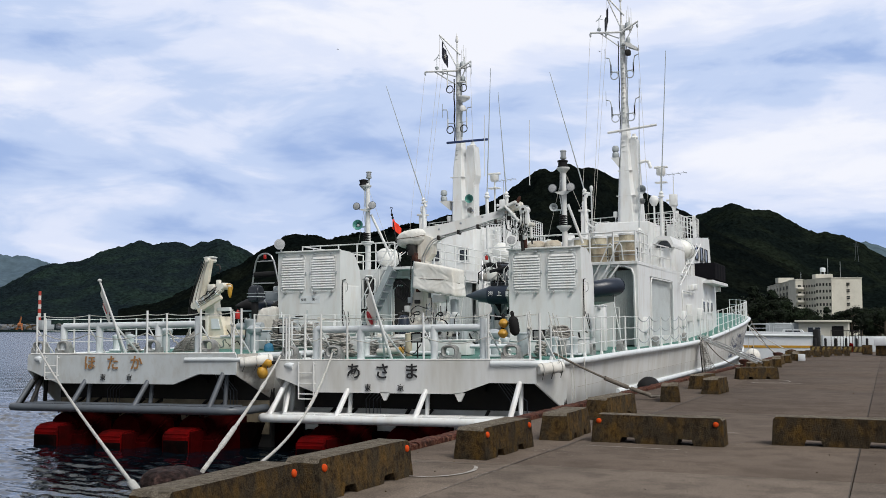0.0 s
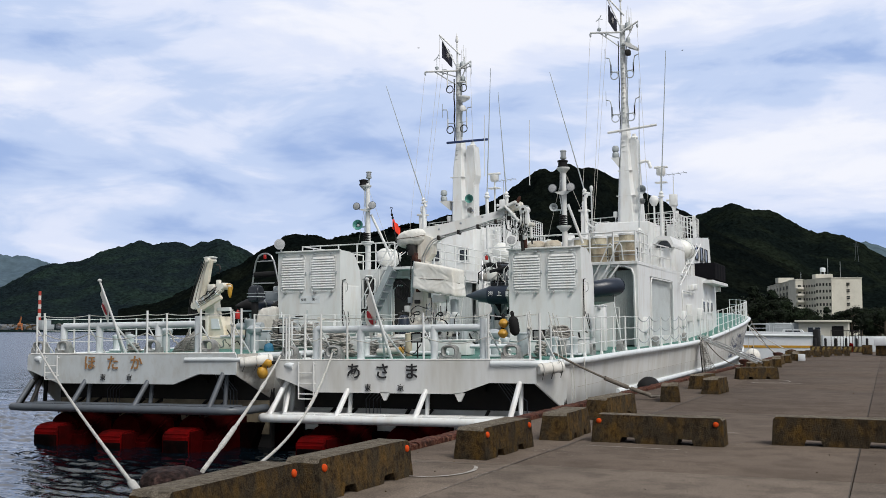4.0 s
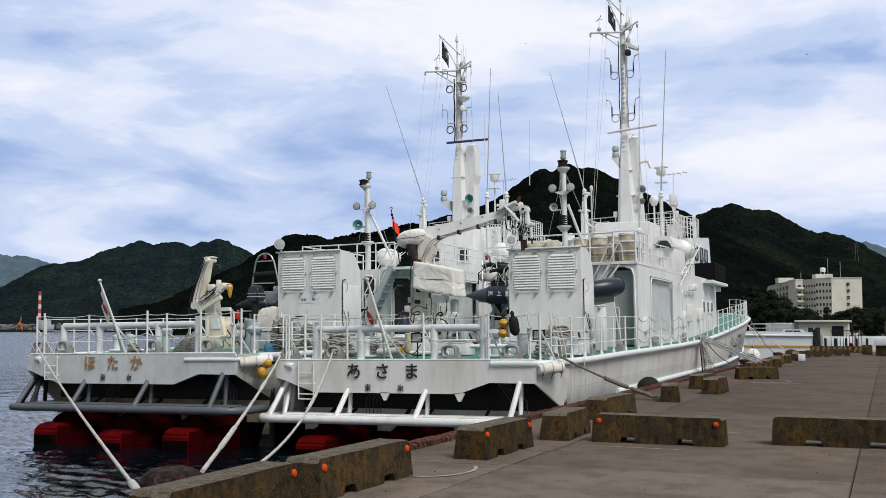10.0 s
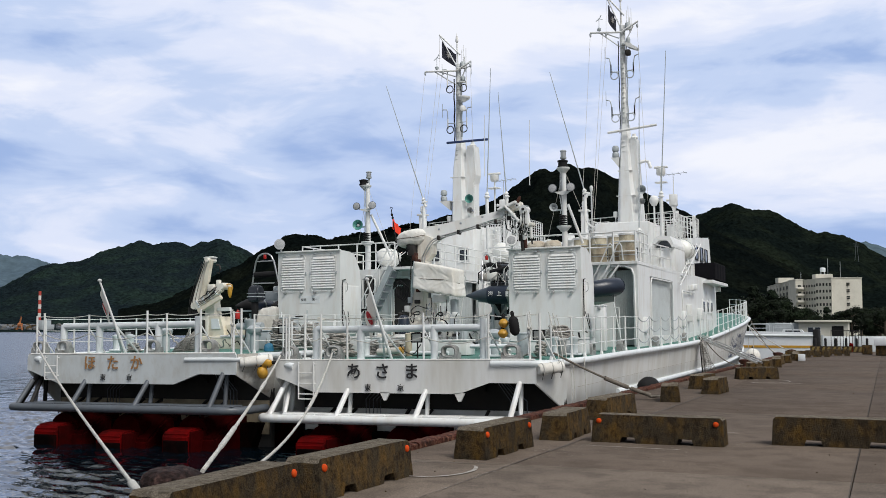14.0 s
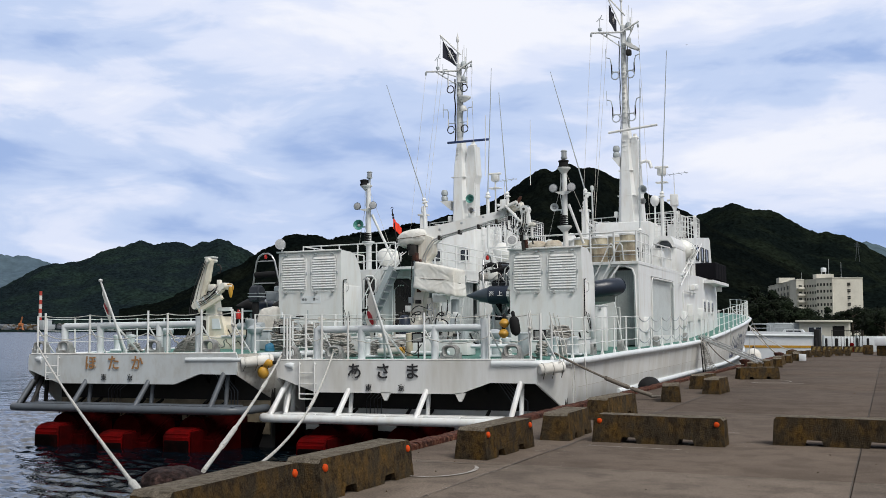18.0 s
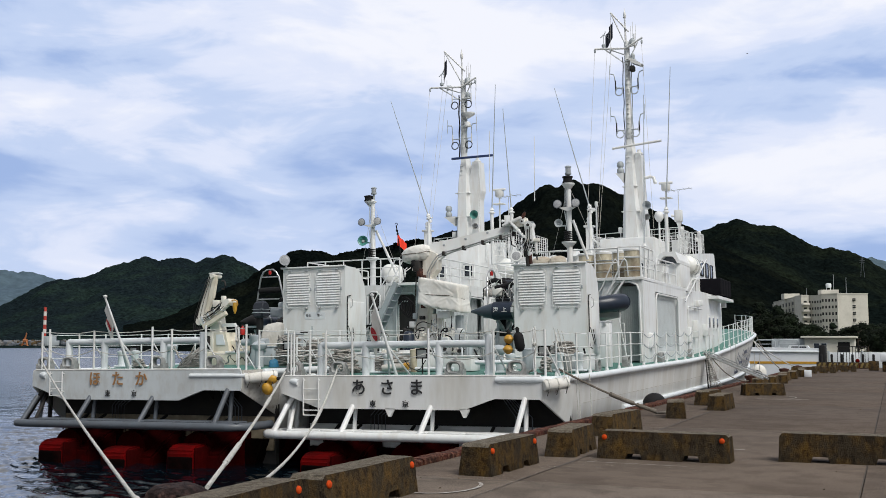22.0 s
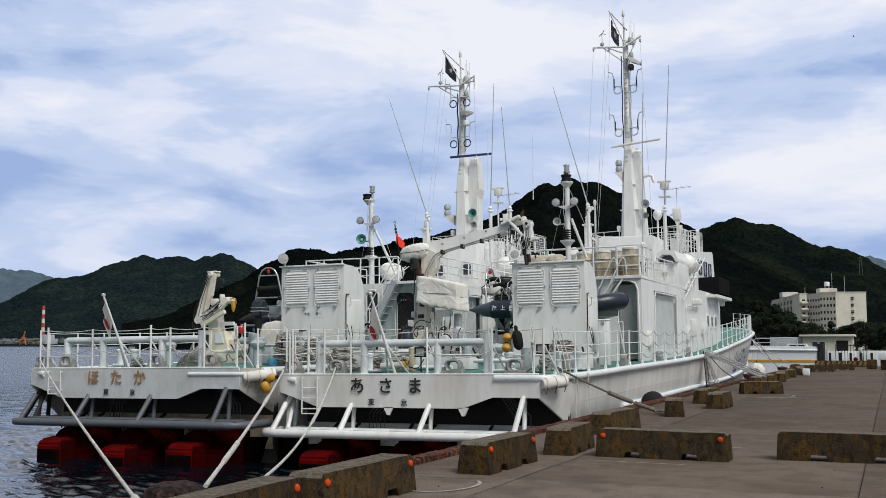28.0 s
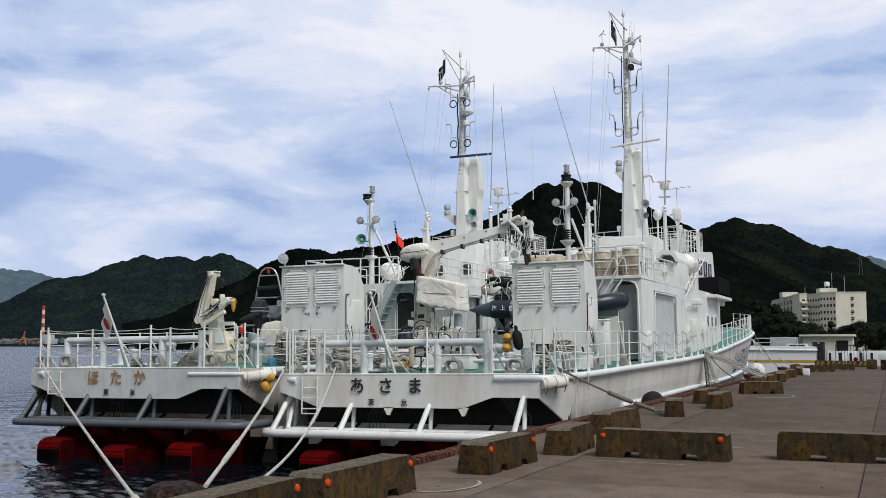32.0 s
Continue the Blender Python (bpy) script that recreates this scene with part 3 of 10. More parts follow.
def stern(ship, dark_guard, letters, letter_mat, sub):
    # transom plate with its stepped lower edge
    bm = bmn()
    prism(bm, [(-3.52, 0.90), (-3.60, 0.80), (-3.60, 0.50), (-2.52, 0.14), (1.25, 0.14), (2.0, 0.40), (3.11, 0.39), (3.13, 0.45), (3.13, 0.86), (3.10, 0.90)], "y", 0.0, 0.10)
    part("transom", bm, "transomshade" if dark_guard else "hull", ship, "white transom plate carrying the ship's name", smooth=False)
    bm = bmn()
    tube(bm, (-3.5, 0.02, 0.915), (3.10, 0.02, 0.915), 0.028)
    part("transom_bead", bm, "hull", ship)
    # side plates over the jet bay and its dark inner wall
    bm = bmn()
    prism(bm, [(0.05, 0.90), (0.05, 0.45), (1.6, -0.85), (1.6, 0.95)], "x", -3.63, -3.57)
    part("quarter_plate", bm, "hull", ship, smooth=False)
    bm = bmn()
    rows = []
    for t in (0.03, 0.12, 0.25, 0.4, 0.6, 0.8, 1.0, 1.16):
        low = smooth_table(t, ((0, 0.39), (1.16, -0.26)))
        inner = smooth_table(t, ((0, 3.12), (0.7, 3.30), (1.16, 3.425)))
        ring = []
        for f in (0.0, 0.2, 0.45, 0.7, 0.88, 1.0):
            ring.append(bm.verts.new((inner + (quarter(t) - inner) * (1 - (1 - f) ** 1.8), t, low + (deck_z(t) - low) * f)))
        ring += [bm.verts.new(v.co - Vector((0.05, -0.02, 0))) for v in reversed(ring)]
        rows.append(ring)
    for a, b in zip(rows, rows[1:]):
        for k in range(12):
            bm.faces.new((a[k], a[(k + 1) % 12], b[(k + 1) % 12], b[k]))
    bm.faces.new(rows[0])
    bm.faces.new(rows[-1][::-1])
    part("quarter_plate", bm, "quartershade" if dark_guard else "hull", ship, "stained plating of the rounded quarter")
    # wall, roof and ribs carry the overhang's shade in their near-black colour
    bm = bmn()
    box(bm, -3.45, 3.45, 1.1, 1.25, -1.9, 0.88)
    part("jet_bay_wall", bm, "dark", ship, "grimy water-jet bay wall with its shade in the colour")
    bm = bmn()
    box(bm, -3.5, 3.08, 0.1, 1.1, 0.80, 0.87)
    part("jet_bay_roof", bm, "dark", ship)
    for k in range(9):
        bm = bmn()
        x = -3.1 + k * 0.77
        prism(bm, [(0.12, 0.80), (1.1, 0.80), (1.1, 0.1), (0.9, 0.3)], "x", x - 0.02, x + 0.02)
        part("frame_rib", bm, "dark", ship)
    bm = bmn()
    box(bm, -3.4, 3.4, 1.05, 1.12, -1.15, -0.30, 0.01)
    part("bay_plate", bm, "bayplate" if dark_guard else "hull", ship, "dingy plating behind the water jets")
    for xb, lean in ((-1.0, -0.5), (1.75, 0.5)):
        for k in range(5):
            bm = bmn()
            x = xb + 0.10 * k
            pipe(bm, [(x - lean * 0.5, 0.98, 0.68 - 0.05 * k), (x, 0.9, 0.55 - 0.05 * k), (x + lean, 0.75, -0.05), (x + lean, 0.75, -0.4)], 0.012, 6)
            part("bay_pipe", bm, "guard", ship)
    # little drain lugs under the edge
    for x in () if dark_guard else (-0.62, 1.28):
        bm = bmn()
        prism(bm, [(x - 0.13, 0.16), (x + 0.13, 0.16), (x + 0.03, -0.03), (x - 0.03, -0.03)], "y", 0.0, 0.06)
        part("drain_lug", bm, "hull", ship)
    # guard rail over the jets
    gm = "guard" if dark_guard else "white"
    zb, yb = -0.47, -0.45
    bm = bmn()
    pipe(bm, [(-3.45, 0.9, zb), (-3.72, 0.5, zb), (-3.86, 0.0, zb), (-3.84, -0.25, zb), (-3.70, -0.40, zb), (-3.4, yb, zb), (0, yb, zb), (2.8, yb, zb), (3.15, -0.40, zb), (3.35, -0.15, zb), (3.42, 0.2, zb), (3.42, 0.9, zb)], 0.10, 12)
    guard = part("jet_guard", bm, gm, ship, "painted tubular guard over the water jets")
    for k in range(7):
        bm = bmn()
        x = -3.2 + k * 0.93
        box(bm, x, x + 0.90, yb + 0.06, yb + 0.52, zb + 0.085, zb + 0.125, 0.012)
        part("foot_plate", bm, gm, guard)
    for x in (-3.45, -1.62, 0.42, 2.72):
        bm = bmn()
        top = 0.42 if x > 2 else 0.22
        tube(bm, (x + 0.01, 0.04, top), (x - 0.11, yb + 0.03, zb), 0.065, 10)
        tube(bm, (x - 0.04, 0.3, top + 0.1), (x - 0.04, 0.18, zb + 0.02), 0.055, 8)
        part("guard_strut", bm, gm, guard)
    for sg in (-1,):
        bm = bmn()
        tube(bm, (sg * 3.40, 0.25, 0.42), (sg * 3.78, -0.1, zb), 0.07, 10)
        tube(bm, (sg * 3.40, 0.5, 0.40), (sg * 3.50, 0.55, zb), 0.06, 8)
        tube(bm, (sg * 3.44, 0.45, 0.36), (sg * 3.20, -0.25, zb + 0.1), 0.05, 8)
        part("guard_strut", bm, "dark" if dark_guard else gm, guard)
    # three water jets with red reversing buckets
    for k, x in enumerate((-2.15, -0.1, 1.95)):
        bm = bmn()
        lathe(bm, ((0.0, -0.3), (0.66, -0.3), (0.66, 0), (0.63, 0.5), (0.52, 0.95), (0.46, 1.25), (0.0, 1.3)), pose(x, 1.1, -1.08, 90), 20)
        jet = part("water_jet", bm, "shadered", ship, "grimy red water-jet nozzle housing, shade in its colour")
        dz = (-0.09, -0.24, -0.13)[k]
        bm = bmn()
        prism(bm, [(-0.78, -1.75), (0.5, -1.75), (0.5, -0.80 + dz), (-0.30, -0.76 + dz), (-0.62, -0.80 + dz), (-0.76, -0.92 + dz)], "x", x - 0.46, x + 0.345)
        bmesh.ops.bevel(bm, geom=bm.edges[:], offset=0.05, segments=3, affect="EDGES")
        part("bucket", bm, "red", jet, "red painted reversing bucket", smooth=False)
        # the opening's shade is a black panel on the bucket face
        for x0, x1, z0, z1 in ((-0.40, 0.31, -1.74, -1.04 + dz),):
            bm = bmn()
            box(bm, x + x0, x + x1, -0.80, -0.70, z0, z1, 0.03)
            part("bucket_opening", bm, "jetshade", jet, "black panel for the shade in the bucket's opening")
        # starboard face: the neighbouring hull's shade is put into this red
        bm = bmn()
        box(bm, x + 0.35, x + 0.42, -0.74, 0.48, -1.75, -0.82 + dz, 0.03)
        part("side_arm", bm, "shadered", jet)
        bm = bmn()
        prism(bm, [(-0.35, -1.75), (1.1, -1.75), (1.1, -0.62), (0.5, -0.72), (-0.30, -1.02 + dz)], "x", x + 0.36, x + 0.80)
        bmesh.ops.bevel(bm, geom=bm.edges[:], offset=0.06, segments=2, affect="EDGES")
        part("jet_casing", bm, "shadered", jet, "red painted casing beside the bucket")
        for dx in (-0.3, 0.3):
            bm = bmn()
            tube(bm, (x + dx, 0.9, -0.30), (x + dx * 0.75, -0.05, -0.72), 0.04)
            part("ram", bm, "dark", jet)
        for j in range(3):
            bm = bmn()
            pipe(bm, [(x - 0.25 + 0.2 * j, 0.3, -0.42), (x - 0.2 + 0.2 * j, 0.0, -0.38 - 0.03 * j), (x - 0.1 + 0.2 * j, -0.25, -0.62)], 0.02, 6)
            part("hose", bm, "black", jet)
    bm = bmn()
    prism(bm, [(-3.3, -0.85), (-3.0, -1.6), (-1.0, -2.3), (0, -2.6), (1.0, -2.3), (3.0, -1.6), (3.3, -0.85)], "y", 0.75, 1.12)
    part("underwater_transom", bm, "jetshade", ship)
    # lettering
    for txt, x, z, size, step, mm in ((letters, -0.97, 0.63 if not dark_guard else 0.66, 0.40, 0.76, letter_mat), (sub, -0.92 if not dark_guard else -0.86, 0.26 if not dark_guard else 0.30, 0.17, 0.86, "ink")):
        for k, ch in enumerate(txt):
            cu = bpy.data.curves.new("letter", "FONT")
            cu.body, cu.size, cu.extrude, cu.offset = ch, size, 0.006, 0.0062 * size / 0.4
            cu.align_x, cu.align_y = "CENTER", "CENTER"
            cu.materials.append(M[mm])
            ob = new("letter", cu)
            ob.parent = ship
            ob.matrix_basis = pose(x + (k - (len(txt) - 1) / 2) * step + 0.3, -0.028, z + 1.5, 90)
    # boarding ladder on the transom
    bm = bmn()
    foot = 0.24 if dark_guard else -0.02
    for dx in (0, 0.42):
        tube(bm, (-2.92 + dx, -0.07, 0.88), (-2.92 + dx, -0.07, foot), 0.018, 6)
        for z in (0.82, 0.35):
            tube(bm, (-2.92 + dx, -0.07, z), (-2.92 + dx, 0.02, z), 0.015, 6)
    for z in (0.6, 0.42, foot) if dark_guard else (0.6, 0.35, 0.1, foot):
        tube(bm, (-2.92, -0.07, z), (-2.50, -0.07, z), 0.014, 6)
    part("ladder", bm, "white", ship, "short white ladder on the transom")
    # tow rail: heavy pipe on posts across the stern
    bm = bmn()
    pipe(bm, [(-2.62, 0.30, 1.655), (1.72, 0.30, 1.655)], 0.085, 14)
    rail = part("tow_rail", bm, "pipe", ship, "thick pale pipe rail across the stern")
    for x in (-2.62, -1.40, 0.54, 1.78):
        bm = bmn()
        t = 1.86 if x > 1.7 else 1.70
        tube(bm, (x, 0.30, 0.86), (x, 0.30, t), 0.092, 14)
        lathe(bm, ((0.15, 0), (0.15, 0.02)), pose(x, 0.3, 0.91), 12)
        part("rail_post", bm, "pipe", rail)
    # quarter fender pipes
    zq = 0.76 if dark_guard else 0.83
    for sg in (1, -1):
        bm = bmn()
        if sg > 0:
            pipe(bm, [(1.6 if dark_guard else 2.06, 0.02, zq), (2.9, 0.02, zq), (3.10, 0.03, zq), (3.24, 0.12, zq), (3.40, 0.36, zq), (3.52, 0.75, zq)], 0.06 if dark_guard else 0.08, 10)
        else:
            pipe(bm, [(-3.12, 0.02, 0.76), (-3.2, 0.02, 0.78), (-3.52, 0.12, 0.79), (-3.62, 0.6, 0.82)], 0.085, 10)
        part("quarter_pipe", bm, "pipe", ship)


# darker copy of the roller-door grey: the bay's shade is in it
M["baydoorshade"] = mat("shaded_grey_roller_door", (0.34, 0.365, 0.36), 0.6, grain=0.08, gscale=14, stain=(0.25, 0.25, 0.235), sscale=2)
M["doorgrey"] = mat("pale_grey_roller_door", (0.52, 0.56, 0.57), 0.5, grain=0.04, gscale=14, stain=(0.40, 0.42, 0.42), sscale=2)


def louvre_house(ship, x0, x1, wide):
    """Aft intake house with two louvred panels."""
    y0, y1, zt = 6.0, 7.35, 3.92
    bm = bmn()
    prof = [(y0, 0.95), (y1, 0.95), (y1, 2.9), (y1 - 0.1, 3.4), (y1 - 0.35, 3.75), (y1 - 0.7, zt - 0.02), (y0 + 0.05, zt), (y0, zt - 0.04)]
    prism(bm, prof, "x", x0, x1)
    house = part("intake_house", bm, "white", ship, "white louvred intake house", smooth=False)
    bm = bmn()
    box(bm, x0 - 0.05, x1 + 0.02, y0 - 0.07, y0 + 0.02, zt - 0.03, zt + 0.02, 0.008)
    part("lip", bm, "white", house)
    w = (x1 - x0 - 0.42) / 2
    for k in range(2):
        a = x0 + 0.12 + k * (w + 0.18)
        bm = bmn()
        zt2, zb2 = 3.78, 2.69
        rr = 0.11
        ring = [(cx_ + rr * math.cos(q), y0 - 0.035, cz_ + rr * math.sin(q)) for cx_, cz_, q0 in ((a + w - rr, zt2 - rr, 0), (a + rr, zt2 - rr, 1), (a + rr, zb2 + rr, 2), (a + w - rr, zb2 + rr, 3)) for q in [math.pi / 2 * (q0 + i / 5) for i in range(6)]]
        pipe(bm, ring + ring[:2], 0.008, 6)
        box(bm, a + 0.04, a + w - 0.04, y0 - 0.012, y0 - 0.003, zb2 + 0.04, zt2 - 0.04)
        panel = part("louvre_panel", bm, "white", house)
        n = 13
        for j in range(n):
            z = zb2 + 0.07 + (zt2 - zb2 - 0.12) * j / n
            bm = bmn()
            cut = 0.075 if j in (0, n - 1) else 0.03
            prism(bm, [(y0 - 0.012, z + 0.066), (y0 - 0.046, z), (y0 - 0.052, z + 0.009), (y0 - 0.014, z + 0.082)], "x", a + cut, a + w - cut)
            part("slat", bm, "white", panel, smooth=False)
        for hx in (a + 0.15, a + w - 0.15):
            bm = bmn()
            box(bm, hx - 0.04, hx + 0.04, y0 - 0.09, y0 - 0.01, zb2 - 0.07, zb2 - 0.02, 0.01)
            part("latch", bm, "chrome", house)
            bm = bmn()
            box(bm, hx - 0.05, hx + 0.05, y0 - 0.07, y0 - 0.005, zt2 + 0.02, zt2 + 0.06, 0.01)
            part("hinge", bm, "grey", house)
        bm = bmn()
        box(bm, a - 0.03, a + 0.01, y0 - 0.06, y0 - 0.01, 3.18, 3.28, 0.01)
        part("toggle", bm, "grey", house)
        bm = bmn()
        box(bm, a + w - 0.01, a + w + 0.03, y0 - 0.06, y0 - 0.01, 3.18, 3.28, 0.01)
        part("toggle", bm, "grey", house)
    # safety notice on the older ship's house
    if x0 > 0.5:
        bm = bmn()
        box(bm, 1.34, 2.04, y0 - 0.006, y0 - 0.002, 2.32, 2.54)
        plate = part("notice_plate", bm, "pipe", house)
        for ch, lx in (("安", 1.42), ("全", 1.52), ("第", 1.82), ("一", 1.92)):
            cu = bpy.data.curves.new("letter", "FONT")
            cu.body, cu.size, cu.extrude = ch, 0.095, 0.002
            cu.align_x, cu.align_y = "CENTER", "CENTER"
            cu.materials.append(M["ink"])
            ob = new("letter", cu)
            ob.parent = plate
            ob.matrix_basis = pose(lx, y0 - 0.010, 2.43, 90)
    # side door on the starboard wall
    bm = bmn()
    box(bm, x1 + 0.002, x1 + 0.05, y0 + 0.15, y1 - 0.2, 1.35, 2.85, 0.02)
    door = part("side_door", bm, "white", house)
    bm = bmn()
    pipe(bm, [(x1 + 0.07, y0 + 0.2, 2.95), (x1 + 0.14, y0 + 0.2, 2.9), (x1 + 0.14, y0 + 0.2, 2.7), (x1 + 0.06, y0 + 0.25, 2.65)], 0.012, 6)
    part("handle", bm, "chrome", door)
    bm = bmn()
    pipe(bm, [(x1 + 0.03, y0 + 0.30, 3.02), (x1 + 0.04, y0 + 0.10, 3.0), (x1 + 0.05, y0 + 0.05, 2.8), (x1 + 0.05, y0 + 0.05, 1.75), (x1 + 0.05, y0 + 0.12, 1.55), (x1 + 0.04, y0 + 0.4, 1.5)], 0.016, 6)
    part("conduit", bm, "black", house)
    return house


def railing(ship, pts, height=0.95, wires=3, step=1.5, mname="white", r=0.02, closed_top=True):
    """Stanchions and rails along a line of deck points: one railing part with posts and rods."""
    bm = bmn()
    P = [Vector(p) for p in pts]
    for k in range(wires):
        h = height * (k + 1) / wires
        pipe(bm, [p + Vector((0, 0, h)) for p in P], r * (0.95 if k == wires - 1 else 0.7), 6)
    rail = part("railing", bm, mname, ship)
    for a, b in zip(P, P[1:]):
        n = max(1, round((b - a).length / step))
        for i in range(n):
            q = a.lerp(b, i / n)
            bm = bmn()
            tube(bm, q, q + Vector((0, 0, height)), r, 6)
            part("post", bm, mname, rail)
    bm = bmn()
    tube(bm, P[-1], P[-1] + Vector((0, 0, height)), r, 6)
    part("post", bm, mname, rail)
    return rail


def aft_bay(house):
    """Aft-facing bay under the upper deck: framed roller door, brace and inclined ladder."""
    bm = bmn()
    box(bm, 2.22, 2.84, 11.26, 11.32, 1.1, 3.52)
    d = part("roller_door", bm, "baydoorshade", house, "grey ribbed roller door", smooth=False)
    for k in range(9):
        bm = bmn()
        box(bm, 2.25 + k * 0.066, 2.295 + k * 0.066, 11.25, 11.265, 1.2, 3.45)
        part("rib", bm, "baydoorshade", d, smooth=False)
    # dark panel for the shade of the open passage, with a leaning handrail
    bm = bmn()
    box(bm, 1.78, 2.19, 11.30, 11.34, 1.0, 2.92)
    part("passage", bm, "dark", house, "dark panel for the shade in the open passage beside the roller door", smooth=False)
    bm = bmn()
    pipe(bm, [(2.26, 10.4, 2.66), (2.34, 10.4, 2.50), (2.60, 10.4, 1.05)], 0.022, 6)
    tube(bm, (2.33, 10.4, 2.30), (2.52, 10.4, 2.30), 0.016, 6)
    tube(bm, (2.52, 10.4, 2.30), (2.54, 10.4, 1.05), 0.018, 6)
    part("handrail", bm, "white", house)
    bm = bmn()
    pipe(bm, [(2.0, 10.98, 3.66), (2.62, 10.98, 3.64), (2.82, 10.98, 3.55), (2.90, 10.98, 3.32), (2.92, 10.98, 1.1)], 0.035, 8)
    part("edge_bead", bm, "white", house)
    bm = bmn()
    prism(bm, [(2.62, 3.695), (3.015, 3.695), (3.015, 1.05), (2.86, 1.05), (2.86, 3.35), (2.80, 3.52), (2.62, 3.60)], "y", 10.97, 11.24)
    part("bay_frame", bm, "white", house, smooth=False)
    bm = bmn()
    prism(bm, [(1.75, 3.70), (2.35, 3.74), (2.05, 3.45), (1.82, 3.05), (1.55, 2.9)], "y", 11.05, 11.17)
    part("brace", bm, "white", house, smooth=False)
    bm = bmn()
    for dx in (0.0, 0.30):
        pipe(bm, [(1.55 + dx, 10.75, 3.2), (1.72 + dx, 10.75, 3.46), (2.12 + dx, 10.75, 4.30), (2.20 + dx, 10.75, 4.38), (2.26 + dx, 10.75, 4.30), (2.26 + dx, 10.95, 3.85)], 0.024, 6)
        tube(bm, (1.35 + dx, 10.85, 2.6), (2.2 + dx, 10.95, 3.8), 0.035, 6)
    part("ladder_rail", bm, "white", house)


def superstructure(ship, overhang):
    # lower deckhouse: inner body, outer side screens with tall openings
    bm = bmn()
    box(bm, -2.25, 2.25, 13.2, 20.0, 0.95, 3.80)
    house = part("deckhouse", bm, "white", ship, "white steel deckhouse", smooth=False)
    bm = bmn()
    prism(bm, [(-2.9, 18.0), (2.9, 18.0), (2.9, 26.5), (2.65, 30.0), (2.0, 32.0), (-2.0, 32.0), (-2.65, 30.0), (-2.9, 26.5)], "z", 1.1, 3.88)
    part("bridge_base", bm, "white", house, smooth=False)
    for sg in (1, -1):
        x = sg * 2.95
        # screens between the openings
        aft = overhang and sg > 0
        for (a, b) in (((11.0, 12.9), (16.9, 18.6)) if aft else ((16.9, 18.6),)):
            bm = bmn()
            box(bm, x - 0.06, x + 0.06, a, b, 1.0, 3.40)
            part("side_screen", bm, "white", house, smooth=False)
        bm = bmn()
        box(bm, x - 0.062, x + 0.062, 11.0 if aft else 13.3, 18.6, 3.40, 3.80)
        part("screen_head", bm, "white", house, smooth=False)
        if aft:
            aft_bay(house)
        bm = bmn()
        pipe(bm, [(x + sg * 0.07, s, z) for s, z in ((12.95, 1.1), (12.95, 3.18), (13.15, 3.34), (16.6, 3.34), (16.85, 3.18), (16.85, 1.1))], 0.03, 8)
        part("edge_bead", bm, "white", house)
        # grey roller doors behind
        for a, b in ((13.0, 16.86),):
            bm = bmn()
            xd = sg * (2.86 if aft else 2.70)
            box(bm, xd - 0.04, xd + 0.04, a, b, 1.15, 3.36)
            d = part("roller_door", bm, "doorgrey", house, "pale grey ribbed roller door", smooth=False)
            n = int((b - a) / 0.16)
            bm = bmn()
            for k in range(n):
                yy = a + 0.05 + k * 0.16
                box(bm, xd + sg * 0.03, xd + sg * 0.047, yy, yy + 0.11, 1.6, 3.28)
            part("door_ribs", bm, "doorgrey", d, smooth=False)
        # low bulwark plate under the openings
        bm = bmn()
        box(bm, x - 0.04, x + 0.04, 12.9, 16.9, 1.05, 1.40)
        part("sill_plate", bm, "white", house, smooth=False)
        # port lights and fittings of the bridge base
        for s, z in ((24.5, 2.6), (25.6, 2.6), (26.7, 2.6)):
            bm = bmn()
            box(bm, sg * 2.9 - 0.02, sg * 2.9 + 0.035, s - 0.28, s + 0.28, z - 0.32, z + 0.32, 0.05)
            w = part("window", bm, "white", house)
            bm = bmn()
            box(bm, sg * 2.9 - 0.01, sg * 2.9 + 0.045, s - 0.2, s + 0.2, z - 0.24, z + 0.24, 0.04)
            part("pane", bm, "glass", w)
        for s, z in ((21.0, 3.3), (21.8, 3.35), (28.3, 3.5)):
            bm = bmn()
            box(bm, sg * 2.9, sg * 2.9 + sg * 0.22, s - 0.15, s + 0.15, z - 0.12, z + 0.12, 0.03)
            part("deck_light", bm, "white", house)
    bm = bmn()
    box(bm, -0.9 if overhang else 0.9, 3.03, 10.9 if overhang else 12.4, 13.29, 3.70, 3.80, 0.01)
    part("upper_deck", bm, "white", house, "upper deck plate over the aft deckhouse", smooth=False)
    bm = bmn()
    box(bm, -3.02, 3.02, 13.3, 20.0, 3.70, 3.805)
    part("upper_deck", bm, "white", house, smooth=False)
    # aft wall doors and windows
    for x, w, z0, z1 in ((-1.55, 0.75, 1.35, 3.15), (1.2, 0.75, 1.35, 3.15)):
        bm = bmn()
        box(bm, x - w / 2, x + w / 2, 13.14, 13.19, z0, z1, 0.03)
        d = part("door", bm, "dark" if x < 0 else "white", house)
        bm = bmn()
        tube(bm, (x + 0.25, 13.08, 2.2), (x + 0.25, 13.14, 2.2), 0.03)
        part("handle", bm, "chrome", d)
    # wheelhouse
    bm = bmn()
    prism(bm, [(23.6, 3.85), (30.6, 3.85), (30.0, 6.0), (29.7, 6.1), (25.1, 5.72), (25.1, 5.5), (23.6, 5.3)], "x", -2.4, 2.4)
    wh = part("wheelhouse", bm, "white", house, "white wheelhouse with dark windows", smooth=False)
    for sg in (1, -1):
        for s in (26.1, 27.5, 28.8):
            bm = bmn()
            box(bm, sg * 2.4 - 0.02, sg * 2.4 + 0.03, s - 0.42, s + 0.42, 4.75, 5.45, 0.06)
            part("window", bm, "glass", wh, "dark wheelhouse window")
    bm = bmn()
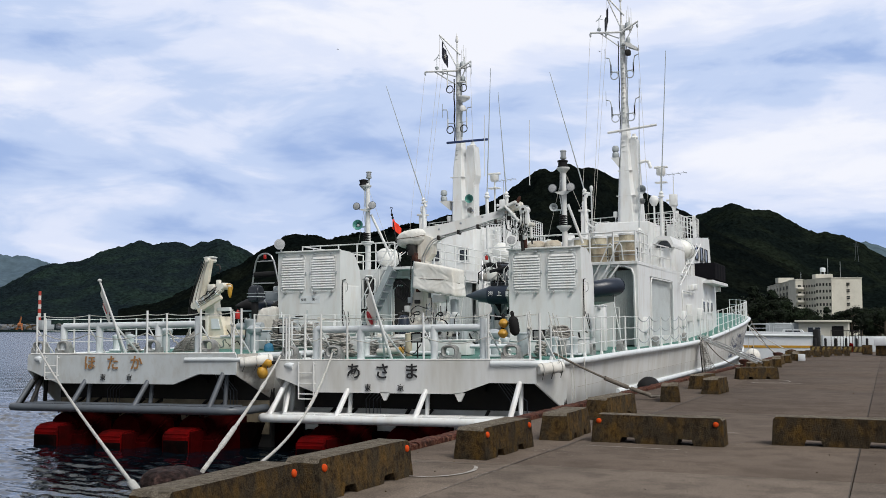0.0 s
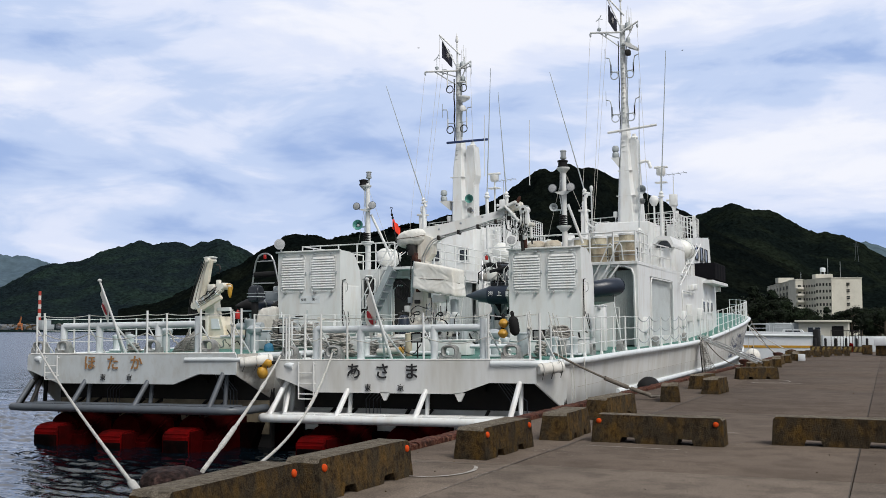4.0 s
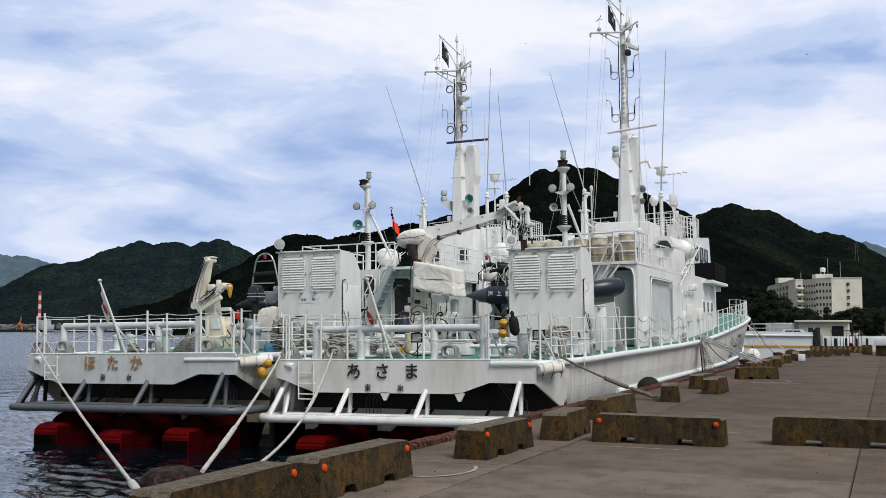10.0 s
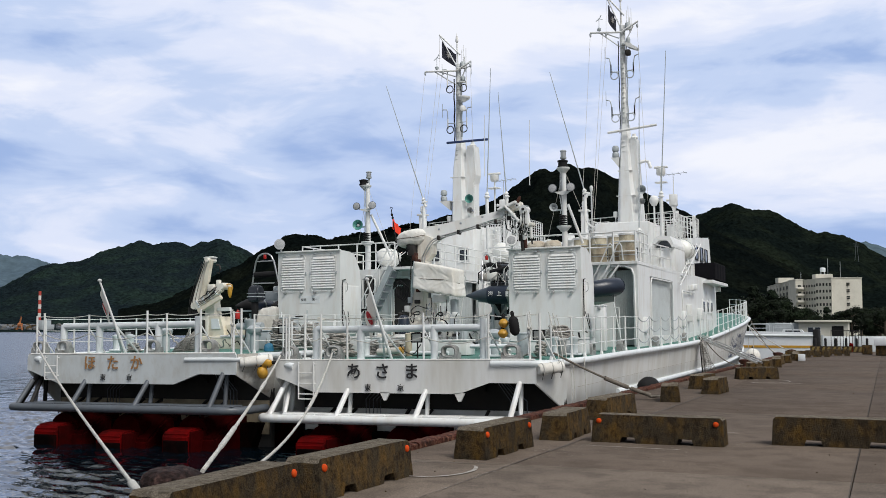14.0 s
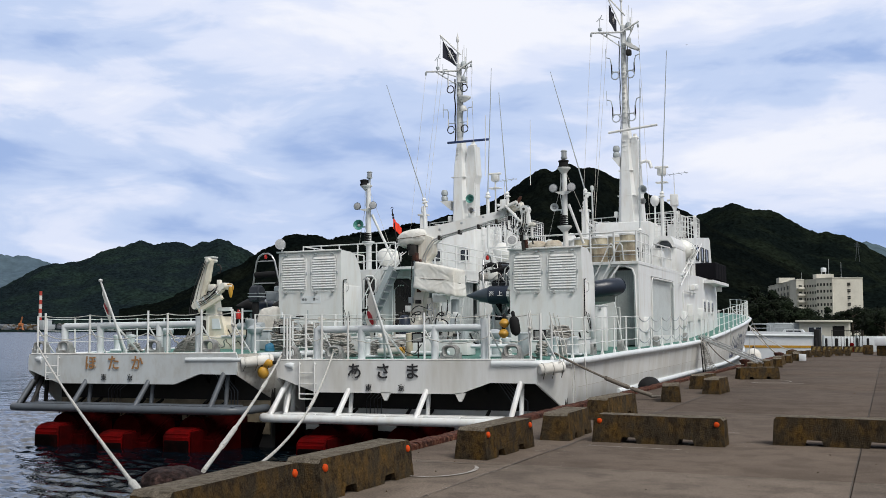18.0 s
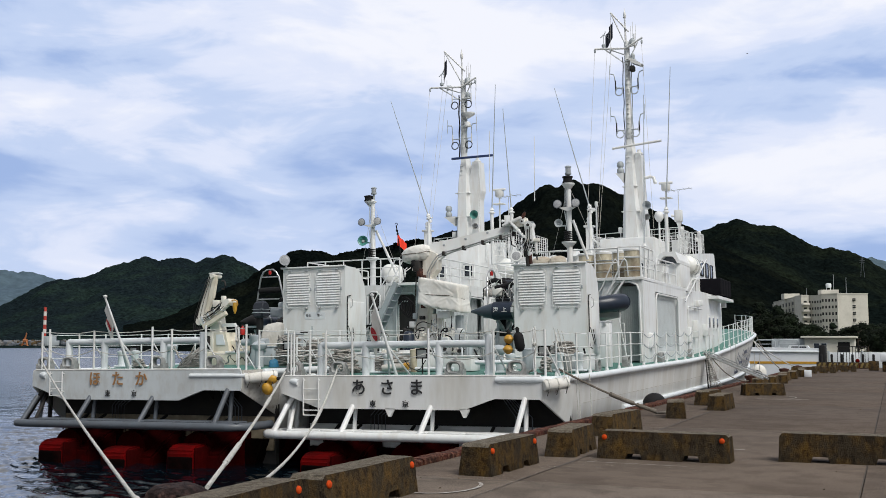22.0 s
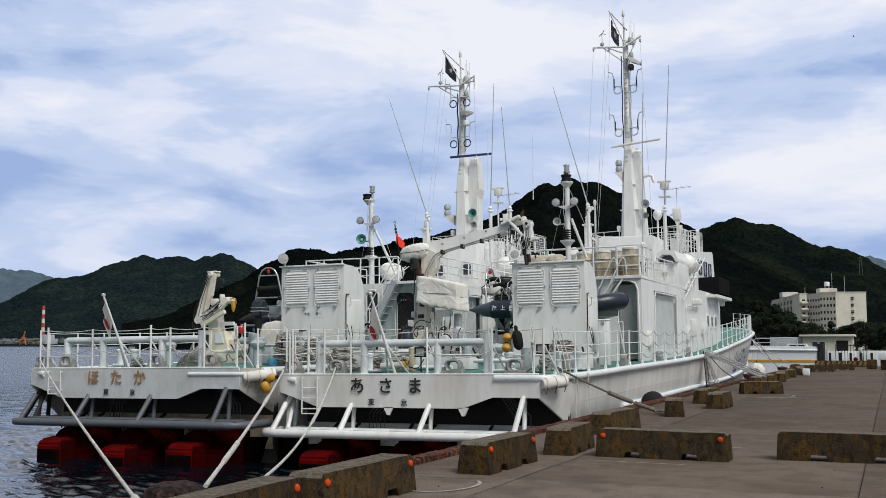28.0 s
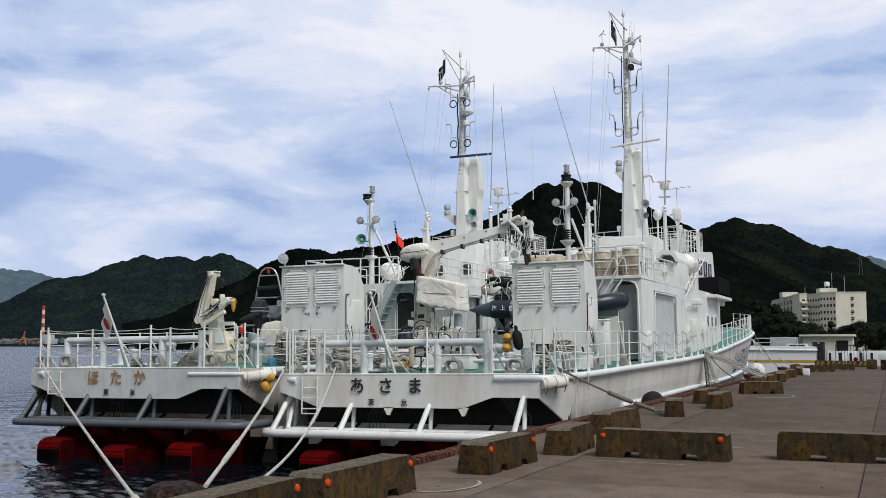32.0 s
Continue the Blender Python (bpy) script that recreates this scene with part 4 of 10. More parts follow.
    box(bm, -0.85, 1.45, 20.4, 23.52, 3.85, 6.1, 0.05)
    part("mast_house", bm, "white", house, "white block at the foot of the mast")
    for x in (-0.35, 0.98):
        bm = bmn()
        box(bm, x - 0.26, x + 0.26, 20.36, 20.39, 4.45, 5.1, 0.05)
        w = part("window_frame", bm, "white", wh)
        bm = bmn()
        box(bm, x - 0.17, x + 0.17, 20.34, 20.37, 4.55, 5.0, 0.04)
        part("pane", bm, "glass", w)
    # bridge wings with dark canvas dodgers
    for sg in (1, -1):
        bm = bmn()
        box(bm, min(sg * 2.1, sg * 3.35), max(sg * 2.1, sg * 3.35), 24.6, 29.2, 3.64, 3.78, 0.01)
        wing = part("bridge_wing", bm, "white", house, smooth=False)
        bm = bmn()
        x = sg * 3.3
        n = 12
        prev = None
        for k in range(n + 1):
            yy = 25.6 + 3.25 * k / n
            dx = 0.05 * math.sin(k * 2.1)
            cur = [bm.verts.new((x + dx, yy, z)) for z in (3.88, 4.24, 4.60)] + [bm.verts.new((x + dx - sg * 0.05, yy, z)) for z in (4.62, 3.88)]
            if prev:
                for a in range(5):
                    bm.faces.new((prev[a], prev[(a + 1) % 5], cur[(a + 1) % 5], cur[a]))
            prev = cur
        part("dodger", bm, "navy", wing, "dark navy canvas dodger on the wing rail")
        bm = bmn()
        box(bm, min(sg * 2.1, sg * 3.3), max(sg * 2.1, sg * 3.3), 25.55, 25.62, 3.88, 4.60, 0.01)
        part("dodger", bm, "navy", wing)
        bm = bmn()
        box(bm, min(sg * 2.1, sg * 3.3), max(sg * 2.1, sg * 3.3), 28.8, 28.87, 3.88, 4.60, 0.01)
        part("dodger", bm, "navy", wing)
        # lattice stay leaning from the upper deck to the wing
        bm = bmn()
        for dx in (0, 0.18):
            tube(bm, (sg * (2.98 + dx), 17.6, 3.25), (sg * (2.98 + dx), 22.8, 5.25), 0.022, 6)
        for k in range(9):
            yy = 17.9 + k * 0.55
            tube(bm, (sg * 2.98, yy, 3.365 + k * 0.2115), (sg * 3.16, yy + 0.25, 3.46 + k * 0.2115), 0.014, 5)
        part("stay", bm, "white", wing)
    # flying bridge rails, boxes and small fittings
    for (a, b) in (((-2.1, 23.6), (-2.1, 28)), ((2.1, 23.6), (2.1, 28)), ((-2.1, 23.6), (2.1, 23.6))):
        railing(ship, [(*a, 5.7), (*b, 5.85)], 0.95, 4, 0.75, r=0.02)
    for x, y, w, d, h in ((1.62, 24.3, 0.3, 0.4, 0.55), (-1.2, 24.6, 0.4, 0.4, 0.6), (0.3, 26, 0.6, 0.7, 0.8)):
        bm = bmn()
        box(bm, x - w / 2, x + w / 2, y - d / 2, y + d / 2, 5.3, 5.75 + h, 0.04)
        part("locker", bm, "white", wh)
    # upper deck rails
    if overhang:
        railing(ship, [(-0.85, 10.95, 3.80), (2.24, 10.95, 3.80)], 0.95, 2, 0.75, r=0.03)
        railing(ship, [(2.26, 10.93, 3.80), (2.98, 10.93, 3.80), (2.98, 12.9, 3.80)], 0.98, 3, 0.75, r=0.026)
        bm = bmn()
        pipe(bm, [(2.98, 13.3, 3.80), (2.98, 13.3, 4.42), (2.98, 13.5, 4.55), (2.98, 16.5, 4.62), (2.98, 16.8, 4.5), (2.98, 16.85, 3.80)], 0.026, 7)
        tube(bm, (2.98, 13.3, 4.15), (2.98, 16.85, 4.2), 0.018, 6)
        tube(bm, (2.98, 15.0, 3.8), (2.98, 15.0, 4.57), 0.02, 6)
        part("railing", bm, "white", house)
        # intake hood; a dark grey panel puts the shade into its mouth
        bm = bmn()
        prism(bm, [(2.10, 4.78), (2.22, 5.05), (2.40, 5.17), (2.84, 5.16), (2.98, 4.84), (2.98, 4.72), (2.90, 4.72), (2.84, 4.86), (2.72, 5.00), (2.42, 5.00), (2.26, 4.86), (2.22, 4.72), (2.10, 4.72)], "y", 17.5, 20.0)
        hood = part("intake_hood", bm, "white", house, "white hood over an air intake", smooth=False)
        bm = bmn()
        box(bm, 2.22, 2.86, 17.9, 17.95, 4.70, 5.02)
        part("intake_screen", bm, "guard", hood)
        bm = bmn()
        box(bm, 2.10, 2.98, 17.75, 19.9, 3.82, 4.72, 0.03)
        part("intake_trunk", bm, "white", hood)
        # davit, cowls and pipes round the drums
        for x, s, h, r in ((0.45, 12.4, 1.0, 0.16), (-0.4, 12.6, 0.8, 0.2), (2.0, 14.6, 0.7, 0.22), (1.2, 16.0, 1.2, 0.14)):
            bm = bmn()
            pipe(bm, [(x, s, 3.8), (x, s, 3.8 + h * 0.7), (x, s - 0.06, 3.8 + h * 0.9), (x, s - 0.22, 3.8 + h)], r, 12)
            part("cowl_vent", bm, "white", house)
        railing(ship, [(-3.0, 18.5, 3.80), (-3.0, 13.4, 3.80), (-0.9, 13.4, 3.80)], 0.85, 3, 1.2, r=0.028)
        bm = bmn()
        box(bm, -0.85, 2.2, 11.2, 13.22, 0.95, 3.75)
        part("aft_lobby", bm, "white", house, smooth=False)
    else:
        railing(ship, [(-3.0, 18.5, 3.80), (-3.0, 13.4, 3.80), (1.0, 13.4, 3.80)], 1.0, 3, 0.8, r=0.026)
        railing(ship, [(2.2, 12.5, 3.80), (3.0, 12.5, 3.80), (3.0, 18.5, 3.80)], 0.85, 3, 1.0, r=0.028)
    # foredeck gun blister and breakwater, seen end on beyond the house
    bm = bmn()
    box(bm, -1.6, 1.6, 35.0, 37.2, 2.0, 2.9, 0.12)
    part("foredeck_house", bm, "white", ship)
    return house


def main_mast(ship, a):
    """Tapered box mast with a pole top, yard, cable loops, horns and halyards; a: the newer ship's taller rig."""
    y0 = 22.3
    zy = 14.72 if a else 13.55          # yard
    zt = 16.2 if a else 15.0            # pole top
    bm = bmn()
    secs = []
    for z, xl, xr, d in ((5.2, -0.32, 0.80, 0.55), (8.7, -0.15, 0.45, 0.42), (9.9, -0.07, 0.38, 0.30), (10.6, -0.02, 0.30, 0.20)) if a else ((5.2, -0.26, 0.66, 0.55), (8.55, -0.17, 0.49, 0.42), (9.1, -0.13, 0.48, 0.38), (10.2, 0.0, 0.36, 0.22)):
        c = 0.22
        w = xr - xl
        secs.append([bm.verts.new((x, y0 + y, z)) for x, y in ((xl + c * w, -d), (xr - c * w, -d), (xr, -d * 0.3), (xr, d * 0.6), (xr - c * w, d), (xl + c * w, d), (xl, d * 0.6), (xl, -d * 0.3))])
    for u, v in zip(secs, secs[1:]):
        for k in range(8):
            bm.faces.new((u[k], u[(k + 1) % 8], v[(k + 1) % 8], v[k]))
    bm.faces.new(secs[-1])
    mast = part("mast", bm, "white", ship, "tall tapered white signal mast", smooth=False)
    for z in (8.5, 7.4):
        bm = bmn()
        f = (z - 5.2) / 3.3
        box(bm, (-0.33 + 0.165 * f) if a else (-0.27 + 0.09 * f), (0.81 - 0.34 * f) if a else (0.67 - 0.17 * f), y0 - 0.56 + 0.13 * f, y0 + 0.56 - 0.13 * f, z - 0.012, z + 0.012, 0.005)
        part("weld_band", bm, "white", mast)
    bm = bmn()
    lathe(bm, ((0.155, 10.2), (0.15, 11.6), (0.155, 11.62), (0.135, 11.66), (0.125, zy + 0.3), (0.10, zy + 0.32)), pose(0.12, y0, 0), 12)
    pole = part("pole", bm, "white", mast)
    # pole top, light, gaff
    bm = bmn()
    tube(bm, (0.08, y0, zy + 0.2), (0.06, y0, zt), 0.05, 8, 0.03)
    lathe(bm, ((0.04, 0), (0.07, 0.05), (0.06, 0.22), (0.02, 0.34), (0.0, 0.5)), pose(0.06, y0, zt - 0.1), 10)
    part("top_pole", bm, "white", mast)
    gt = Vector((-0.50, y0 - 0.3, 16.35)) if a else Vector((-0.70, y0 - 0.3, 15.28))
    for q, rr in ((Vector((0.22, y0, zy + 0.75)), 0.035), (Vector((0.10, y0, zy + 0.1)), 0.03)):
        bm = bmn()
        tube(bm, q, gt, rr, 8)
        part("gaff", bm, "white", mast)
    # cross yard with struts
    yl, yr = ((-1.26, 14.80), (0.88, 14.86)) if a else ((-1.46, 13.62), (0.86, 13.66))
    bm = bmn()
    pipe(bm, [(yl[0], y0 - 0.25, yl[1]), (0.1, y0 - 0.25, zy - 0.06), (yr[0], y0 - 0.25, yr[1] + 0.2)], 0.045, 8)
    yard = part("yard", bm, "white", mast)
    for p, q in (((yl[0] * 0.7, yl[1] - 0.02), (0.0, zy - 0.65)), ((yr[0] * 0.75, yr[1] + 0.02), (0.2, zy - 0.6)), ((yl[0] * 0.6, yl[1] - 0.03), (0.0, zy - 0.28))):
        bm = bmn()
        tube(bm, (p[0], y0 - 0.25, p[1]), (q[0], y0 - 0.08, q[1]), 0.028, 6)
        part("yard_strut", bm, "white", yard)
    for x, z in ((yl[0], yl[1]), (yr[0] - 0.04, yr[1] + 0.1), (-0.55, zy + 0.02)):
        bm = bmn()
        lathe(bm, ((0.015, 0), (0.05, -0.05), (0.04, -0.16), (0.0, -0.2)), pose(x, y0 - 0.25, z), 8)
        part("block", bm, "grey", yard)
    # wind instrument
    bm = bmn()
    x = -0.86
    tube(bm, (x, y0 - 0.25, zy + 0.05), (x, y0 - 0.25, zy + 0.62), 0.014, 6)
    lathe(bm, ((0.02, 0), (0.085, 0.03), (0.09, 0.12), (0.03, 0.17)), pose(x, y0 - 0.25, zy + 0.1), 10)
    pipe(bm, [(x - 0.14, y0 - 0.25, zy + 0.56), (x + 0.04, y0 - 0.25, zy + 0.70), (x + 0.1, y0 - 0.25, zy + 0.82)], 0.02, 5)
    tube(bm, (x - 0.02, y0 - 0.32, zy + 0.66), (x + 0.16, y0 - 0.2, zy + 0.62), 0.014, 5)
    part("wind_vane", bm, "grey", yard)
    # aerial cluster right of the pole
    for x, z0_, z1_, r in ((0.42, zy + 0.05, zy + 1.15, 0.012), (0.55, zy, zy + 1.0, 0.012), (0.34, zy + 0.1, zy + 0.95, 0.012), (0.48, zy - 0.1, zy + 0.6, 0.03)):
        bm = bmn()
        tube(bm, (x, y0 - 0.1, z0_), (x, y0 - 0.1, z1_), r, 6)
        part("thin_aerial", bm, "white", mast)
    for x, z, r in ((0.40, zy + 0.25, 0.13), (0.40, zy - 0.42, 0.10)):
        bm = bmn()
        lathe(bm, ((r * 0.6, -0.16), (r, -0.12), (r, 0.05), (r * 0.6, 0.12), (0, 0.14)), pose(x, y0 - 0.15, z), 12)
        part("mast_lamp", bm, "grey", mast)
        bm = bmn()
        box(bm, 0.1, x + 0.14, y0 - 0.25, y0 - 0.02, z - 0.2, z - 0.16, 0.01)
        part("lamp_shelf", bm, "white", mast)
    bm = bmn()
    if a:
        box(bm, 0.28, 0.50, y0 - 0.35, y0 - 0.05, 13.6, 13.85, 0.05)
        part("loudhailer", bm, "dark", mast)
        bm = bmn()
        prism(bm, [(0.22, 14.2), (0.5, 14.1), (0.86, 13.85), (0.8, 13.78), (0.4, 13.95)], "y", y0 - 0.4, y0 - 0.05)
        part("hood", bm, "white", mast)
    else:
        lathe(bm, ((0.05, -0.06), (0.30, 0.10), (0.33, 0.16), (0.33, 0.19), (0.0, 0.20)), pose(0.42, y0 - 0.2, 12.05), 16)
        part("dish", bm, "white", mast)
        bm = bmn()
        lathe(bm, ((0.16, 0), (0.18, 0.05), (0.13, 0.22), (0.0, 0.24)), pose(0.38, y0 - 0.2, 11.6), 14)
        part("mast_lamp", bm, "white", mast)
    # aerial brackets and cable loops at two levels
    for lv in ((10.95, 12.85) if a else (10.85, 12.75)):
        for sg in (1, -1):
            bm = bmn()
            c = 0.12
            yb = y0 - 0.22
            e = 0.50 if a else 0.47
            if a:
                pts = [(c + sg * 0.12, yb, lv + 0.06), (c + sg * (e - 0.1), yb, lv + 0.07), (c + sg * e, yb, lv + 0.14), (c + sg * (e + 0.02), yb, lv + 0.5), (c + sg * (e + 0.07), yb, lv + 0.70), (c + sg * (e + 0.25), yb, lv + 0.76)]
            else:
                pts = [(c + sg * 0.1, yb, lv + 0.2), (c + sg * e, yb, lv + 0.22), (c + sg * e, yb, lv + 0.75), (c + sg * (e + 0.05), yb, lv + 0.86), (c + sg * (e + 0.26), yb, lv + 0.88)]
            pipe(bm, pts, 0.024, 6)
            br = part("aerial_bracket", bm, "grey", mast)
            bm = bmn()
            tube(bm, (pts[-1][0], yb, lv + 0.5), (pts[-1][0], yb, lv + 1.15), 0.012, 5)
            part("thin_aerial", bm, "grey", br)
            bm = bmn()
            tube(bm, (c + sg * e, yb, lv - 0.05), (c + sg * e, yb, lv + 0.42), 0.03, 6)
            part("coupler", bm, "black" if a else "white", br)
            bm = bmn()
            R = 0.17
            pts = [(c + sg * 0.34 + R * math.cos(k * 0.5236), yb - 0.04, lv - 0.10 + R * math.sin(k * 0.5236)) for k in range(14)]
            pipe(bm, pts, 0.024, 6)
            part("cable_loop", bm, "black" if not a else "grey", mast)
    # cables down the pole
    for x, mm, z_0, z_1 in ((-0.06, "black", zy - 0.4, 10.2), (0.31, "grey", zy - 0.6, 10.4)):
        bm = bmn()
        pipe(bm, [(x + 0.02 * math.sin(k * 1.7), y0 - 0.10, z_0 + (z_1 - z_0) * k / 10) for k in range(11)], 0.034 if not a else 0.022, 6)
        part("cable", bm, mm, mast)
    for k in range(int((zy - 9.2) / 0.22)):
        z = 8.9 + k * 0.22
        bm = bmn()
        box(bm, 0.06, 0.18, y0 - (0.38 if z < 9.8 else 0.20), y0 - 0.1, z, z + 0.018)
        part("rung", bm, "white", mast)
    # scanner bar
    bm = bmn()
    if a:
        tube(bm, (-0.54, y0 - 0.45, 10.20), (1.60, y0 - 0.45, 10.37), 0.055, 10)
        part("scanner_bar", bm, "white", mast)
    else:
        box(bm, -0.32, 1.72, y0 - 0.5, y0 - 0.4, 10.06, 10.16, 0.02)
        part("scanner_bar", bm, "navyblue", mast, "dark blue radar scanner bar")
    # stepped leg abaft with dome, horn and floodlight
    bm = bmn()
    prism(bm, [(0.45, 5.6), (0.86, 5.6), (0.74, 7.4), (0.67, 8.7), (0.65, 9.8), (0.60, 9.95), (0.38, 9.95), (0.36, 8.7)] if a else [(0.40, 5.6), (0.87, 5.6), (0.88, 8.2), (0.98, 8.6), (0.97, 8.8), (0.90, 9.95), (0.58, 9.95), (0.42, 8.9)], "y", y0 - 0.2, y0 + 0.5)
    leg = part("mast_leg", bm, "white", mast, smooth=False)
    bm = bmn()
    lathe(bm, ((0.16, 0), (0.17, 0.02), (0.17, 0.07), (0.09, 0.12), (0.08, 0.22), (0, 0.24)), pose(0.50 if a else 0.74, y0 + 0.1, 9.94), 14)
    part("leg_cap", bm, "white", leg)
    for x, z, mm, R, nm in ((0.90, 7.60, "grey" if a else "horn", 0.19, "horn"), (0.90, 7.10, "chrome", 0.14, "floodlight")) if a else ((0.78, 7.45, "horn", 0.20, "horn"), (0.82, 6.92, "chrome", 0.14, "floodlight")):
        bm = bmn()
        lathe(bm, ((0.06, 0.05), (0.08, 0.15), (R * 0.6, 0.3), (R, 0.38), (R, 0.41), (R * 0.6, 0.32), (R * 0.25, 0.2), (0, 0.2)), pose(x, y0 - 0.15, z, 90), 18)
        part(nm, bm, mm, leg)
    # port lamp bracket
    bm = bmn()
    zl, xl = (9.12, 0.32) if a else (7.45, 0.0)
    prism(bm, [(-0.78 + xl, zl), (-0.22 + xl * 0.4, zl), (-0.24 + xl * 0.4, zl - 0.45)], "y", y0 - 0.35, y0 - 0.1)
    br = part("lamp_bracket", bm, "white", mast)
    for z in (zl + 0.01, zl + 0.27):
        bm = bmn()
        lathe(bm, ((0.13, 0), (0.15, 0.04), (0.15, 0.16), (0.10, 0.24)), pose(-0.58 + xl, y0 - 0.25, z), 12)
        part("lamp", bm, "grey", br)
    bm = bmn()
    box(bm, -0.42, -0.26, y0 - 0.3, y0 - 0.1, 6.5, 6.75, 0.03)
    part("lamp", bm, "white", br)
    # davit arm with a lookout unit to starboard
    if a:
        bm = bmn()
        pipe(bm, [(0.62, y0 + 0.2, 8.88), (0.92, y0 + 0.2, 8.95), (1.08, y0 + 0.2, 8.9), (1.16, y0 + 0.2, 8.62)], 0.075, 8)
        part("davit_arm", bm, "white", leg)
    # halyards
    for x0, z_0, x1, z_1, yy in ((yl[0], yl[1], yl[0] - 0.25, 4.9, -1.6), (yl[0] * 0.55, yl[1], yl[0] * 0.55 - 0.35, 4.7, -1.7), (yl[0] * 0.4, yl[1], -0.95, 4.7, -1.8), (yr[0] - 0.05, yr[1], 1.3, 6.1, -0.8), (gt.x, gt.z, gt.x - 0.05, zy, 0.0)):
        bm = bmn()
        tube(bm, (x0, y0 - 0.25, z_0), (x1, y0 + yy - 0.25, z_1), 0.007, 5)
        part("halyard", bm, "rope", mast)
    mast.location.x = 0.0 if a else -0.07
    return mast


M["lens"] = mat("pale_frosted_lamp_glass", (0.34, 0.35, 0.36), 0.2, spec=0.6, grain=0.3, gscale=30)


def light_mast(ship, x, y, foot, zs, k, lamp_dx, heads, horn_dx, horn_mat, brace, bell=0.125):
    """Short mast: lantern and black lamp on a top shelf, two floodlights on a cross plate, a horn, a louvred lamp on a lower shelf."""
    zp, zt, zh, zl = zs
    bm = bmn()
    tube(bm, (x, y, foot), (x, y, zp + 0.1), 0.10 * k, 12, 0.075 * k)
    mast = part("light_mast", bm, "white", ship, "short white mast with floodlights and horn")
    bm = bmn()
    tube(bm, (x + brace[2], y + 0.3, brace[3]), (x + brace[0], y, brace[1]), 0.045 * k, 8)
    part("brace", bm, "white", mast)
    for dx in (-0.55, 0.65):
        bm = bmn()
        tube(bm, (x, y, zp), (x + dx * 1.3, y + 0.4, zl - 0.5), 0.006, 5)
        part("stay_wire", bm, "rope", mast)
    for z, r, dx in ((zp, 0.20, lamp_dx), (zl, 0.22, -0.04)):
        bm = bmn()
        lathe(bm, ((0.07 * k, -0.16), (r * 0.8 * k, -0.04), (r * k, 0), (r * k, 0.035), (0.1, 0.04)), pose(x + dx * 0.5, y, z), 18)
        part("platform", bm, "white", mast)
    # black lamp and glass lantern on top
    bm = bmn()
    lathe(bm, ((0.15 * k, 0.04), (0.16 * k, 0.06), (0.16 * k, 0.09), (0.14 * k, 0.10), (0.14 * k, 0.20), (0.16 * k, 0.21), (0.16 * k, 0.25), (0.06, 0.28)), pose(x + lamp_dx, y, zp), 18)
    part("lamp", bm, "black", mast, "black navigation lamp")
    lx = x + (0.0 if abs(lamp_dx) < 0.1 else 0.05)
    bm = bmn()
    tube(bm, (lx, y, zp + 0.05), (lx, y, zp + 0.34), 0.04 * k, 8)
    lathe(bm, ((0.09 * k, 0.30), (0.10 * k, 0.32), (0.10 * k, 0.36)), pose(lx, y, zp), 14)
    lathe(bm, ((0.10 * k, 0.52), (0.10 * k, 0.55), (0.04, 0.58)), pose(lx, y, zp), 14)
    lan = part("lantern", bm, "grey", mast)
    bm = bmn()
    lathe(bm, ((0.08 * k, 0.36), (0.085 * k, 0.44), (0.08 * k, 0.52)), pose(lx, y, zp), 14)
    part("lantern_glass", bm, "chrome", lan)
    # cross plate with its two floodlights, lens towards the stern
    bm = bmn()
    prism(bm, [(x + heads[0][0], zt - 0.03), (x + heads[1][0], zt - 0.03), (x + heads[1][0] * 0.6, zt - 0.09), (x, zt - 0.16), (x + heads[0][0] * 0.6, zt - 0.09)], "y", y - 0.12, y - 0.06)
    plate = part("cross_plate", bm, "white", mast, smooth=False)
    for dx, turn in heads:
        R = 0.125 * k
        m = pose(x + dx, y - 0.14, zt + 0.06, 82, 0, turn)
        bm = bmn()
        lathe(bm, ((0.03, -0.16), (0.05, -0.14), (R * 0.75, -0.05), (R, 0.04), (R * 1.06, 0.06), (R * 1.06, 0.085), (R * 0.92, 0.085)), m, 18)
        tube(bm, (x + dx, y - 0.08, zt - 0.04), (x + dx, y - 0.12, zt + 0.03), 0.02, 6)
        head = part("floodlight", bm, "guard", plate, "round dark-rimmed floodlight")
        bm = bmn()
        lathe(bm, ((R * 0.92, 0.086), (R * 0.6, 0.098), (0.0, 0.102)), m, 18)
        part("lens", bm, "lens", head)
    # horn
    bm = bmn()
    R = bell * k
    m = pose(x + horn_dx, y - 0.02, zh, 84, 0, 16)
    lathe(bm, ((0.03, -0.16), (0.05, -0.15), (0.055, -0.02), (R * 0.6, 0.08), (R, 0.14), (R, 0.155), (R * 0.9, 0.15), (R * 0.5, 0.07), (R * 0.3, 0.02), (0, 0.02)), m, 18)
    tube(bm, (x, y, zh - 0.06), (x + horn_dx, y, zh - 0.06), 0.025, 6)
    horn = part("loudspeaker", bm, horn_mat, mast)
    bm = bmn()
    lathe(bm, ((0.0, 0.0), (R * 0.32, 0.03), (R * 0.25, 0.075), (0.0, 0.085)), m, 12)
    part("horn_core", bm, "grey", horn)
    # louvred lamp on the lower shelf
    bm = bmn()
    for q in range(5):
        lathe(bm, ((0.10 * k, 0.045 + 0.065 * q), (0.125 * k, 0.055 + 0.065 * q), (0.125 * k, 0.085 + 0.065 * q), (0.10 * k, 0.10 + 0.065 * q)), pose(x - 0.04, y, zl), 16)
    part("lamp", bm, "black", mast, "black louvred signal lamp")
    # cable run down the mast
    bm = bmn()
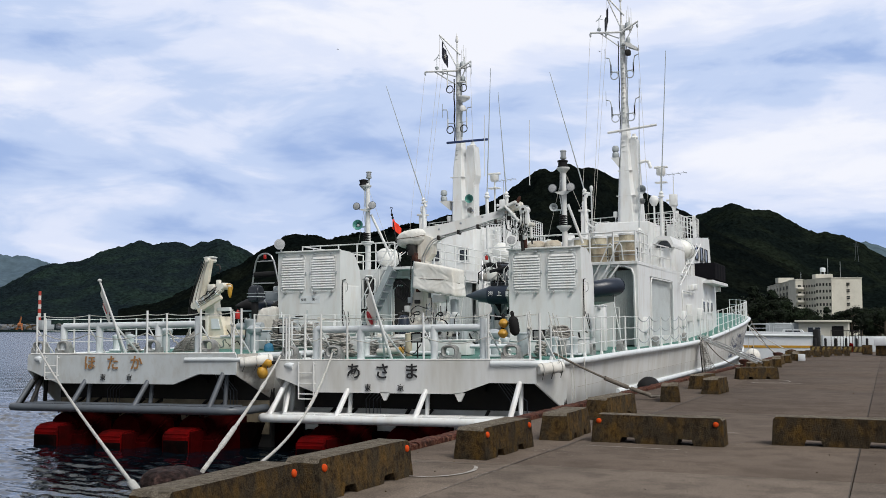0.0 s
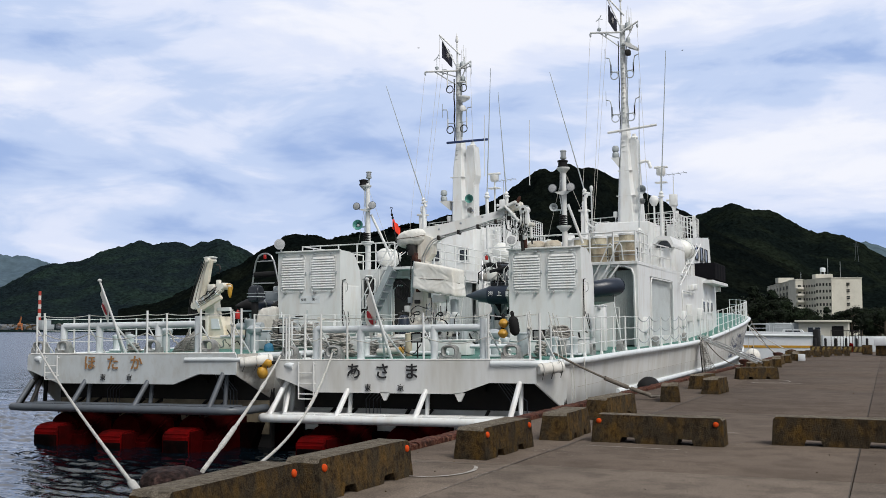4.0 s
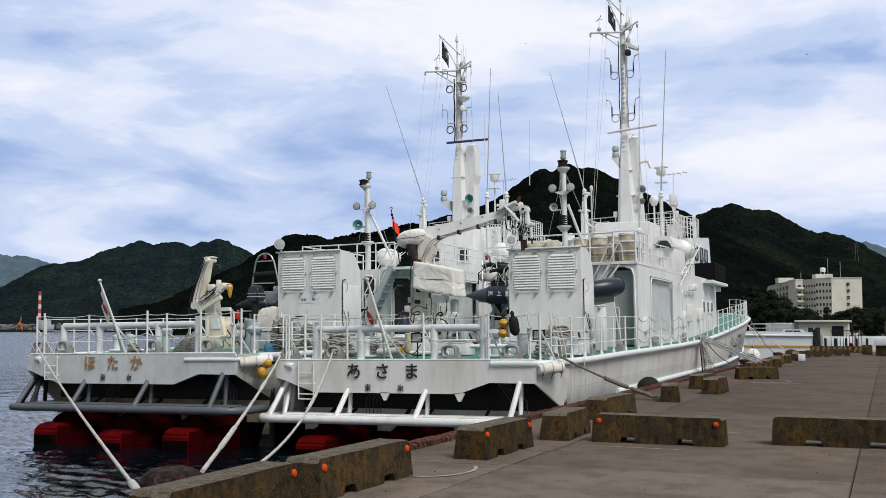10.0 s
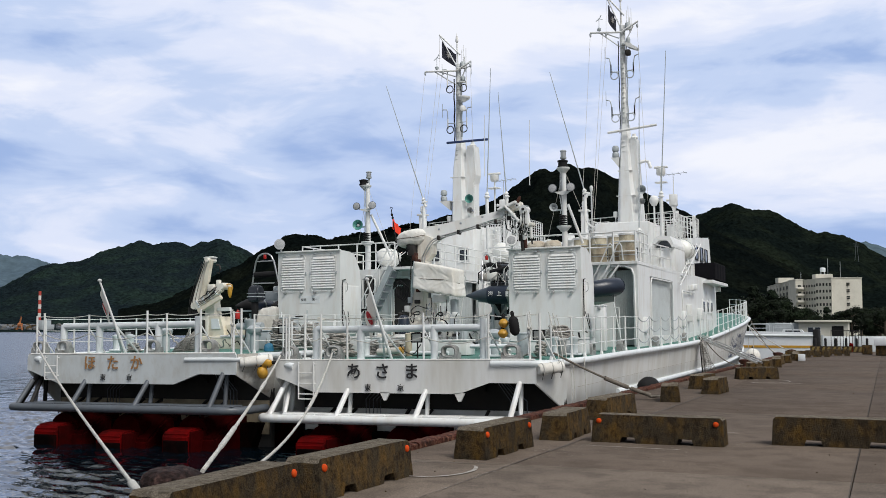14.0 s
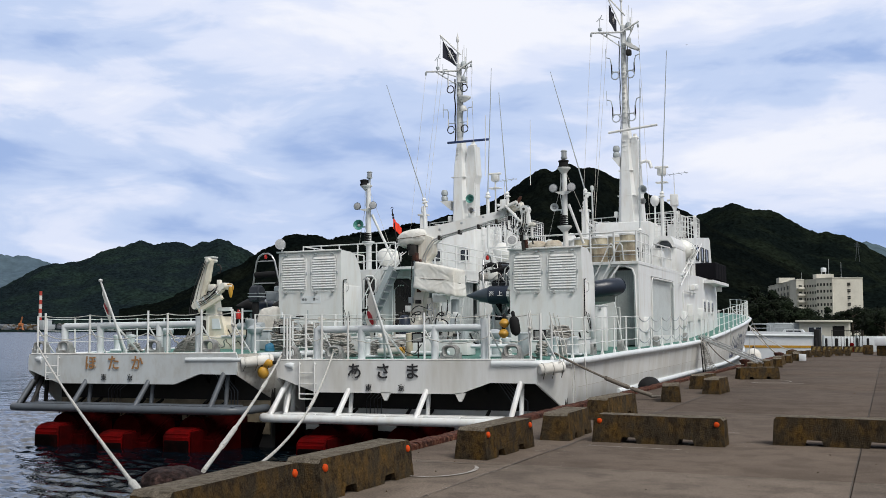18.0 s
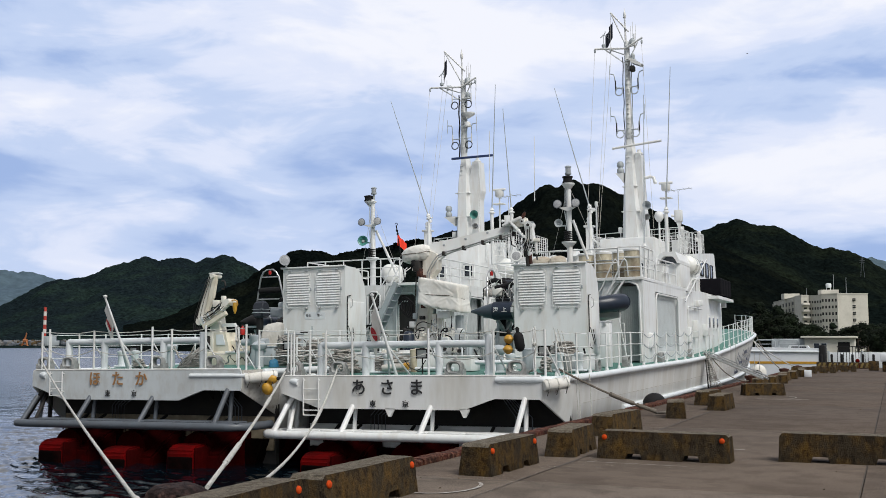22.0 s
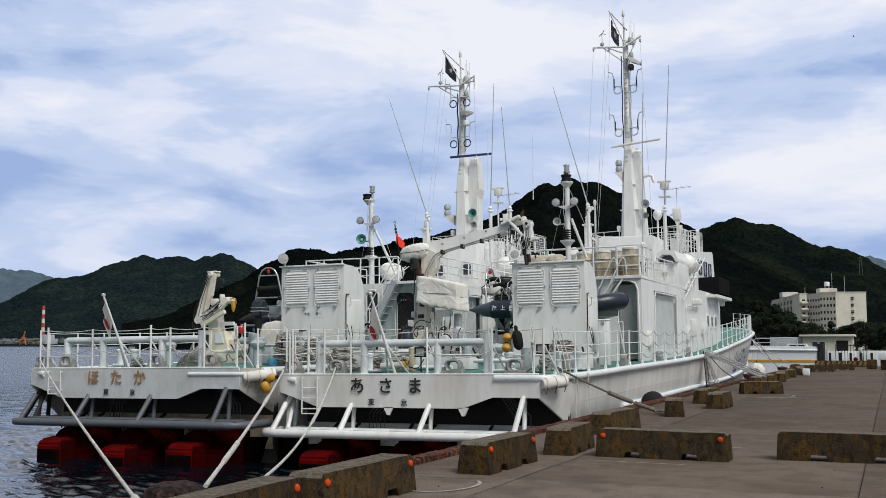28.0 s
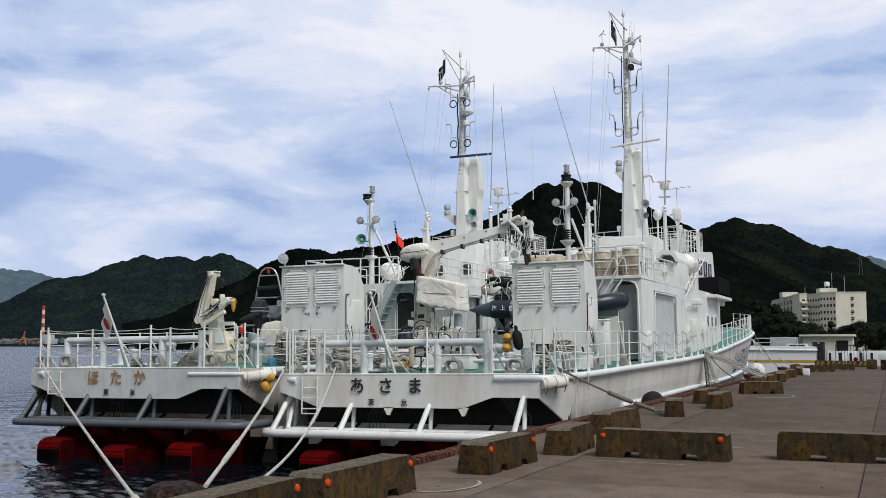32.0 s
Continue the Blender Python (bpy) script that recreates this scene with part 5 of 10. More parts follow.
    pipe(bm, [(x - 0.08 * k, y - 0.09, zp - 0.15), (x - 0.10 * k, y - 0.10, zt - 0.2), (x - 0.05 * k, y - 0.12, zh), (x - 0.10 * k, y - 0.11, zl + 0.4)], 0.013, 6)
    part("cable", bm, "grey", mast)
    return mast


def build_ship(cx, y0, heel, letters, letter_mat, dark_guard, ix0, ix1, label, rise=0.0):
    ship = thing("patrol_ship", label, "ship", pose(cx, y0, WATER_Z + rise, 0, heel, 0), group="moored patrol ships")
    LIFT[ship] = -WATER_Z
    hull_mesh(ship)
    stern(ship, dark_guard, letters, letter_mat, "東京")
    louvre_house(ship, ix0, ix1, True)
    superstructure(ship, not dark_guard)
    main_mast(ship, not dark_guard)
    if dark_guard:
        light_mast(ship, -0.23, 13.6, 3.75, (7.03, 6.19, 5.53, 4.86), 1.12, -0.17, ((-0.38, -2), (0.27, 22)), -0.40, "horn", (0.14, 5.93, 0.88, 4.2), 0.18)
    else:
        light_mast(ship, 1.50, 8.0, 0.95, (6.47, 5.80, 5.28, 4.69), 1.0, -0.02, ((-0.30, 2), (0.25, 14)), -0.33, "grey", (0.116, 5.38, 0.47, 4.2))
    return ship


ship_a = build_ship(-10.28, 22.0, -0.7, "あさま", "ink", False, 0.40, 2.53, "white coast patrol ship with black stern lettering, moored at the quay")
ship_b = build_ship(-17.85, 21.5, -0.7, "ほたか", "ochre", True, 0.55, 2.74, "white coast patrol ship with ochre stern lettering and grey jet guard", 0.09)


# ---- fittings of the ships ----
from mathutils.bvhtree import BVHTree


def on(ship, x, s, z, rx=0, ry=0, rz=0):
    """A pose on board: sideways, forward of the transom, height over the quay."""
    return ship.matrix_basis @ pose(x, s, z - WATER_Z, rx, ry, rz)


def stair(ship):
    bm = bmn()
    a, b = Vector((0.0, 12.2, 1.0)), Vector((1.45, 12.6, 3.78))
    for dy in (-0.28, 0.28):
        q = Vector((0, dy, 0))
        m = (a + b) / 2 + q
        ln = (b - a).length
        ang = math.atan2(b.z - a.z, b.x - a.x)
        box(bm, -ln / 2, ln / 2, -0.02, 0.02, -0.10, 0.10, 0, Matrix.Translation(m) @ Matrix.Rotation(-ang, 4, "Y"))
    st = part("stair", bm, "grey", ship, "grey steel stair up to the upper deck", smooth=False)
    for k in range(11):
        p = a.lerp(b, (k + 0.5) / 11)
        bm = bmn()
        box(bm, p.x - 0.11, p.x + 0.11, p.y - 0.28, p.y + 0.28, p.z - 0.015, p.z + 0.015)
        part("tread", bm, "grey", st)
    for dy in (-0.3, 0.3):
        bm = bmn()
        pipe(bm, [a + Vector((-0.1, dy, 0.2)), a + Vector((-0.05, dy, 0.9)), b + Vector((-0.1, dy, 0.85)), b + Vector((0.5, dy, 0.85))], 0.022, 6)
        for u in (0.33, 0.66):
            p = a.lerp(b, u) + Vector((0, dy, 0))
            tube(bm, p, p + Vector((0, 0, 0.88)), 0.018, 6)
        part("handrail", bm, "white", st)


def deck_rails(ship, stern_posts, low):
    """Stern and side stanchions with wires; on the starboard side chains hang between some."""
    for k, x in enumerate(stern_posts):
        bm = bmn()
        h = 1.12 if k % 2 else 1.05
        x = min(x, 3.18)
        tube(bm, (x, 0.15, 0.9), (x, 0.15, 0.9 + h), 0.028, 8)
        if k % 3 != 1:
            tube(bm, (x + 0.22, 0.55, 0.92), (x + 0.02, 0.17, 0.9 + h * 0.62), 0.02, 6)
        part("stanchion", bm, "white", ship)
    for a, b in zip(stern_posts, stern_posts[1:-1] + (3.18,)):
        for f, d in ((1.03, 0.05), (0.55, 0.16)):
            bm = bmn()
            pipe(bm, sag((a, 0.15, 0.9 + f), (b, 0.15, 0.9 + f), d * min(1.0, (b - a)), 8), 0.012, 5)
            part("rail_wire", bm, "rope", ship)
    sides = [0.5, 1.6, 2.7, 4.3, 5.6, 7.0, 8.6, 10.3, 12.0, 13.6, 15.2, 16.8, 18.2, 19.8, 21.4, 23, 24.6, 26.2, 27.8, 29.4, 31, 32.6, 34.2, 35.8, 37.4, 39, 40.6, 42.2, 43.8, 45.4, 47, 48.5]
    for sg in (1, -1):
        pts = [Vector((sg * ((quarter(s) if sg > 0 else half_beam(s)) - 0.10), s, deck_z(s))) for s in sides]
        for p in pts:
            bm = bmn()
            tube(bm, p, p + Vector((0, 0, 0.98)), 0.024, 6)
            lathe(bm, ((0.05, 0), (0.04, 0.06), (0.02, 0.1)), Matrix.Translation(p), 6)
            part("stanchion", bm, "white", ship)
        for k, (p, q) in enumerate(zip(pts, pts[1:])):
            for f in (0.96, 0.64, 0.32):
                bm = bmn()
                chain = 6 <= k <= 10 and sg > 0
                pipe(bm, sag(p + Vector((0, 0, f)), q + Vector((0, 0, f)), 0.16 if chain else 0.015, 8 if chain else 2), 0.016 if chain else 0.011, 5)
                part("chain" if chain else "rail_wire", bm, "grey" if chain else "white", ship)


M["chockgrey"] = mat("worn_grey_cast_steel", (0.30, 0.31, 0.305), 0.5, grain=0.15, gscale=20, stain=(0.14, 0.12, 0.10), sscale=4, samount=0.7)


def fairlead(ship, x, s, z, rz=0.0, size=1.0, mname="pipe"):
    """Closed oval mooring chock on a foot."""
    bm = bmn()
    n = 20
    R = []
    m = pose(x, s, z + 0.24 * size, 0, 0, rz)
    for i in range(n):
        a = 2 * math.pi * i / n
        ring = []
        for j in range(8):
            b = 2 * math.pi * j / 8
            rr = 1.0 + 0.27 * math.cos(b)
            ca, sa = (math.copysign(abs(v) ** 0.7, v) for v in (math.cos(a), math.sin(a)))
            ring.append(bm.verts.new(m @ Vector((0.205 * size * ca * rr, 0.13 * size * math.copysign(abs(math.sin(b)) ** 0.6, math.sin(b)), (0.165 if sa > 0 else 0.14) * size * sa * rr))))
        R.append(ring)
    for i in range(n):
        for j in range(8):
            bm.faces.new((R[i][j], R[(i + 1) % n][j], R[(i + 1) % n][(j + 1) % 8], R[i][(j + 1) % 8]))
    prism(bm, [(-0.29 * size, -0.24 * size), (0.29 * size, -0.24 * size), (0.285 * size, -0.02 * size), (0.24 * size, -0.10 * size), (-0.24 * size, -0.10 * size), (-0.285 * size, -0.02 * size)], "y", -0.12 * size, 0.12 * size)
    bmesh.ops.transform(bm, matrix=m, verts=bm.verts[-12:])
    box(bm, -0.36 * size, 0.36 * size, -0.16 * size, 0.16 * size, -0.26 * size, -0.225 * size, 0.01, m)
    return part("fairlead", bm, mname, ship, "grey cast mooring fairlead")


def bollard_pair(ship, x, s, z):
    bm = bmn()
    box(bm, x - 0.4, x + 0.4, s - 0.14, s + 0.14, z, z + 0.05, 0.01)
    for dx in (-0.24, 0.24):
        lathe(bm, ((0.10, 0), (0.10, 0.32), (0.13, 0.36), (0.13, 0.40), (0.05, 0.42)), pose(x + dx, s, z + 0.05), 12)
    return part("bitt", bm, "pipe", ship, "grey double mooring bitt")


M["columncream"] = mat("rust_streaked_crane_paint", (0.76, 0.74, 0.67), 0.5, grain=0.06, gscale=12, stain=(0.42, 0.30, 0.20), sscale=2.8, samount=0.4, stretch=(2.0, 2.0, 0.4))


def cover_mesh(sx, sy, sz, seed, lean, square):
    """Canvas cover pulled over a boxy machine: rounded corners, sagging panels, straight tension creases, a lashed waist."""
    bm = bmn()
    bmesh.ops.create_cube(bm, size=2)
    bmesh.ops.subdivide_edges(bm, edges=bm.edges[:], cuts=34, use_grid_fill=True)
    r = random.Random(seed * 17)
    creases = []
    for k in range(26):
        a = r.choice((0.5, -0.6, 0.9, -1.0, 0.15)) + r.uniform(-0.2, 0.2)
        creases.append((Vector((math.cos(a), r.uniform(-0.3, 0.3), math.sin(a))), r.uniform(-0.95, 0.95), r.uniform(0.05, 0.13), r.choice((1, 1, -1)) * r.uniform(0.016, 0.040), r.uniform(-0.8, 0.8), r.uniform(0.3, 0.7)))
    for v in bm.verts:
        p = v.co.copy()
        q = p / (abs(p.x) ** square + abs(p.y) ** square + abs(p.z) ** square) ** (1 / square)
        n = -0.018 * (1 - q.z * q.z) * (1 - min(1.0, abs(q.x)) ** 4)
        for d, o, w, amp, mid, reach in creases:
            along = q.dot(Vector((-d.z, 0, d.x)))
            n += amp * max(0.0, 1 - abs(q.dot(d) - o) / w) * max(0.0, 1 - abs(along - mid) / reach)
        n -= 0.012 * max(0.0, 1 - abs(q.z + 0.05 + 0.03 * math.sin(5 * q.x)) / 0.07)
        hem = 0.022 * math.sin(16 * q.x + seed) * max(0.0, -q.z) ** 3
        flare = 1 + 0.06 * max(0.0, -q.z)
        v.co = Vector((q.x * sx * (1 + n) * flare, q.y * sy * (1 + n) * flare, q.z * sz * (1 + n) + q.x * lean + hem))
    return bm


def soft_cover(base, name, c, sx, sy, sz, seed, lean, square):
    """A cover at place c on a machine, with its lashing."""
    bm = cover_mesh(sx, sy, sz, seed, lean, square)
    bmesh.ops.transform(bm, matrix=Matrix.Translation(c), verts=bm.verts)
    cv = part(name, bm, "canvas", base, "creased off-white canvas cover")
    for f in (-0.05,):
        bm = bmn()
        w = 1.0
        pipe(bm, [(c[0] + sx * w * 0.995 * math.copysign(abs(math.cos(k * math.pi / 9)) ** 0.4, math.cos(k * math.pi / 9)), c[1] - sy * 1.0 * abs(math.sin(k * math.pi / 9)) ** 0.3, c[2] + sz * f + lean * 0.9 * math.cos(k * math.pi / 9)) for k in range(10)], 0.011, 5)
        part("lashing", bm, "oldrope", cv)
    return cv


def beam(bm, p, q, w0, w1, d0, d1):
    """Tapered box beam: half width across the view w, half depth along the ship d."""
    p, q = Vector(p), Vector(q)
    d = (q - p).normalized()
    sd = Vector((0, 1, 0))
    nn = d.cross(sd).normalized()
    a4 = [bm.verts.new(p + sd * d0 * a + nn * w0 * b) for a, b in ((1, 1), (-1, 1), (-1, -1), (1, -1))]
    b4 = [bm.verts.new(q + sd * d1 * a + nn * w1 * b) for a, b in ((1, 1), (-1, 1), (-1, -1), (1, -1))]
    for k in range(4):
        bm.faces.new((a4[k], a4[(k + 1) % 4], b4[(k + 1) % 4], b4[k]))
    bm.faces.new(a4[::-1])
    bm.faces.new(b4)


def crane_a(ship):
    """Stowed deck crane: column, long box boom, covered winch."""
    bm = bmn()
    lathe(bm, ((0.46, 0), (0.46, 0.12), (0.40, 0.2), (0.38, 0.7), (0.27, 1.0), (0.19, 1.4)), pose(-1.57, 4.0, 0.92), 16)
    base = part("crane", bm, "columncream", ship, "white deck crane with a long box boom")
    bm = bmn()
    prism(bm, [(-1.75, 2.0), (-1.37, 2.0), (-1.29, 2.9), (-1.23, 3.52), (-1.05, 3.72), (-1.05, 4.15), (-1.46, 4.32), (-1.47, 3.56), (-1.54, 2.9)], "y", 3.80, 4.16)
    part("crane_column", bm, "columncream", base, smooth=False)
    a, b = Vector((-1.36, 4.0, 4.22)), Vector((0.98, 4.6, 4.84))
    bm = bmn()
    d = (b - a).normalized()
    sd = d.cross(Vector((0, 0, 1))).normalized() * 0.15
    upn = sd.cross(d).normalized()
    secs = []
    for u, h0, h1 in ((-0.06, 0.14, 0.20), (0.02, 0.19, 0.30), (0.10, 0.19, 0.30), (0.17, 0.18, 0.21), (0.26, 0.165, 0.165), (0.55, 0.125, 0.125), (0.93, 0.085, 0.085), (1.0, 0.08, 0.08)):
        c = a.lerp(b, u)
        secs.append([bm.verts.new(c + sd + upn * h0), bm.verts.new(c - sd + upn * h0), bm.verts.new(c - sd - upn * h1), bm.verts.new(c + sd - upn * h1)])
    for u, v in zip(secs, secs[1:]):
        for k in range(4):
            bm.faces.new((u[k], u[(k + 1) % 4], v[(k + 1) % 4], v[k]))
    bm.faces.new(secs[0])
    bm.faces.new(secs[-1][::-1])
    boom = part("boom", bm, "white", base, "long white box-section boom", smooth=False)
    for k in range(2):
        bm = bmn()
        dz = -0.05 * k
        pipe(bm, [(-1.30 + 0.07 * k, 3.70, 3.35), (-1.28 + 0.07 * k, 3.70, 3.62), (-1.12 + 0.05 * k, 3.68, 3.90 + dz), (-0.98 + 0.04 * k, 3.68, 4.06 + dz), (-0.80, 3.72, 4.15 + dz), (0.2, 4.05, 4.44 + dz), (1.05, 4.35, 4.66 + dz)], 0.019, 7)
        part("hydraulic_pipe", bm, "chrome", boom)
    for u in (0.0, 0.28, 0.55, 0.8, 0.98):
        bm = bmn()
        c = Vector((-0.80, 3.72, 4.13)).lerp(Vector((1.05, 4.35, 4.64)), u)
        box(bm, c.x - 0.035, c.x + 0.035, c.y - 0.05, c.y + 0.12, c.z - 0.06, c.z + 0.06, 0.01)
        part("pipe_clamp", bm, "dark", boom)
    for u in (0.2, 0.45, 0.7):
        bm = bmn()
        c = a.lerp(b, u)
        box(bm, c.x - 0.03, c.x + 0.03, c.y - 0.17, c.y - 0.13, c.z + 0.02, c.z + 0.07, 0.008)
        part("boom_lug", bm, "grey", boom)
    # boom head: folded fly jib, cheek plates and the hanging link with its rams
    for nm, p, q, w0, w1, mm in (("head_plate", (0.86, 4.5, 4.86), (1.36, 4.5, 4.98), 0.075, 0.10, "columncream"), ("fly_jib", (0.70, 4.34, 4.86), (1.24, 4.38, 5.06), 0.035, 0.045, "white"), ("jib_ram", (0.92, 4.3, 4.97), (1.34, 4.3, 4.50), 0.032, 0.032, "white"),
                                 ("hang_link", (1.38, 4.5, 4.90), (1.47, 4.5, 4.40), 0.115, 0.10, "white"), ("cross_head", (1.28, 4.46, 4.41), (1.70, 4.46, 4.44), 0.06, 0.045, "columncream"), ("rear_stay", (0.95, 4.6, 5.02), (1.5, 4.6, 4.94), 0.02, 0.02, "grey")):
        bm = bmn()
        beam(bm, p, q, w0, w1, 0.10, 0.10)
        bmesh.ops.bevel(bm, geom=bm.edges[:], offset=0.02, segments=2, affect="EDGES")
        part(nm, bm, mm, boom, smooth=False)
    for x, z, r in ((1.42, 4.85, 0.11), (1.50, 4.43, 0.07), (1.25, 4.96, 0.07), (0.92, 4.90, 0.06)):
        bm = bmn()
        lathe(bm, ((0.0, -0.16), (r, -0.16), (r, -0.12), (r * 0.75, 0), (r, 0.12), (r, 0.16), (0, 0.16)), pose(x, 4.5, z, 90), 14)
        part("sheave", bm, "white", boom)
        bm = bmn()
        lathe(bm, ((0.0, 0.0), (r * 0.35, 0.0), (r * 0.35, 0.03), (0, 0.035)), pose(x, 4.34, z, 90), 10)
        part("pin", bm, "dark", boom)
    bm = bmn()
    lathe(bm, ((0.0, 0), (0.045, 0.01), (0.05, 0.14), (0.03, 0.2), (0, 0.21)), pose(1.22, 4.42, 5.04, 0, 30, 0), 10)
    part("beacon", bm, "rust", boom)
    for x, z0, z1, r, mm in ((1.34, 4.40, 3.92, 0.05, "dark"), (1.41, 4.40, 4.02, 0.06, "white"), (1.60, 4.42, 4.05, 0.035, "white"), (1.44, 4.05, 3.80, 0.05, "rust"), (1.36, 3.95, 3.74, 0.055, "dark"), (1.26, 4.5, 4.1, 0.025, "dark"), (1.62, 4.06, 3.90, 0.022, "dark")):
        bm = bmn()
        tube(bm, (x, 4.42, z0), (x + 0.02, 4.42, z1), r, 8)
        part("hook_gear", bm, mm, boom)
    for k in range(12):
        bm = bmn()
        r = random.Random(300 + k)
        x0, z0 = 0.85 + 0.055 * k, 4.74 + r.uniform(-0.08, 0.14)
        x1, z1 = x0 + r.uniform(-0.10, 0.10), 4.25 + r.uniform(-0.1, 0.25)
        pipe(bm, [(x0, 4.36, z0), (x0 + 0.03, 4.28, (z0 + z1) / 2), (x1, 4.28, z1), (x1 + 0.1, 4.32, z1 - 0.06), (x1 + 0.16, 4.36, z1 + 0.14)], 0.012, 6)
        part("hose", bm, "black" if k % 3 else "white", boom)
    for z, w, c in ((2.12, 0.23, -1.55), (2.9, 0.15, -1.415), (3.45, 0.14, -1.35)):
        bm = bmn()
        box(bm, c - w, c + w, 3.76, 4.20, z, z + 0.06, 0.01)
        part("column_band", bm, "columncream", base)
    for x, z, w, h, mm in ((-1.66, 2.45, 0.12, 0.16, "grey"), (-1.42, 2.72, 0.10, 0.12, "rust"), (-1.50, 3.05, 0.10, 0.2, "white"), (-1.45, 2.4, 0.14, 0.10, "dark"), (-1.42, 3.50, 0.14, 0.12, "rust")):
        bm = bmn()
        box(bm, x - w / 2, x + w / 2, 3.66, 3.77, z - h / 2, z + h / 2, 0.012)
        part("column_box", bm, mm, base)
    for sg in (-1, 1):
        bm = bmn()
        prism(bm, [(-1.48 + sg * 0.2, 1.0), (-1.48 + sg * 0.48, 1.0), (-1.48 + sg * 0.25, 2.2), (-1.48 + sg * 0.2, 2.2)], "y", 3.95, 4.02)
        part("column_foot", bm, "columncream", base)
    # canvas covers over winch and control stand
    soft_cover(base, "winch_cover", (-1.67, 3.9, 4.17), 0.42, 0.32, 0.235, 1, 0.06, 2.8)
    soft_cover(base, "control_cover", (-0.81, 3.75, 3.0), 0.60, 0.42, 0.375, 2, -0.125, 14.0)
    # machinery under the covers
    for x, y, z, w, dd, h, mm in ((-1.60, 3.78, 3.82, 0.20, 0.3, 0.30, "dark"), (-1.52, 3.74, 3.64, 0.13, 0.2, 0.22, "rust"), (-1.68, 3.70, 3.90, 0.12, 0.16, 0.16, "black"), (-0.75, 3.7, 2.46, 0.40, 0.3, 0.19, "white"), (-1.05, 3.85, 2.2, 0.25, 0.3, 0.6, "columncream"), (-0.45, 3.95, 2.25, 0.18, 0.2, 0.4, "grey"), (-0.75, 3.9, 1.5, 0.9, 0.4, 0.5, "white"), (-0.62, 3.7, 2.0, 0.2, 0.2, 0.25, "canvas"), (-1.15, 3.7, 1.75, 0.16, 0.16, 0.5, "white"), (-0.2, 3.8, 1.4, 0.3, 0.3, 0.7, "grey")):
        bm = bmn()
        box(bm, x - w / 2, x + w / 2, y - dd / 2, y + dd / 2, z - h / 2, z + h / 2, 0.025)
        part("crane_unit", bm, mm, base)
    for k in range(9):
        bm = bmn()
        r = random.Random(k + 3)
        x = r.uniform(-1.15, -0.35)
        z = r.uniform(2.1, 2.5)
        w = r.uniform(-0.16, 0.16)
        lo = r.uniform(0.3, 0.75)
        pipe(bm, [(x, 3.56, z), (x + 0.02, 3.52, z - lo * 0.7), (x + w * 0.5, 3.5, z - lo), (x + w, 3.52, z - lo * 0.75), (x + w * 1.2, 3.58, z - 0.15)], 0.010, 6)
        part("hose", bm, r.choice(("black", "black", "grey", "dark", "white")), base)
    for k in range(4):
        bm = bmn()
        x, z = -1.96 + 0.05 * k, 2.75 - 0.04 * k
        pipe(bm, [(x + 0.13 * math.cos(u * 0.7), 3.7, z + 0.24 * math.sin(u * 0.7)) for u in range(10)], 0.018, 6)
        part("cable_loop", bm, "black", base)
    for dx in (0.0, 0.07):
        bm = bmn()
        tube(bm, (-1.60 + dx, 3.70, 3.7), (-1.70 + dx, 3.70, 2.3), 0.018, 6)
        part("lead_pipe", bm, "grey" if dx else "dark", base)
    # inclined ladder between the control stand and the work boat
    bm = bmn()
    for dx in (0, 0.16):
        tube(bm, (-1.02 + dx, 5.0, 1.0), (-0.70 + dx, 5.0, 3.1), 0.022, 6)
    pipe(bm, [(-0.70, 5.0, 3.1), (-0.68, 5.0, 3.16), (-0.58, 5.0, 3.18), (-0.54, 5.0, 3.1)], 0.022, 6)
    for k in range(7):
        z = 1.2 + k * 0.27
        x = -1.02 + 0.32 * (z - 1.0) / 2.1
        tube(bm, (x, 5.0, z), (x + 0.16, 5.0, z), 0.014, 6)
    part("crane_ladder", bm, "white", base)
    bm = bmn()
    lathe(bm, ((0.0, 0), (0.15, 0), (0.16, 0.05), (0.15, 0.42), (0.10, 0.5), (0.04, 0.52)), pose(-1.62, 3.2, 1.52), 14)
    part("blue_canister", bm, "rubber", base, "dull blue canister")
    bm = bmn()
    box(bm, -1.82, -1.42, 3.0, 3.4, 0.95, 1.52, 0.02)
    part("canister_shelf", bm, "white", base)
    return base


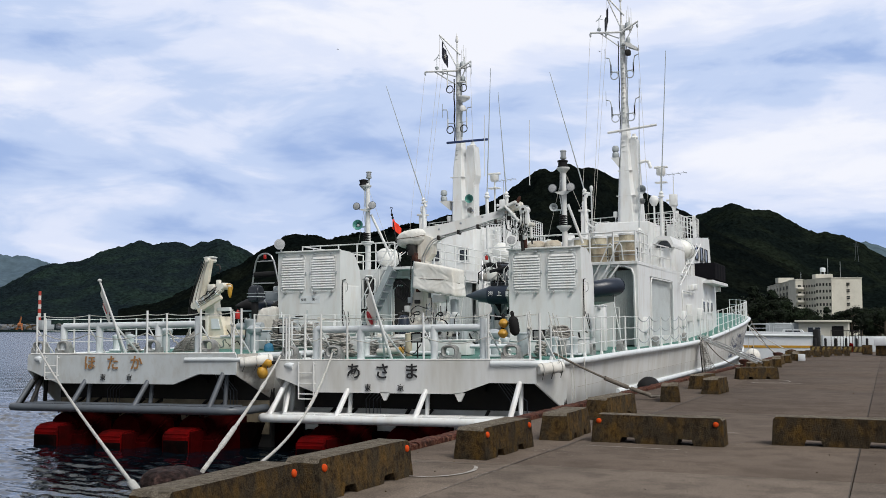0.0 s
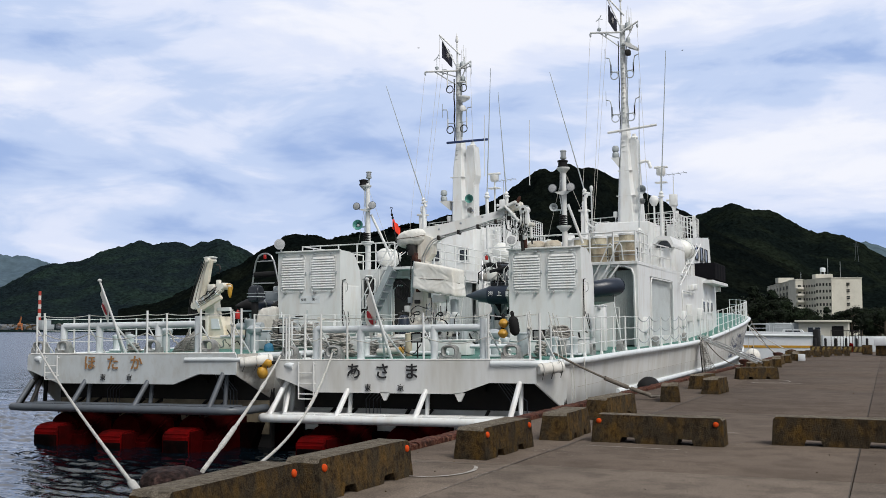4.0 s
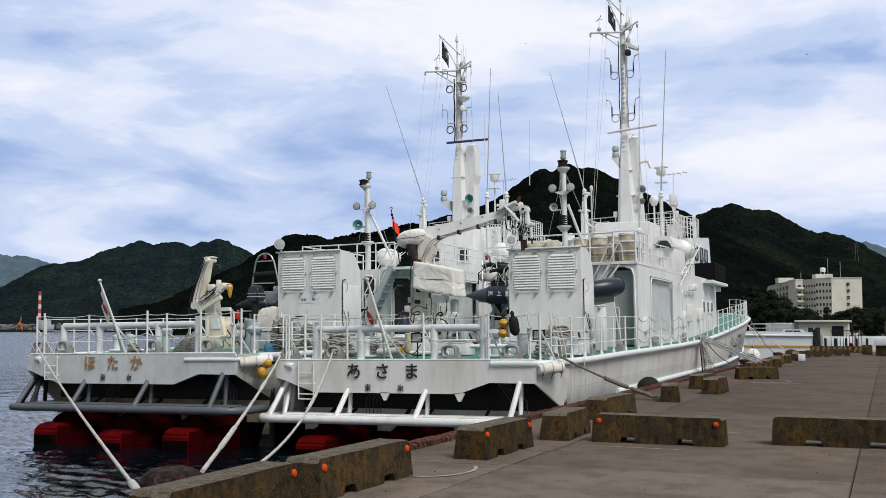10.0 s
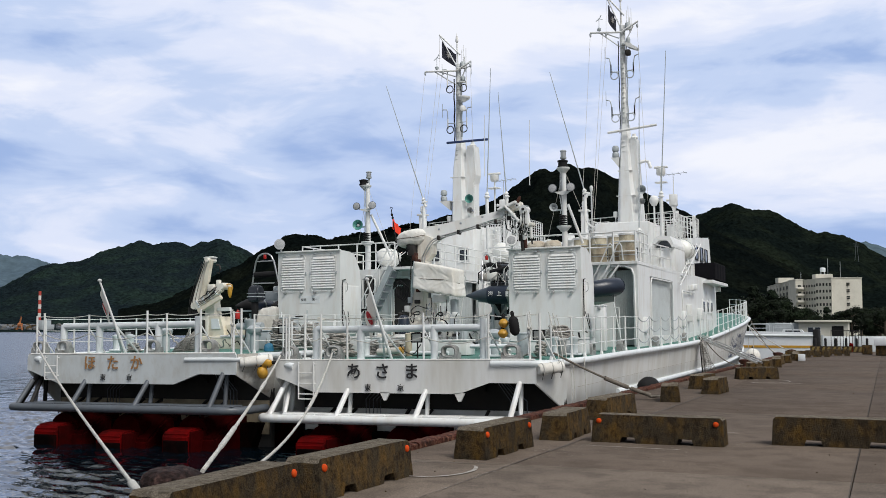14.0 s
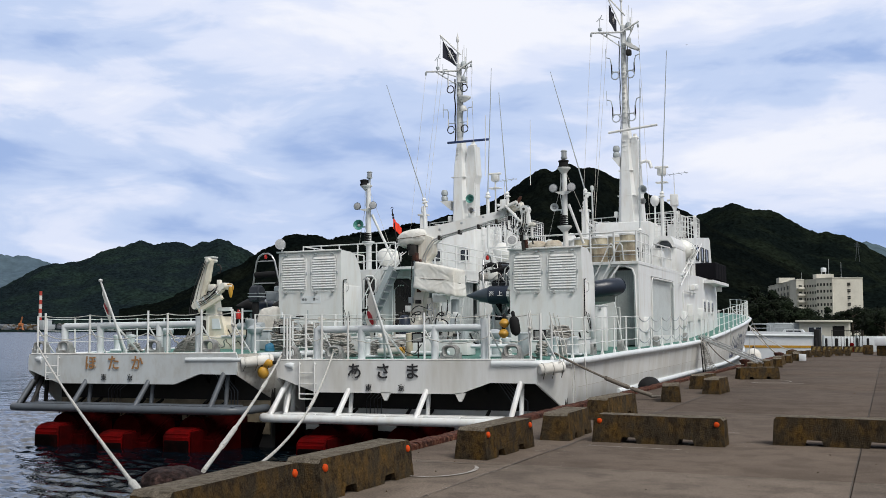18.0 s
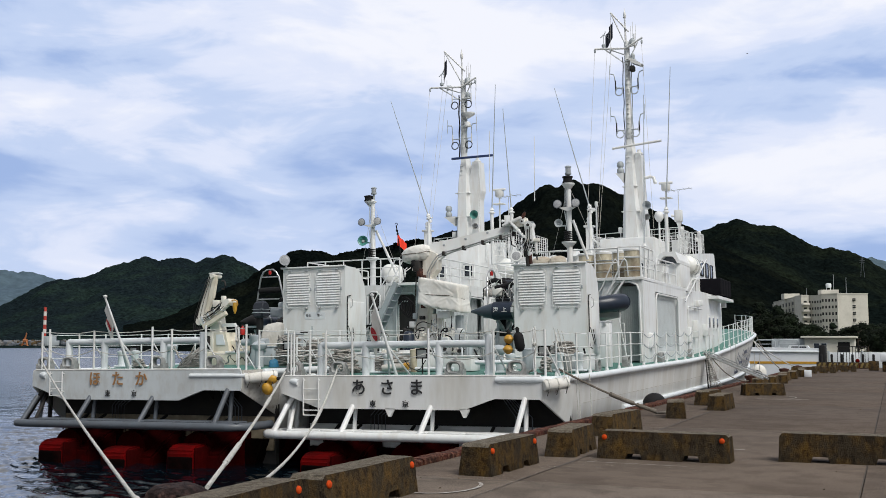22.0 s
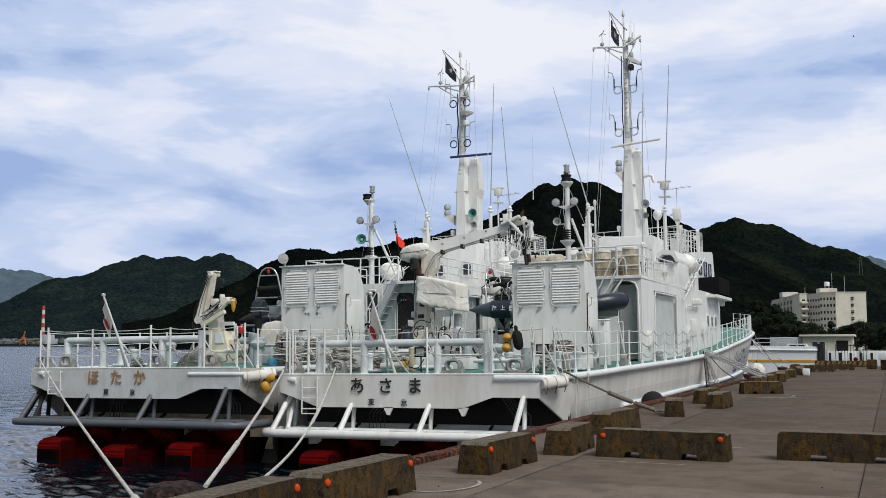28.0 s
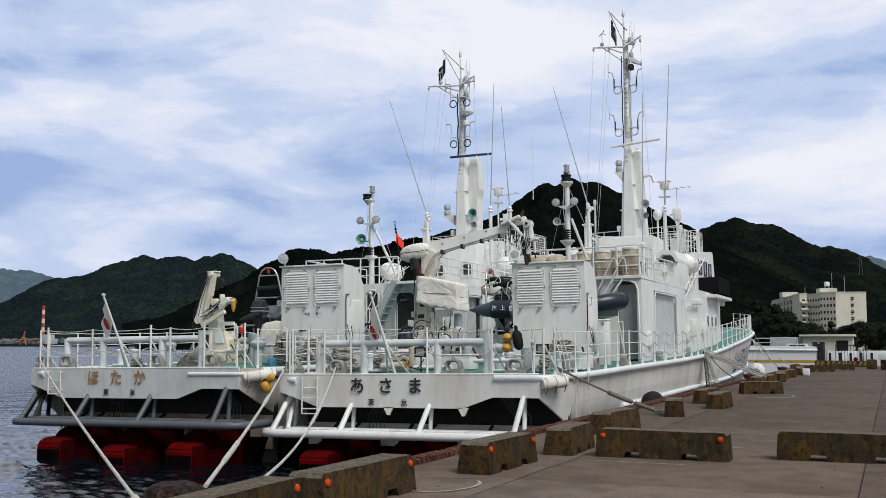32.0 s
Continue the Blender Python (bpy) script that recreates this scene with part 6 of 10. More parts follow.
def crane_b(ship):
    """Folded knuckle crane with a low cab."""
    bm = bmn()
    box(bm, -0.70, 1.05, 3.7, 4.6, 0.95, 1.36, 0.04)
    base = part("crane", bm, "cream", ship, "cream folding deck crane, stowed upright")
    # crane_doorway is a dark panel for the shade inside
    for x0, x1, y0, y1, z0, z1, nm, mm in ((-0.80, -0.40, 3.72, 4.3, 1.36, 1.95, "crane_pedestal", "columncream"), (0.10, 1.0, 3.85, 4.4, 1.36, 1.68, "crane_locker", "cream"), (-0.62, -0.50, 3.70, 3.73, 1.42, 1.82, "crane_doorway", "dark"), (0.05, 1.05, 3.66, 3.72, 1.30, 1.38, "crane_ledge", "white")):
        bm = bmn()
        box(bm, x0, x1, y0, y1, z0, z1, 0.03)
        part(nm, bm, mm, base)
    bm = bmn()
    prism(bm, [(-0.42, 1.36), (0.14, 1.36), (0.12, 1.52), (0.0, 1.92), (-0.42, 1.92)], "y", 3.74, 4.3)
    cab = part("crane_cab", bm, "cream", base, smooth=False)
    bm = bmn()
    prism(bm, [(-0.28, 1.56), (0.02, 1.56), (-0.06, 1.86), (-0.30, 1.86)], "y", 3.715, 3.738)
    part("window", bm, "pipe", cab)
    for nm, p, q, w0, w1, d0, d1, mm in (("main_arm", (-0.98, 3.9, 2.2), (-0.53, 3.9, 3.66), 0.115, 0.075, 0.13, 0.11, "columncream"), ("arm_edge", (-1.10, 3.76, 2.3), (-0.56, 3.76, 3.60), 0.009, 0.009, 0.02, 0.02, "dark"),
                                         ("outer_arm", (-0.34, 3.74, 3.60), (-0.48, 3.74, 2.95), 0.065, 0.085, 0.06, 0.06, "cream"), ("outer_arm_tip", (-0.48, 3.74, 2.98), (-0.64, 3.74, 2.5), 0.08, 0.055, 0.06, 0.05, "cream"),
                                         ("jib", (-0.78, 3.68, 2.22), (0.10, 3.68, 2.74), 0.11, 0.08, 0.10, 0.08, "columncream"), ("jib_ram", (-0.66, 3.6, 2.08), (0.14, 3.6, 2.48), 0.065, 0.06, 0.06, 0.06, "cream"),
                                         ("side_arm", (-0.21, 3.9, 2.13), (0.26, 3.9, 2.13), 0.055, 0.055, 0.05, 0.05, "white"), ("slew_column", (-0.38, 3.95, 1.9), (-0.42, 3.95, 2.4), 0.18, 0.16, 0.18, 0.16, "columncream"), ("head_plate", (-0.59, 3.86, 3.66), (-0.29, 3.86, 3.67), 0.022, 0.022, 0.15, 0.15, "white")):
        bm = bmn()
        beam(bm, p, q, w0, w1, d0, d1)
        bmesh.ops.bevel(bm, geom=bm.edges[:], offset=0.012, segments=2, affect="EDGES")
        part(nm, bm, mm, base, smooth=False)
    for x, z, r in ((-0.84, 2.24, 0.10), (0.13, 2.80, 0.09), (-0.40, 3.58, 0.06), (-0.55, 2.44, 0.07)):
        bm = bmn()
        lathe(bm, ((0.0, -0.22), (r, -0.22), (r + 0.01, -0.1), (r + 0.01, 0.1), (r, 0.22), (0, 0.22)), pose(x, 3.82, z, 90), 14)
        part("knuckle", bm, "columncream", base)
    bm = bmn()
    lathe(bm, ((0.02, -0.20), (0.05, -0.12), (0.07, 0.0), (0.05, 0.12)), pose(0.33, 3.75, 2.66), 10)
    pipe(bm, [(0.18, 3.75, 2.84), (0.30, 3.75, 2.86), (0.40, 3.75, 2.82), (0.42, 3.75, 2.72), (0.36, 3.75, 2.6), (0.30, 3.75, 2.55)], 0.02, 7)
    part("hook_block", bm, "yellow", base, "yellow hook block")
    for k in range(7):
        bm = bmn()
        r = random.Random(70 + k)
        f0, f1 = r.uniform(0.0, 0.25), r.uniform(0.7, 1.0)
        up, sag = 0.13 - 0.035 * k, r.uniform(0.02, 0.10)
        pipe(bm, [(-0.70 + 0.80 * f, 3.56 - 0.006 * k, 2.28 + 0.47 * f + up - sag * math.sin(3.14 * (f - f0) / (f1 - f0)) + r.uniform(-0.012, 0.012)) for f in [f0 + (f1 - f0) * i / 7 for i in range(8)]], 0.009, 5)
        part("hose", bm, "black" if k % 2 else "dark", base)
    for f in (0.12, 0.35, 0.58, 0.8):
        bm = bmn()
        beam(bm, (-0.78 + 0.88 * f - 0.02, 3.68, 2.22 + 0.52 * f - 0.012), (-0.78 + 0.88 * f + 0.02, 3.68, 2.22 + 0.52 * f + 0.012), 0.122 - 0.03 * f, 0.122 - 0.03 * f, 0.115, 0.115)
        part("jib_band", bm, "pipe", base)
    bm = bmn()
    box(bm, -0.36, -0.12, 3.60, 3.72, 2.66, 2.86, 0.02)
    box(bm, -0.06, 0.06, 3.60, 3.72, 2.74, 2.98, 0.02)
    part("valve_block", bm, "columncream", base)
    for k in range(3):
        bm = bmn()
        pipe(bm, [(-1.02 + 0.1 * k, 3.70, 2.15), (-1.06 + 0.1 * k, 3.70, 2.4), (-0.90 + 0.08 * k, 3.72, 2.9), (-0.66 + 0.06 * k, 3.74, 3.5)], 0.009, 5)
        part("hose", bm, "dark", base)
    for k in range(4):
        bm = bmn()
        pipe(bm, [(-1.05 + 0.07 * k, 3.66, 2.2), (-1.0 + 0.07 * k, 3.6, 1.98 - 0.03 * k), (-0.85 + 0.05 * k, 3.62, 2.02), (-0.75 + 0.05 * k, 3.66, 2.15)], 0.02, 6)
        part("hose", bm, "black", base)
    bm = bmn()
    pipe(bm, [(-0.18, 3.8, 3.44), (-0.08, 3.8, 3.42), (-0.04, 3.8, 3.3), (-0.09, 3.8, 3.2), (-0.16, 3.8, 3.2)], 0.028, 6)
    part("arm_hook", bm, "dark", base)
    # grey mooring capstan post with a crosspiece
    bm = bmn()
    lathe(bm, ((0.2, 0), (0.2, 0.06), (0.15, 0.1), (0.14, 0.75), (0.17, 0.8), (0.17, 0.86), (0, 0.88)), pose(1.20, 3.5, 0.95), 16)
    tube(bm, (0.78, 3.5, 1.62), (1.62, 3.5, 1.62), 0.10, 12)
    part("capstan_post", bm, "grey", base, "grey cross-armed mooring post")
    return base


M["boatgrey"] = mat("pale_grey_green_gelcoat", (0.24, 0.275, 0.26), 0.35, grain=0.06, gscale=10, stain=(0.14, 0.16, 0.15), sscale=3)
M["conegrey"] = mat("slate_grey_rubber", (0.045, 0.062, 0.080), 0.45, grain=0.1, gscale=10)
M["cowl"] = mat("dark_blue_grey_engine_cowl", (0.022, 0.026, 0.034), 0.28, grain=0.08, gscale=12)


def boat(ship, bow, turn, z=2.55, arch_h=1.15, ln=5.2, arch_x=-3.7, eng_x=0.0, cone="conegrey"):
    """Rigid inflatable work boat athwart the deck on its cradle: stern to port."""
    m = on(ship, *bow, z, 0, 0, turn)
    rib = thing("work_boat", "dark inflatable work boat with outboard engine on a deck cradle", "boat", m, group="inflatable work boats")
    for sg in (1, -1):
        bm = bmn()
        pts = [(-ln, sg * 0.72, 0.22), (-ln + 0.75, sg * 0.72, 0.22)]
        rings = ((0.28, -ln + 0.80), (0.28, -1.2))
        lathe(bm, rings, Matrix.Translation((0, sg * 0.72, 0.22)) @ pose(0, 0, 0, 0, 90, 0), 16)
        part("tube", bm, "rubber", rib, "navy inflated tube")
        bm = bmn()
        lathe(bm, ((0.02, -ln), (0.06, -ln + 0.12), (0.17, -ln + 0.45), (0.265, -ln + 0.80)), Matrix.Translation((0, sg * 0.72, 0.22)) @ pose(0, 0, 0, 0, 90, 0), 16)
        part("tube_cone", bm, cone, rib, "tapered cone end of the tube")
        for xs in (-ln + 1.5, -2.4, -1.35):
            bm = bmn()
            lathe(bm, ((0.284, -0.05), (0.288, -0.03), (0.288, 0.03), (0.284, 0.05)), Matrix.Translation((xs, sg * 0.72, 0.22)) @ pose(0, 0, 0, 0, 90, 0), 16)
            part("strap", bm, "boatgrey", rib)
        bm = bmn()
        pipe(bm, sag((-3.2, sg * 0.98, 0.36), (-2.3, sg * 0.98, 0.36), 0.1, 6) + sag((-2.3, sg * 0.98, 0.36), (-1.3, sg * 0.98, 0.36), 0.1, 6)[1:], 0.014, 5)
        part("grab_line", bm, "oldrope", rib)
        bm = bmn()
        pipe(bm, [(-1.22, sg * 0.72, 0.22), (-0.7, sg * 0.66, 0.29), (-0.3, sg * 0.48, 0.36), (-0.08, sg * 0.2, 0.41), (-0.02, 0, 0.42)], 0.255, 14)
        part("bow_tube", bm, "rubber", rib)
        if sg < 0:
            for k, ch in enumerate("海上"):
                cu = bpy.data.curves.new("letter", "FONT")
                cu.body, cu.size, cu.extrude, cu.offset = ch, 0.165, 0.004, 0.003
                cu.align_x, cu.align_y = "CENTER", "CENTER"
                cu.materials.append(M["white"])
                ob = new("letter", cu)
                ob.parent = rib
                ob.matrix_basis = pose(-ln + 0.72 + (5.2 - ln) * 0.4 + k * 0.28, -1.002, 0.24, 90)
            bm = bmn()
            box(bm, -3.22, -3.14, -1.006, -0.998, 0.16, 0.31)
            part("mark_bar", bm, "white", rib)
    bm = bmn()
    lines = []
    for x, w, k in ((-3.4, 0.62, -0.30), (-3, 0.66, -0.42), (-1.4, 0.6, -0.36), (-0.5, 0.35, -0.12), (-0.12, 0.05, 0.18)):
        lines.append([bm.verts.new((x, y, zz)) for y, zz in ((-w, 0.12), (-w * 0.9, -0.05), (0, k), (w * 0.9, -0.05), (w, 0.12))])
    for a, b in zip(lines, lines[1:]):
        for k in range(4):
            bm.faces.new((a[k], a[k + 1], b[k + 1], b[k]))
    for ln_ in (lines[0],):
        bm.faces.new(ln_)
    part("boat_hull", bm, "boatgrey", rib, "dark grey rigid boat bottom")
    bm = bmn()
    box(bm, -4.3, -0.7, -0.55, 0.55, 0.02, 0.08)
    part("floor", bm, "grey", rib)
    bm = bmn()
    box(bm, -2.7, -2.2, -0.28, 0.28, 0.08, 0.75, 0.06)
    part("console", bm, "black", rib)
    for k, (x0, x1, y0, y1, z0, z1, mm) in enumerate(((-3.55, -3.1, -0.5, -0.1, 0.3, 0.62, "white"), (-3.35, -3.0, -0.2, 0.3, 0.4, 0.72, "grey"), (-3.7, -3.45, -0.45, -0.2, 0.35, 0.55, "pipe"), (-3.0, -2.6, -0.5, 0.0, 0.35, 0.85, "black"))):
        bm = bmn()
        box(bm, x0, x1, y0, y1, z0, z1, 0.07, Matrix.Rotation(0.1 * k - 0.1, 4, "Y"))
        part("stowed_gear", bm, mm, rib)
    bm = bmn()
    pipe(bm, [(-3.9, -0.5, 0.95), (-3.4, -0.45, 1.06), (-2.9, -0.45, 1.0)], 0.07, 8)
    part("rolled_canopy", bm, "black", rib)
    bm = bmn()
    for k in range(5):
        pipe(bm, [(-3.9 + 0.25 * k, -0.6, 0.3), (-3.85 + 0.25 * k, -0.58, 0.7 + 0.05 * k), (-3.6 + 0.22 * k, -0.55, 0.9), (-3.4 + 0.22 * k, -0.5, 0.6)], 0.017, 6)
    part("gear_frame", bm, "chrome", rib)
    if ln > 4.6:
        for x0, x1, y0, y1, z0, z1, mm, bev in ((-3.78, -3.38, -0.42, 0.05, 0.50, 0.98, "cowl", 0.07), (-4.05, -3.70, -0.55, -0.15, 0.46, 0.74, "canvas", 0.05), (-4.32, -4.0, -0.55, -0.2, 0.44, 0.66, "wornrope", 0.05), (-3.95, -3.55, -0.2, 0.3, 0.5, 1.05, "black", 0.08), (-3.40, -3.20, -0.5, 0.0, 0.5, 0.84, "grey", 0.03)):
            bm = bmn()
            box(bm, x0, x1, y0, y1, z0, z1, bev, Matrix.Rotation(0.06, 4, "Y"))
            part("stowed_gear", bm, mm, rib)
        rg = random.Random(88)
        for q in range(11):
            bm = bmn()
            x0, z0 = -4.3 + 0.09 * q, rg.uniform(0.5, 0.7)
            pipe(bm, [(x0, -0.5, z0), (x0 + rg.uniform(0, 0.1), -0.52, z0 + 0.35), (x0 + rg.uniform(0.1, 0.25), -0.5, z0 + rg.uniform(0.3, 0.6)), (x0 + 0.3, -0.45, z0 + 0.1)], rg.choice((0.012, 0.016, 0.02)), 6)
            part("gear_line", bm, rg.choice(("black", "chrome", "black", "white")), rib)
        bm = bmn()
        pipe(bm, [(-4.18, -0.4, 1.12), (-3.95, -0.38, 1.2), (-3.62, -0.38, 1.12), (-3.45, -0.36, 0.98)], 0.075, 8)
        part("rolled_canopy", bm, "black", rib)
    # arch frame over the stern
    for x in (arch_x,):
        bm = bmn()
        pipe(bm, [(x, -0.62, 0.4), (x - 0.05, -0.55, 0.9), (x - 0.1, -0.36, arch_h + 0.14), (x - 0.1, -0.25, arch_h + 0.32), (x - 0.1, -0.10, arch_h + 0.40), (x - 0.1, 0.10, arch_h + 0.40), (x - 0.1, 0.25, arch_h + 0.32), (x - 0.1, 0.36, arch_h + 0.14), (x - 0.05, 0.55, 0.9), (x, 0.62, 0.4)], 0.03, 8)
        tube(bm, (x - 0.08, -0.47, 1.0), (x - 0.08, 0.47, 1.0), 0.022, 6)
        tube(bm, (x - 0.03, -0.6, 0.7), (x - 0.03, 0.6, 0.7), 0.02, 6)
        tube(bm, (x - 0.1, -0.36, arch_h + 0.14), (x - 0.1, 0.36, arch_h + 0.14), 0.02, 6)
        part("arch_frame", bm, "chrome", rib, "bare metal arch over the boat's stern")
    bm = bmn()
    lathe(bm, ((0.04, 0), (0.06, 0.05), (0.05, 0.12), (0, 0.14)), pose(arch_x - 0.1, 0, arch_h + 0.22), 10)
    tube(bm, (arch_x - 0.1, 0, arch_h + 0.34), (arch_x - 0.1, 0, arch_h + 0.40), 0.02, 6)
    part("beacon", bm, "extred", rib)
    if arch_h > 1.5:
        bm = bmn()
        tube(bm, (arch_x - 0.05, 0.45, 1.30), (arch_x + 0.1, -1.15, 1.34), 0.10, 12)
        part("rolled_canopy", bm, "black", rib, "black rolled canopy lashed on the arch")
    # outboard engine
    bm = bmn()
    prism(bm, [(-4.66 + eng_x, 0.34), (-4.20 + eng_x, 0.34), (-4.16 + eng_x, 0.52), (-4.22 + eng_x, 0.80), (-4.36 + eng_x, 0.92), (-4.56 + eng_x, 0.90), (-4.66 + eng_x, 0.76)], "y", -0.20, 0.20)
    bmesh.ops.bevel(bm, geom=bm.edges[:], offset=0.05, segments=3, affect="EDGES")
    eng = part("outboard", bm, "cowl", rib, "dark outboard engine")
    for zz, hh in ((0.50, 0.03), (0.62, 0.015)):
        bm = bmn()
        box(bm, -4.67 + eng_x, -4.18 + eng_x, -0.212, 0.212, zz, zz + hh, 0.004)
        part("cowl_band", bm, "grey", eng)
    bm = bmn()
    box(bm, -4.6 + eng_x, -4.4 + eng_x, -0.09, 0.09, -0.55, 0.36, 0.03)
    tube(bm, (-4.75 + eng_x, 0, -0.45), (-4.3 + eng_x, 0, -0.45), 0.07, 10)
    part("leg", bm, "black", eng)
    for k in range(3):
        bm = bmn()
        tube(bm, (-4.7 + eng_x, 0, -0.45), (-4.7 + eng_x, 0.16 * math.cos(k * 2.1), -0.45 + 0.16 * math.sin(k * 2.1)), 0.03, 6)
        part("blade", bm, "chrome", eng)
    # cradle legs reach the deck
    for x in (-3.8, -1.5):
        bm = bmn()
        for sg in (1, -1):
            tube(bm, (x, sg * 0.5, -0.05), (x, sg * 0.75, 1.0 - z), 0.05, 8)
        tube(bm, (x, -0.75, 1.1 - z), (x, 0.75, 1.1 - z), 0.04, 8)
        prism(bm, [(-0.6, -0.02), (0, -0.34), (0.6, -0.02), (0.6, -0.12), (0, -0.45), (-0.6, -0.12)], "x", x - 0.05, x + 0.05)
        part("cradle", bm, "grey", rib)
    return rib


M["drumcream"] = mat("stained_cream_drum", (0.46, 0.42, 0.31), 0.6, grain=0.12, gscale=10, stain=(0.13, 0.085, 0.05), sscale=2.4, samount=0.85, stretch=(1.0, 1.0, 0.5), dirt=(0.20, 0.15, 0.09), dscale=4, damount=0.6)
M["raftwhite"] = mat("glossy_white_fibreglass", (0.80, 0.81, 0.78), 0.3, grain=0.02, gscale=8, stain=(0.6, 0.6, 0.55), sscale=1.2)


def drum(ship, x, s, z, r, h, cover):
    root = thing("drum", "weathered cream drum standing on the upper deck" if cover else "canvas-wrapped canister lashed on the upper deck", "drum", on(ship, x, s, z), group="drums on the upper deck")
    bm = bmn()
    lathe(bm, ((r, 0), (r, h * 0.32), (r + 0.012, h * 0.34), (r, h * 0.36), (r, h * 0.66), (r + 0.012, h * 0.68), (r, h * 0.70), (r, h)), Matrix.Identity(4), 18)
    part("shell", bm, "drumcream" if cover else "canvas", root)
    bm = bmn()
    lathe(bm, ((r + 0.015, h - 0.04), (r + 0.015, h + 0.02), (r * 0.6, h + 0.05), (0, h + 0.06)), Matrix.Identity(4), 18)
    part("lid", bm, "white", root)
    bm = bmn()
    for k in range(2):
        bm = bmn()
        pts = [((r + 0.02) * math.cos(a * math.pi / 6), (r + 0.02) * math.sin(a * math.pi / 6), h * (0.25 + 0.45 * k)) for a in range(14)]
        pipe(bm, pts, 0.012, 5)
        part("strap", bm, "grey", root)
    return root


def rope_pile(ship, x, s, z, rx, ry, h, n, seed, mname="wornrope"):
    """Rope flaked down in a heap: uneven loops one over another, a few sliding off the side."""
    r = random.Random(900 + seed)
    bm = bmn()
    for k in range(n):
        f = k / n
        squeeze = 1.0 - 0.45 * f ** 1.5
        cx, cy = r.gauss(0, 0.10) * rx, r.gauss(0, 0.10) * ry
        a, b, ph = rx * squeeze * r.uniform(0.55, 1.05), ry * squeeze * r.uniform(0.55, 1.05), r.uniform(0, 6.28)
        zz = 0.03 + (h - 0.04) * f
        span = r.uniform(4.2, 6.6)
        tx, ty = r.uniform(-0.22, 0.22), r.uniform(-0.22, 0.22)
        pts = []
        for i in range(13):
            t = ph + span * i / 12
            px_, py_ = cx + a * math.cos(t), cy + b * math.sin(t)
            pts.append((px_, py_, max(0.02, zz + tx * px_ + ty * py_ + 0.02 * math.sin(2 * t + ph))))
        pipe(bm, pts, r.choice((0.015, 0.019, 0.023)), 5)
    return solid("rope_coil", bm, mname, "weathered grey rope flaked in a heap on deck", "rope", on(ship, x, s, z), group="rope heaps on deck")


def bin_pot(ship, x, s, z, r, h, mm, label):
    """Round steel bin with a rim and a lid."""
    root = thing("deck_bin", label, "bin", on(ship, x, s, z), group="bins on deck")
    bm = bmn()
    lathe(bm, ((r * 0.94, 0), (r * 0.96, h * 0.5), (r, h - 0.03)), Matrix.Identity(4), 18)
    part("body", bm, mm, root)
    bm = bmn()
    lathe(bm, ((r * 1.04, h - 0.035), (r * 1.05, h - 0.01), (r * 0.6, h + 0.012), (0, h + 0.015)), Matrix.Identity(4), 18)
    part("lid", bm, mm, root)
    return root


M["wornrope"] = mat("greyed_worn_rope", (0.40, 0.385, 0.355), 0.95, grain=0.35, gscale=50, stain=(0.20, 0.18, 0.15), sscale=4, samount=0.8, bump=1.0, bscale=80)


def raft(ship, x, s, z, r=0.36, ln=1.15):
    root = thing("life_raft", "white life raft canister in a steel cradle", "life raft", on(ship, x, s, z), group="life raft canisters")
    bm = bmn()
    lathe(bm, ((0, -ln / 2 - 0.06), (r * 0.55, -ln / 2 - 0.03), (r * 0.9, -ln / 2 + 0.06), (r, -ln / 2 + 0.18), (r, -0.03), (r + 0.02, -0.02), (r + 0.02, 0.02), (r, 0.03), (r, ln / 2 - 0.18), (r * 0.9, ln / 2 - 0.06), (r * 0.55, ln / 2 + 0.03), (0, ln / 2 + 0.06)), pose(0, 0, r + 0.15, 90), 20)
    part("canister", bm, "raftwhite", root)
    bm = bmn()
    box(bm, -r - 0.02, r + 0.02, -ln / 2 + 0.1, ln / 2 - 0.1, r + 0.135, r + 0.165, 0.01)
    part("seam", bm, "raftwhite", root)
    for y in (-0.3, 0.3):
        bm = bmn()
        pts = [((r + 0.03) * math.cos(a), y, r + 0.15 + (r + 0.03) * math.sin(a)) for a in [math.pi + math.pi * k / 8 for k in range(9)]]
        pipe(bm, pts, 0.025, 6)
        tube(bm, (-0.2, y, 0), (-0.2, y, 0.2), 0.03, 6)
        tube(bm, (0.2, y, 0), (0.2, y, 0.2), 0.03, 6)
        part("cradle", bm, "white", root)
        bm = bmn()
        pts = [((r + 0.012) * math.cos(a), y + 0.06, r + 0.15 + (r + 0.012) * math.sin(a)) for a in [2 * math.pi * k / 16 for k in range(17)]]
        pipe(bm, pts, 0.012, 5)
        part("strap", bm, "grey", root)
    return root


def whip(ship, x0, z0, x1, z1, s, stout=True):
    bm = bmn()
    a, b = Vector((x0, s, z0)), Vector((x1, s, z1))
    tube(bm, a, b, 0.028 if stout else 0.018, 6, 0.012)
    w = part("whip_aerial", bm, "grey" if stout else "white", ship, "long thin whip aerial")
    if stout:
        bm = bmn()
        d = (b - a).normalized()
        lathe(bm, ((0.07, -0.25), (0.07, -0.1), (0.13, -0.08), (0.13, -0.05), (0.06, 0), (0.10, 0.05), (0.04, 0.15)), Matrix.Translation(a) @ d.to_track_quat("Z", "Y").to_matrix().to_4x4(), 10)
        part("insulator", bm, "white", w)
        bm = bmn()
        tube(bm, a - Vector((0, 0, 0.2)), (a.x, a.y, max(3.9, a.z - 2.2)), 0.075, 8)
        part("aerial_post", bm, "white", w)


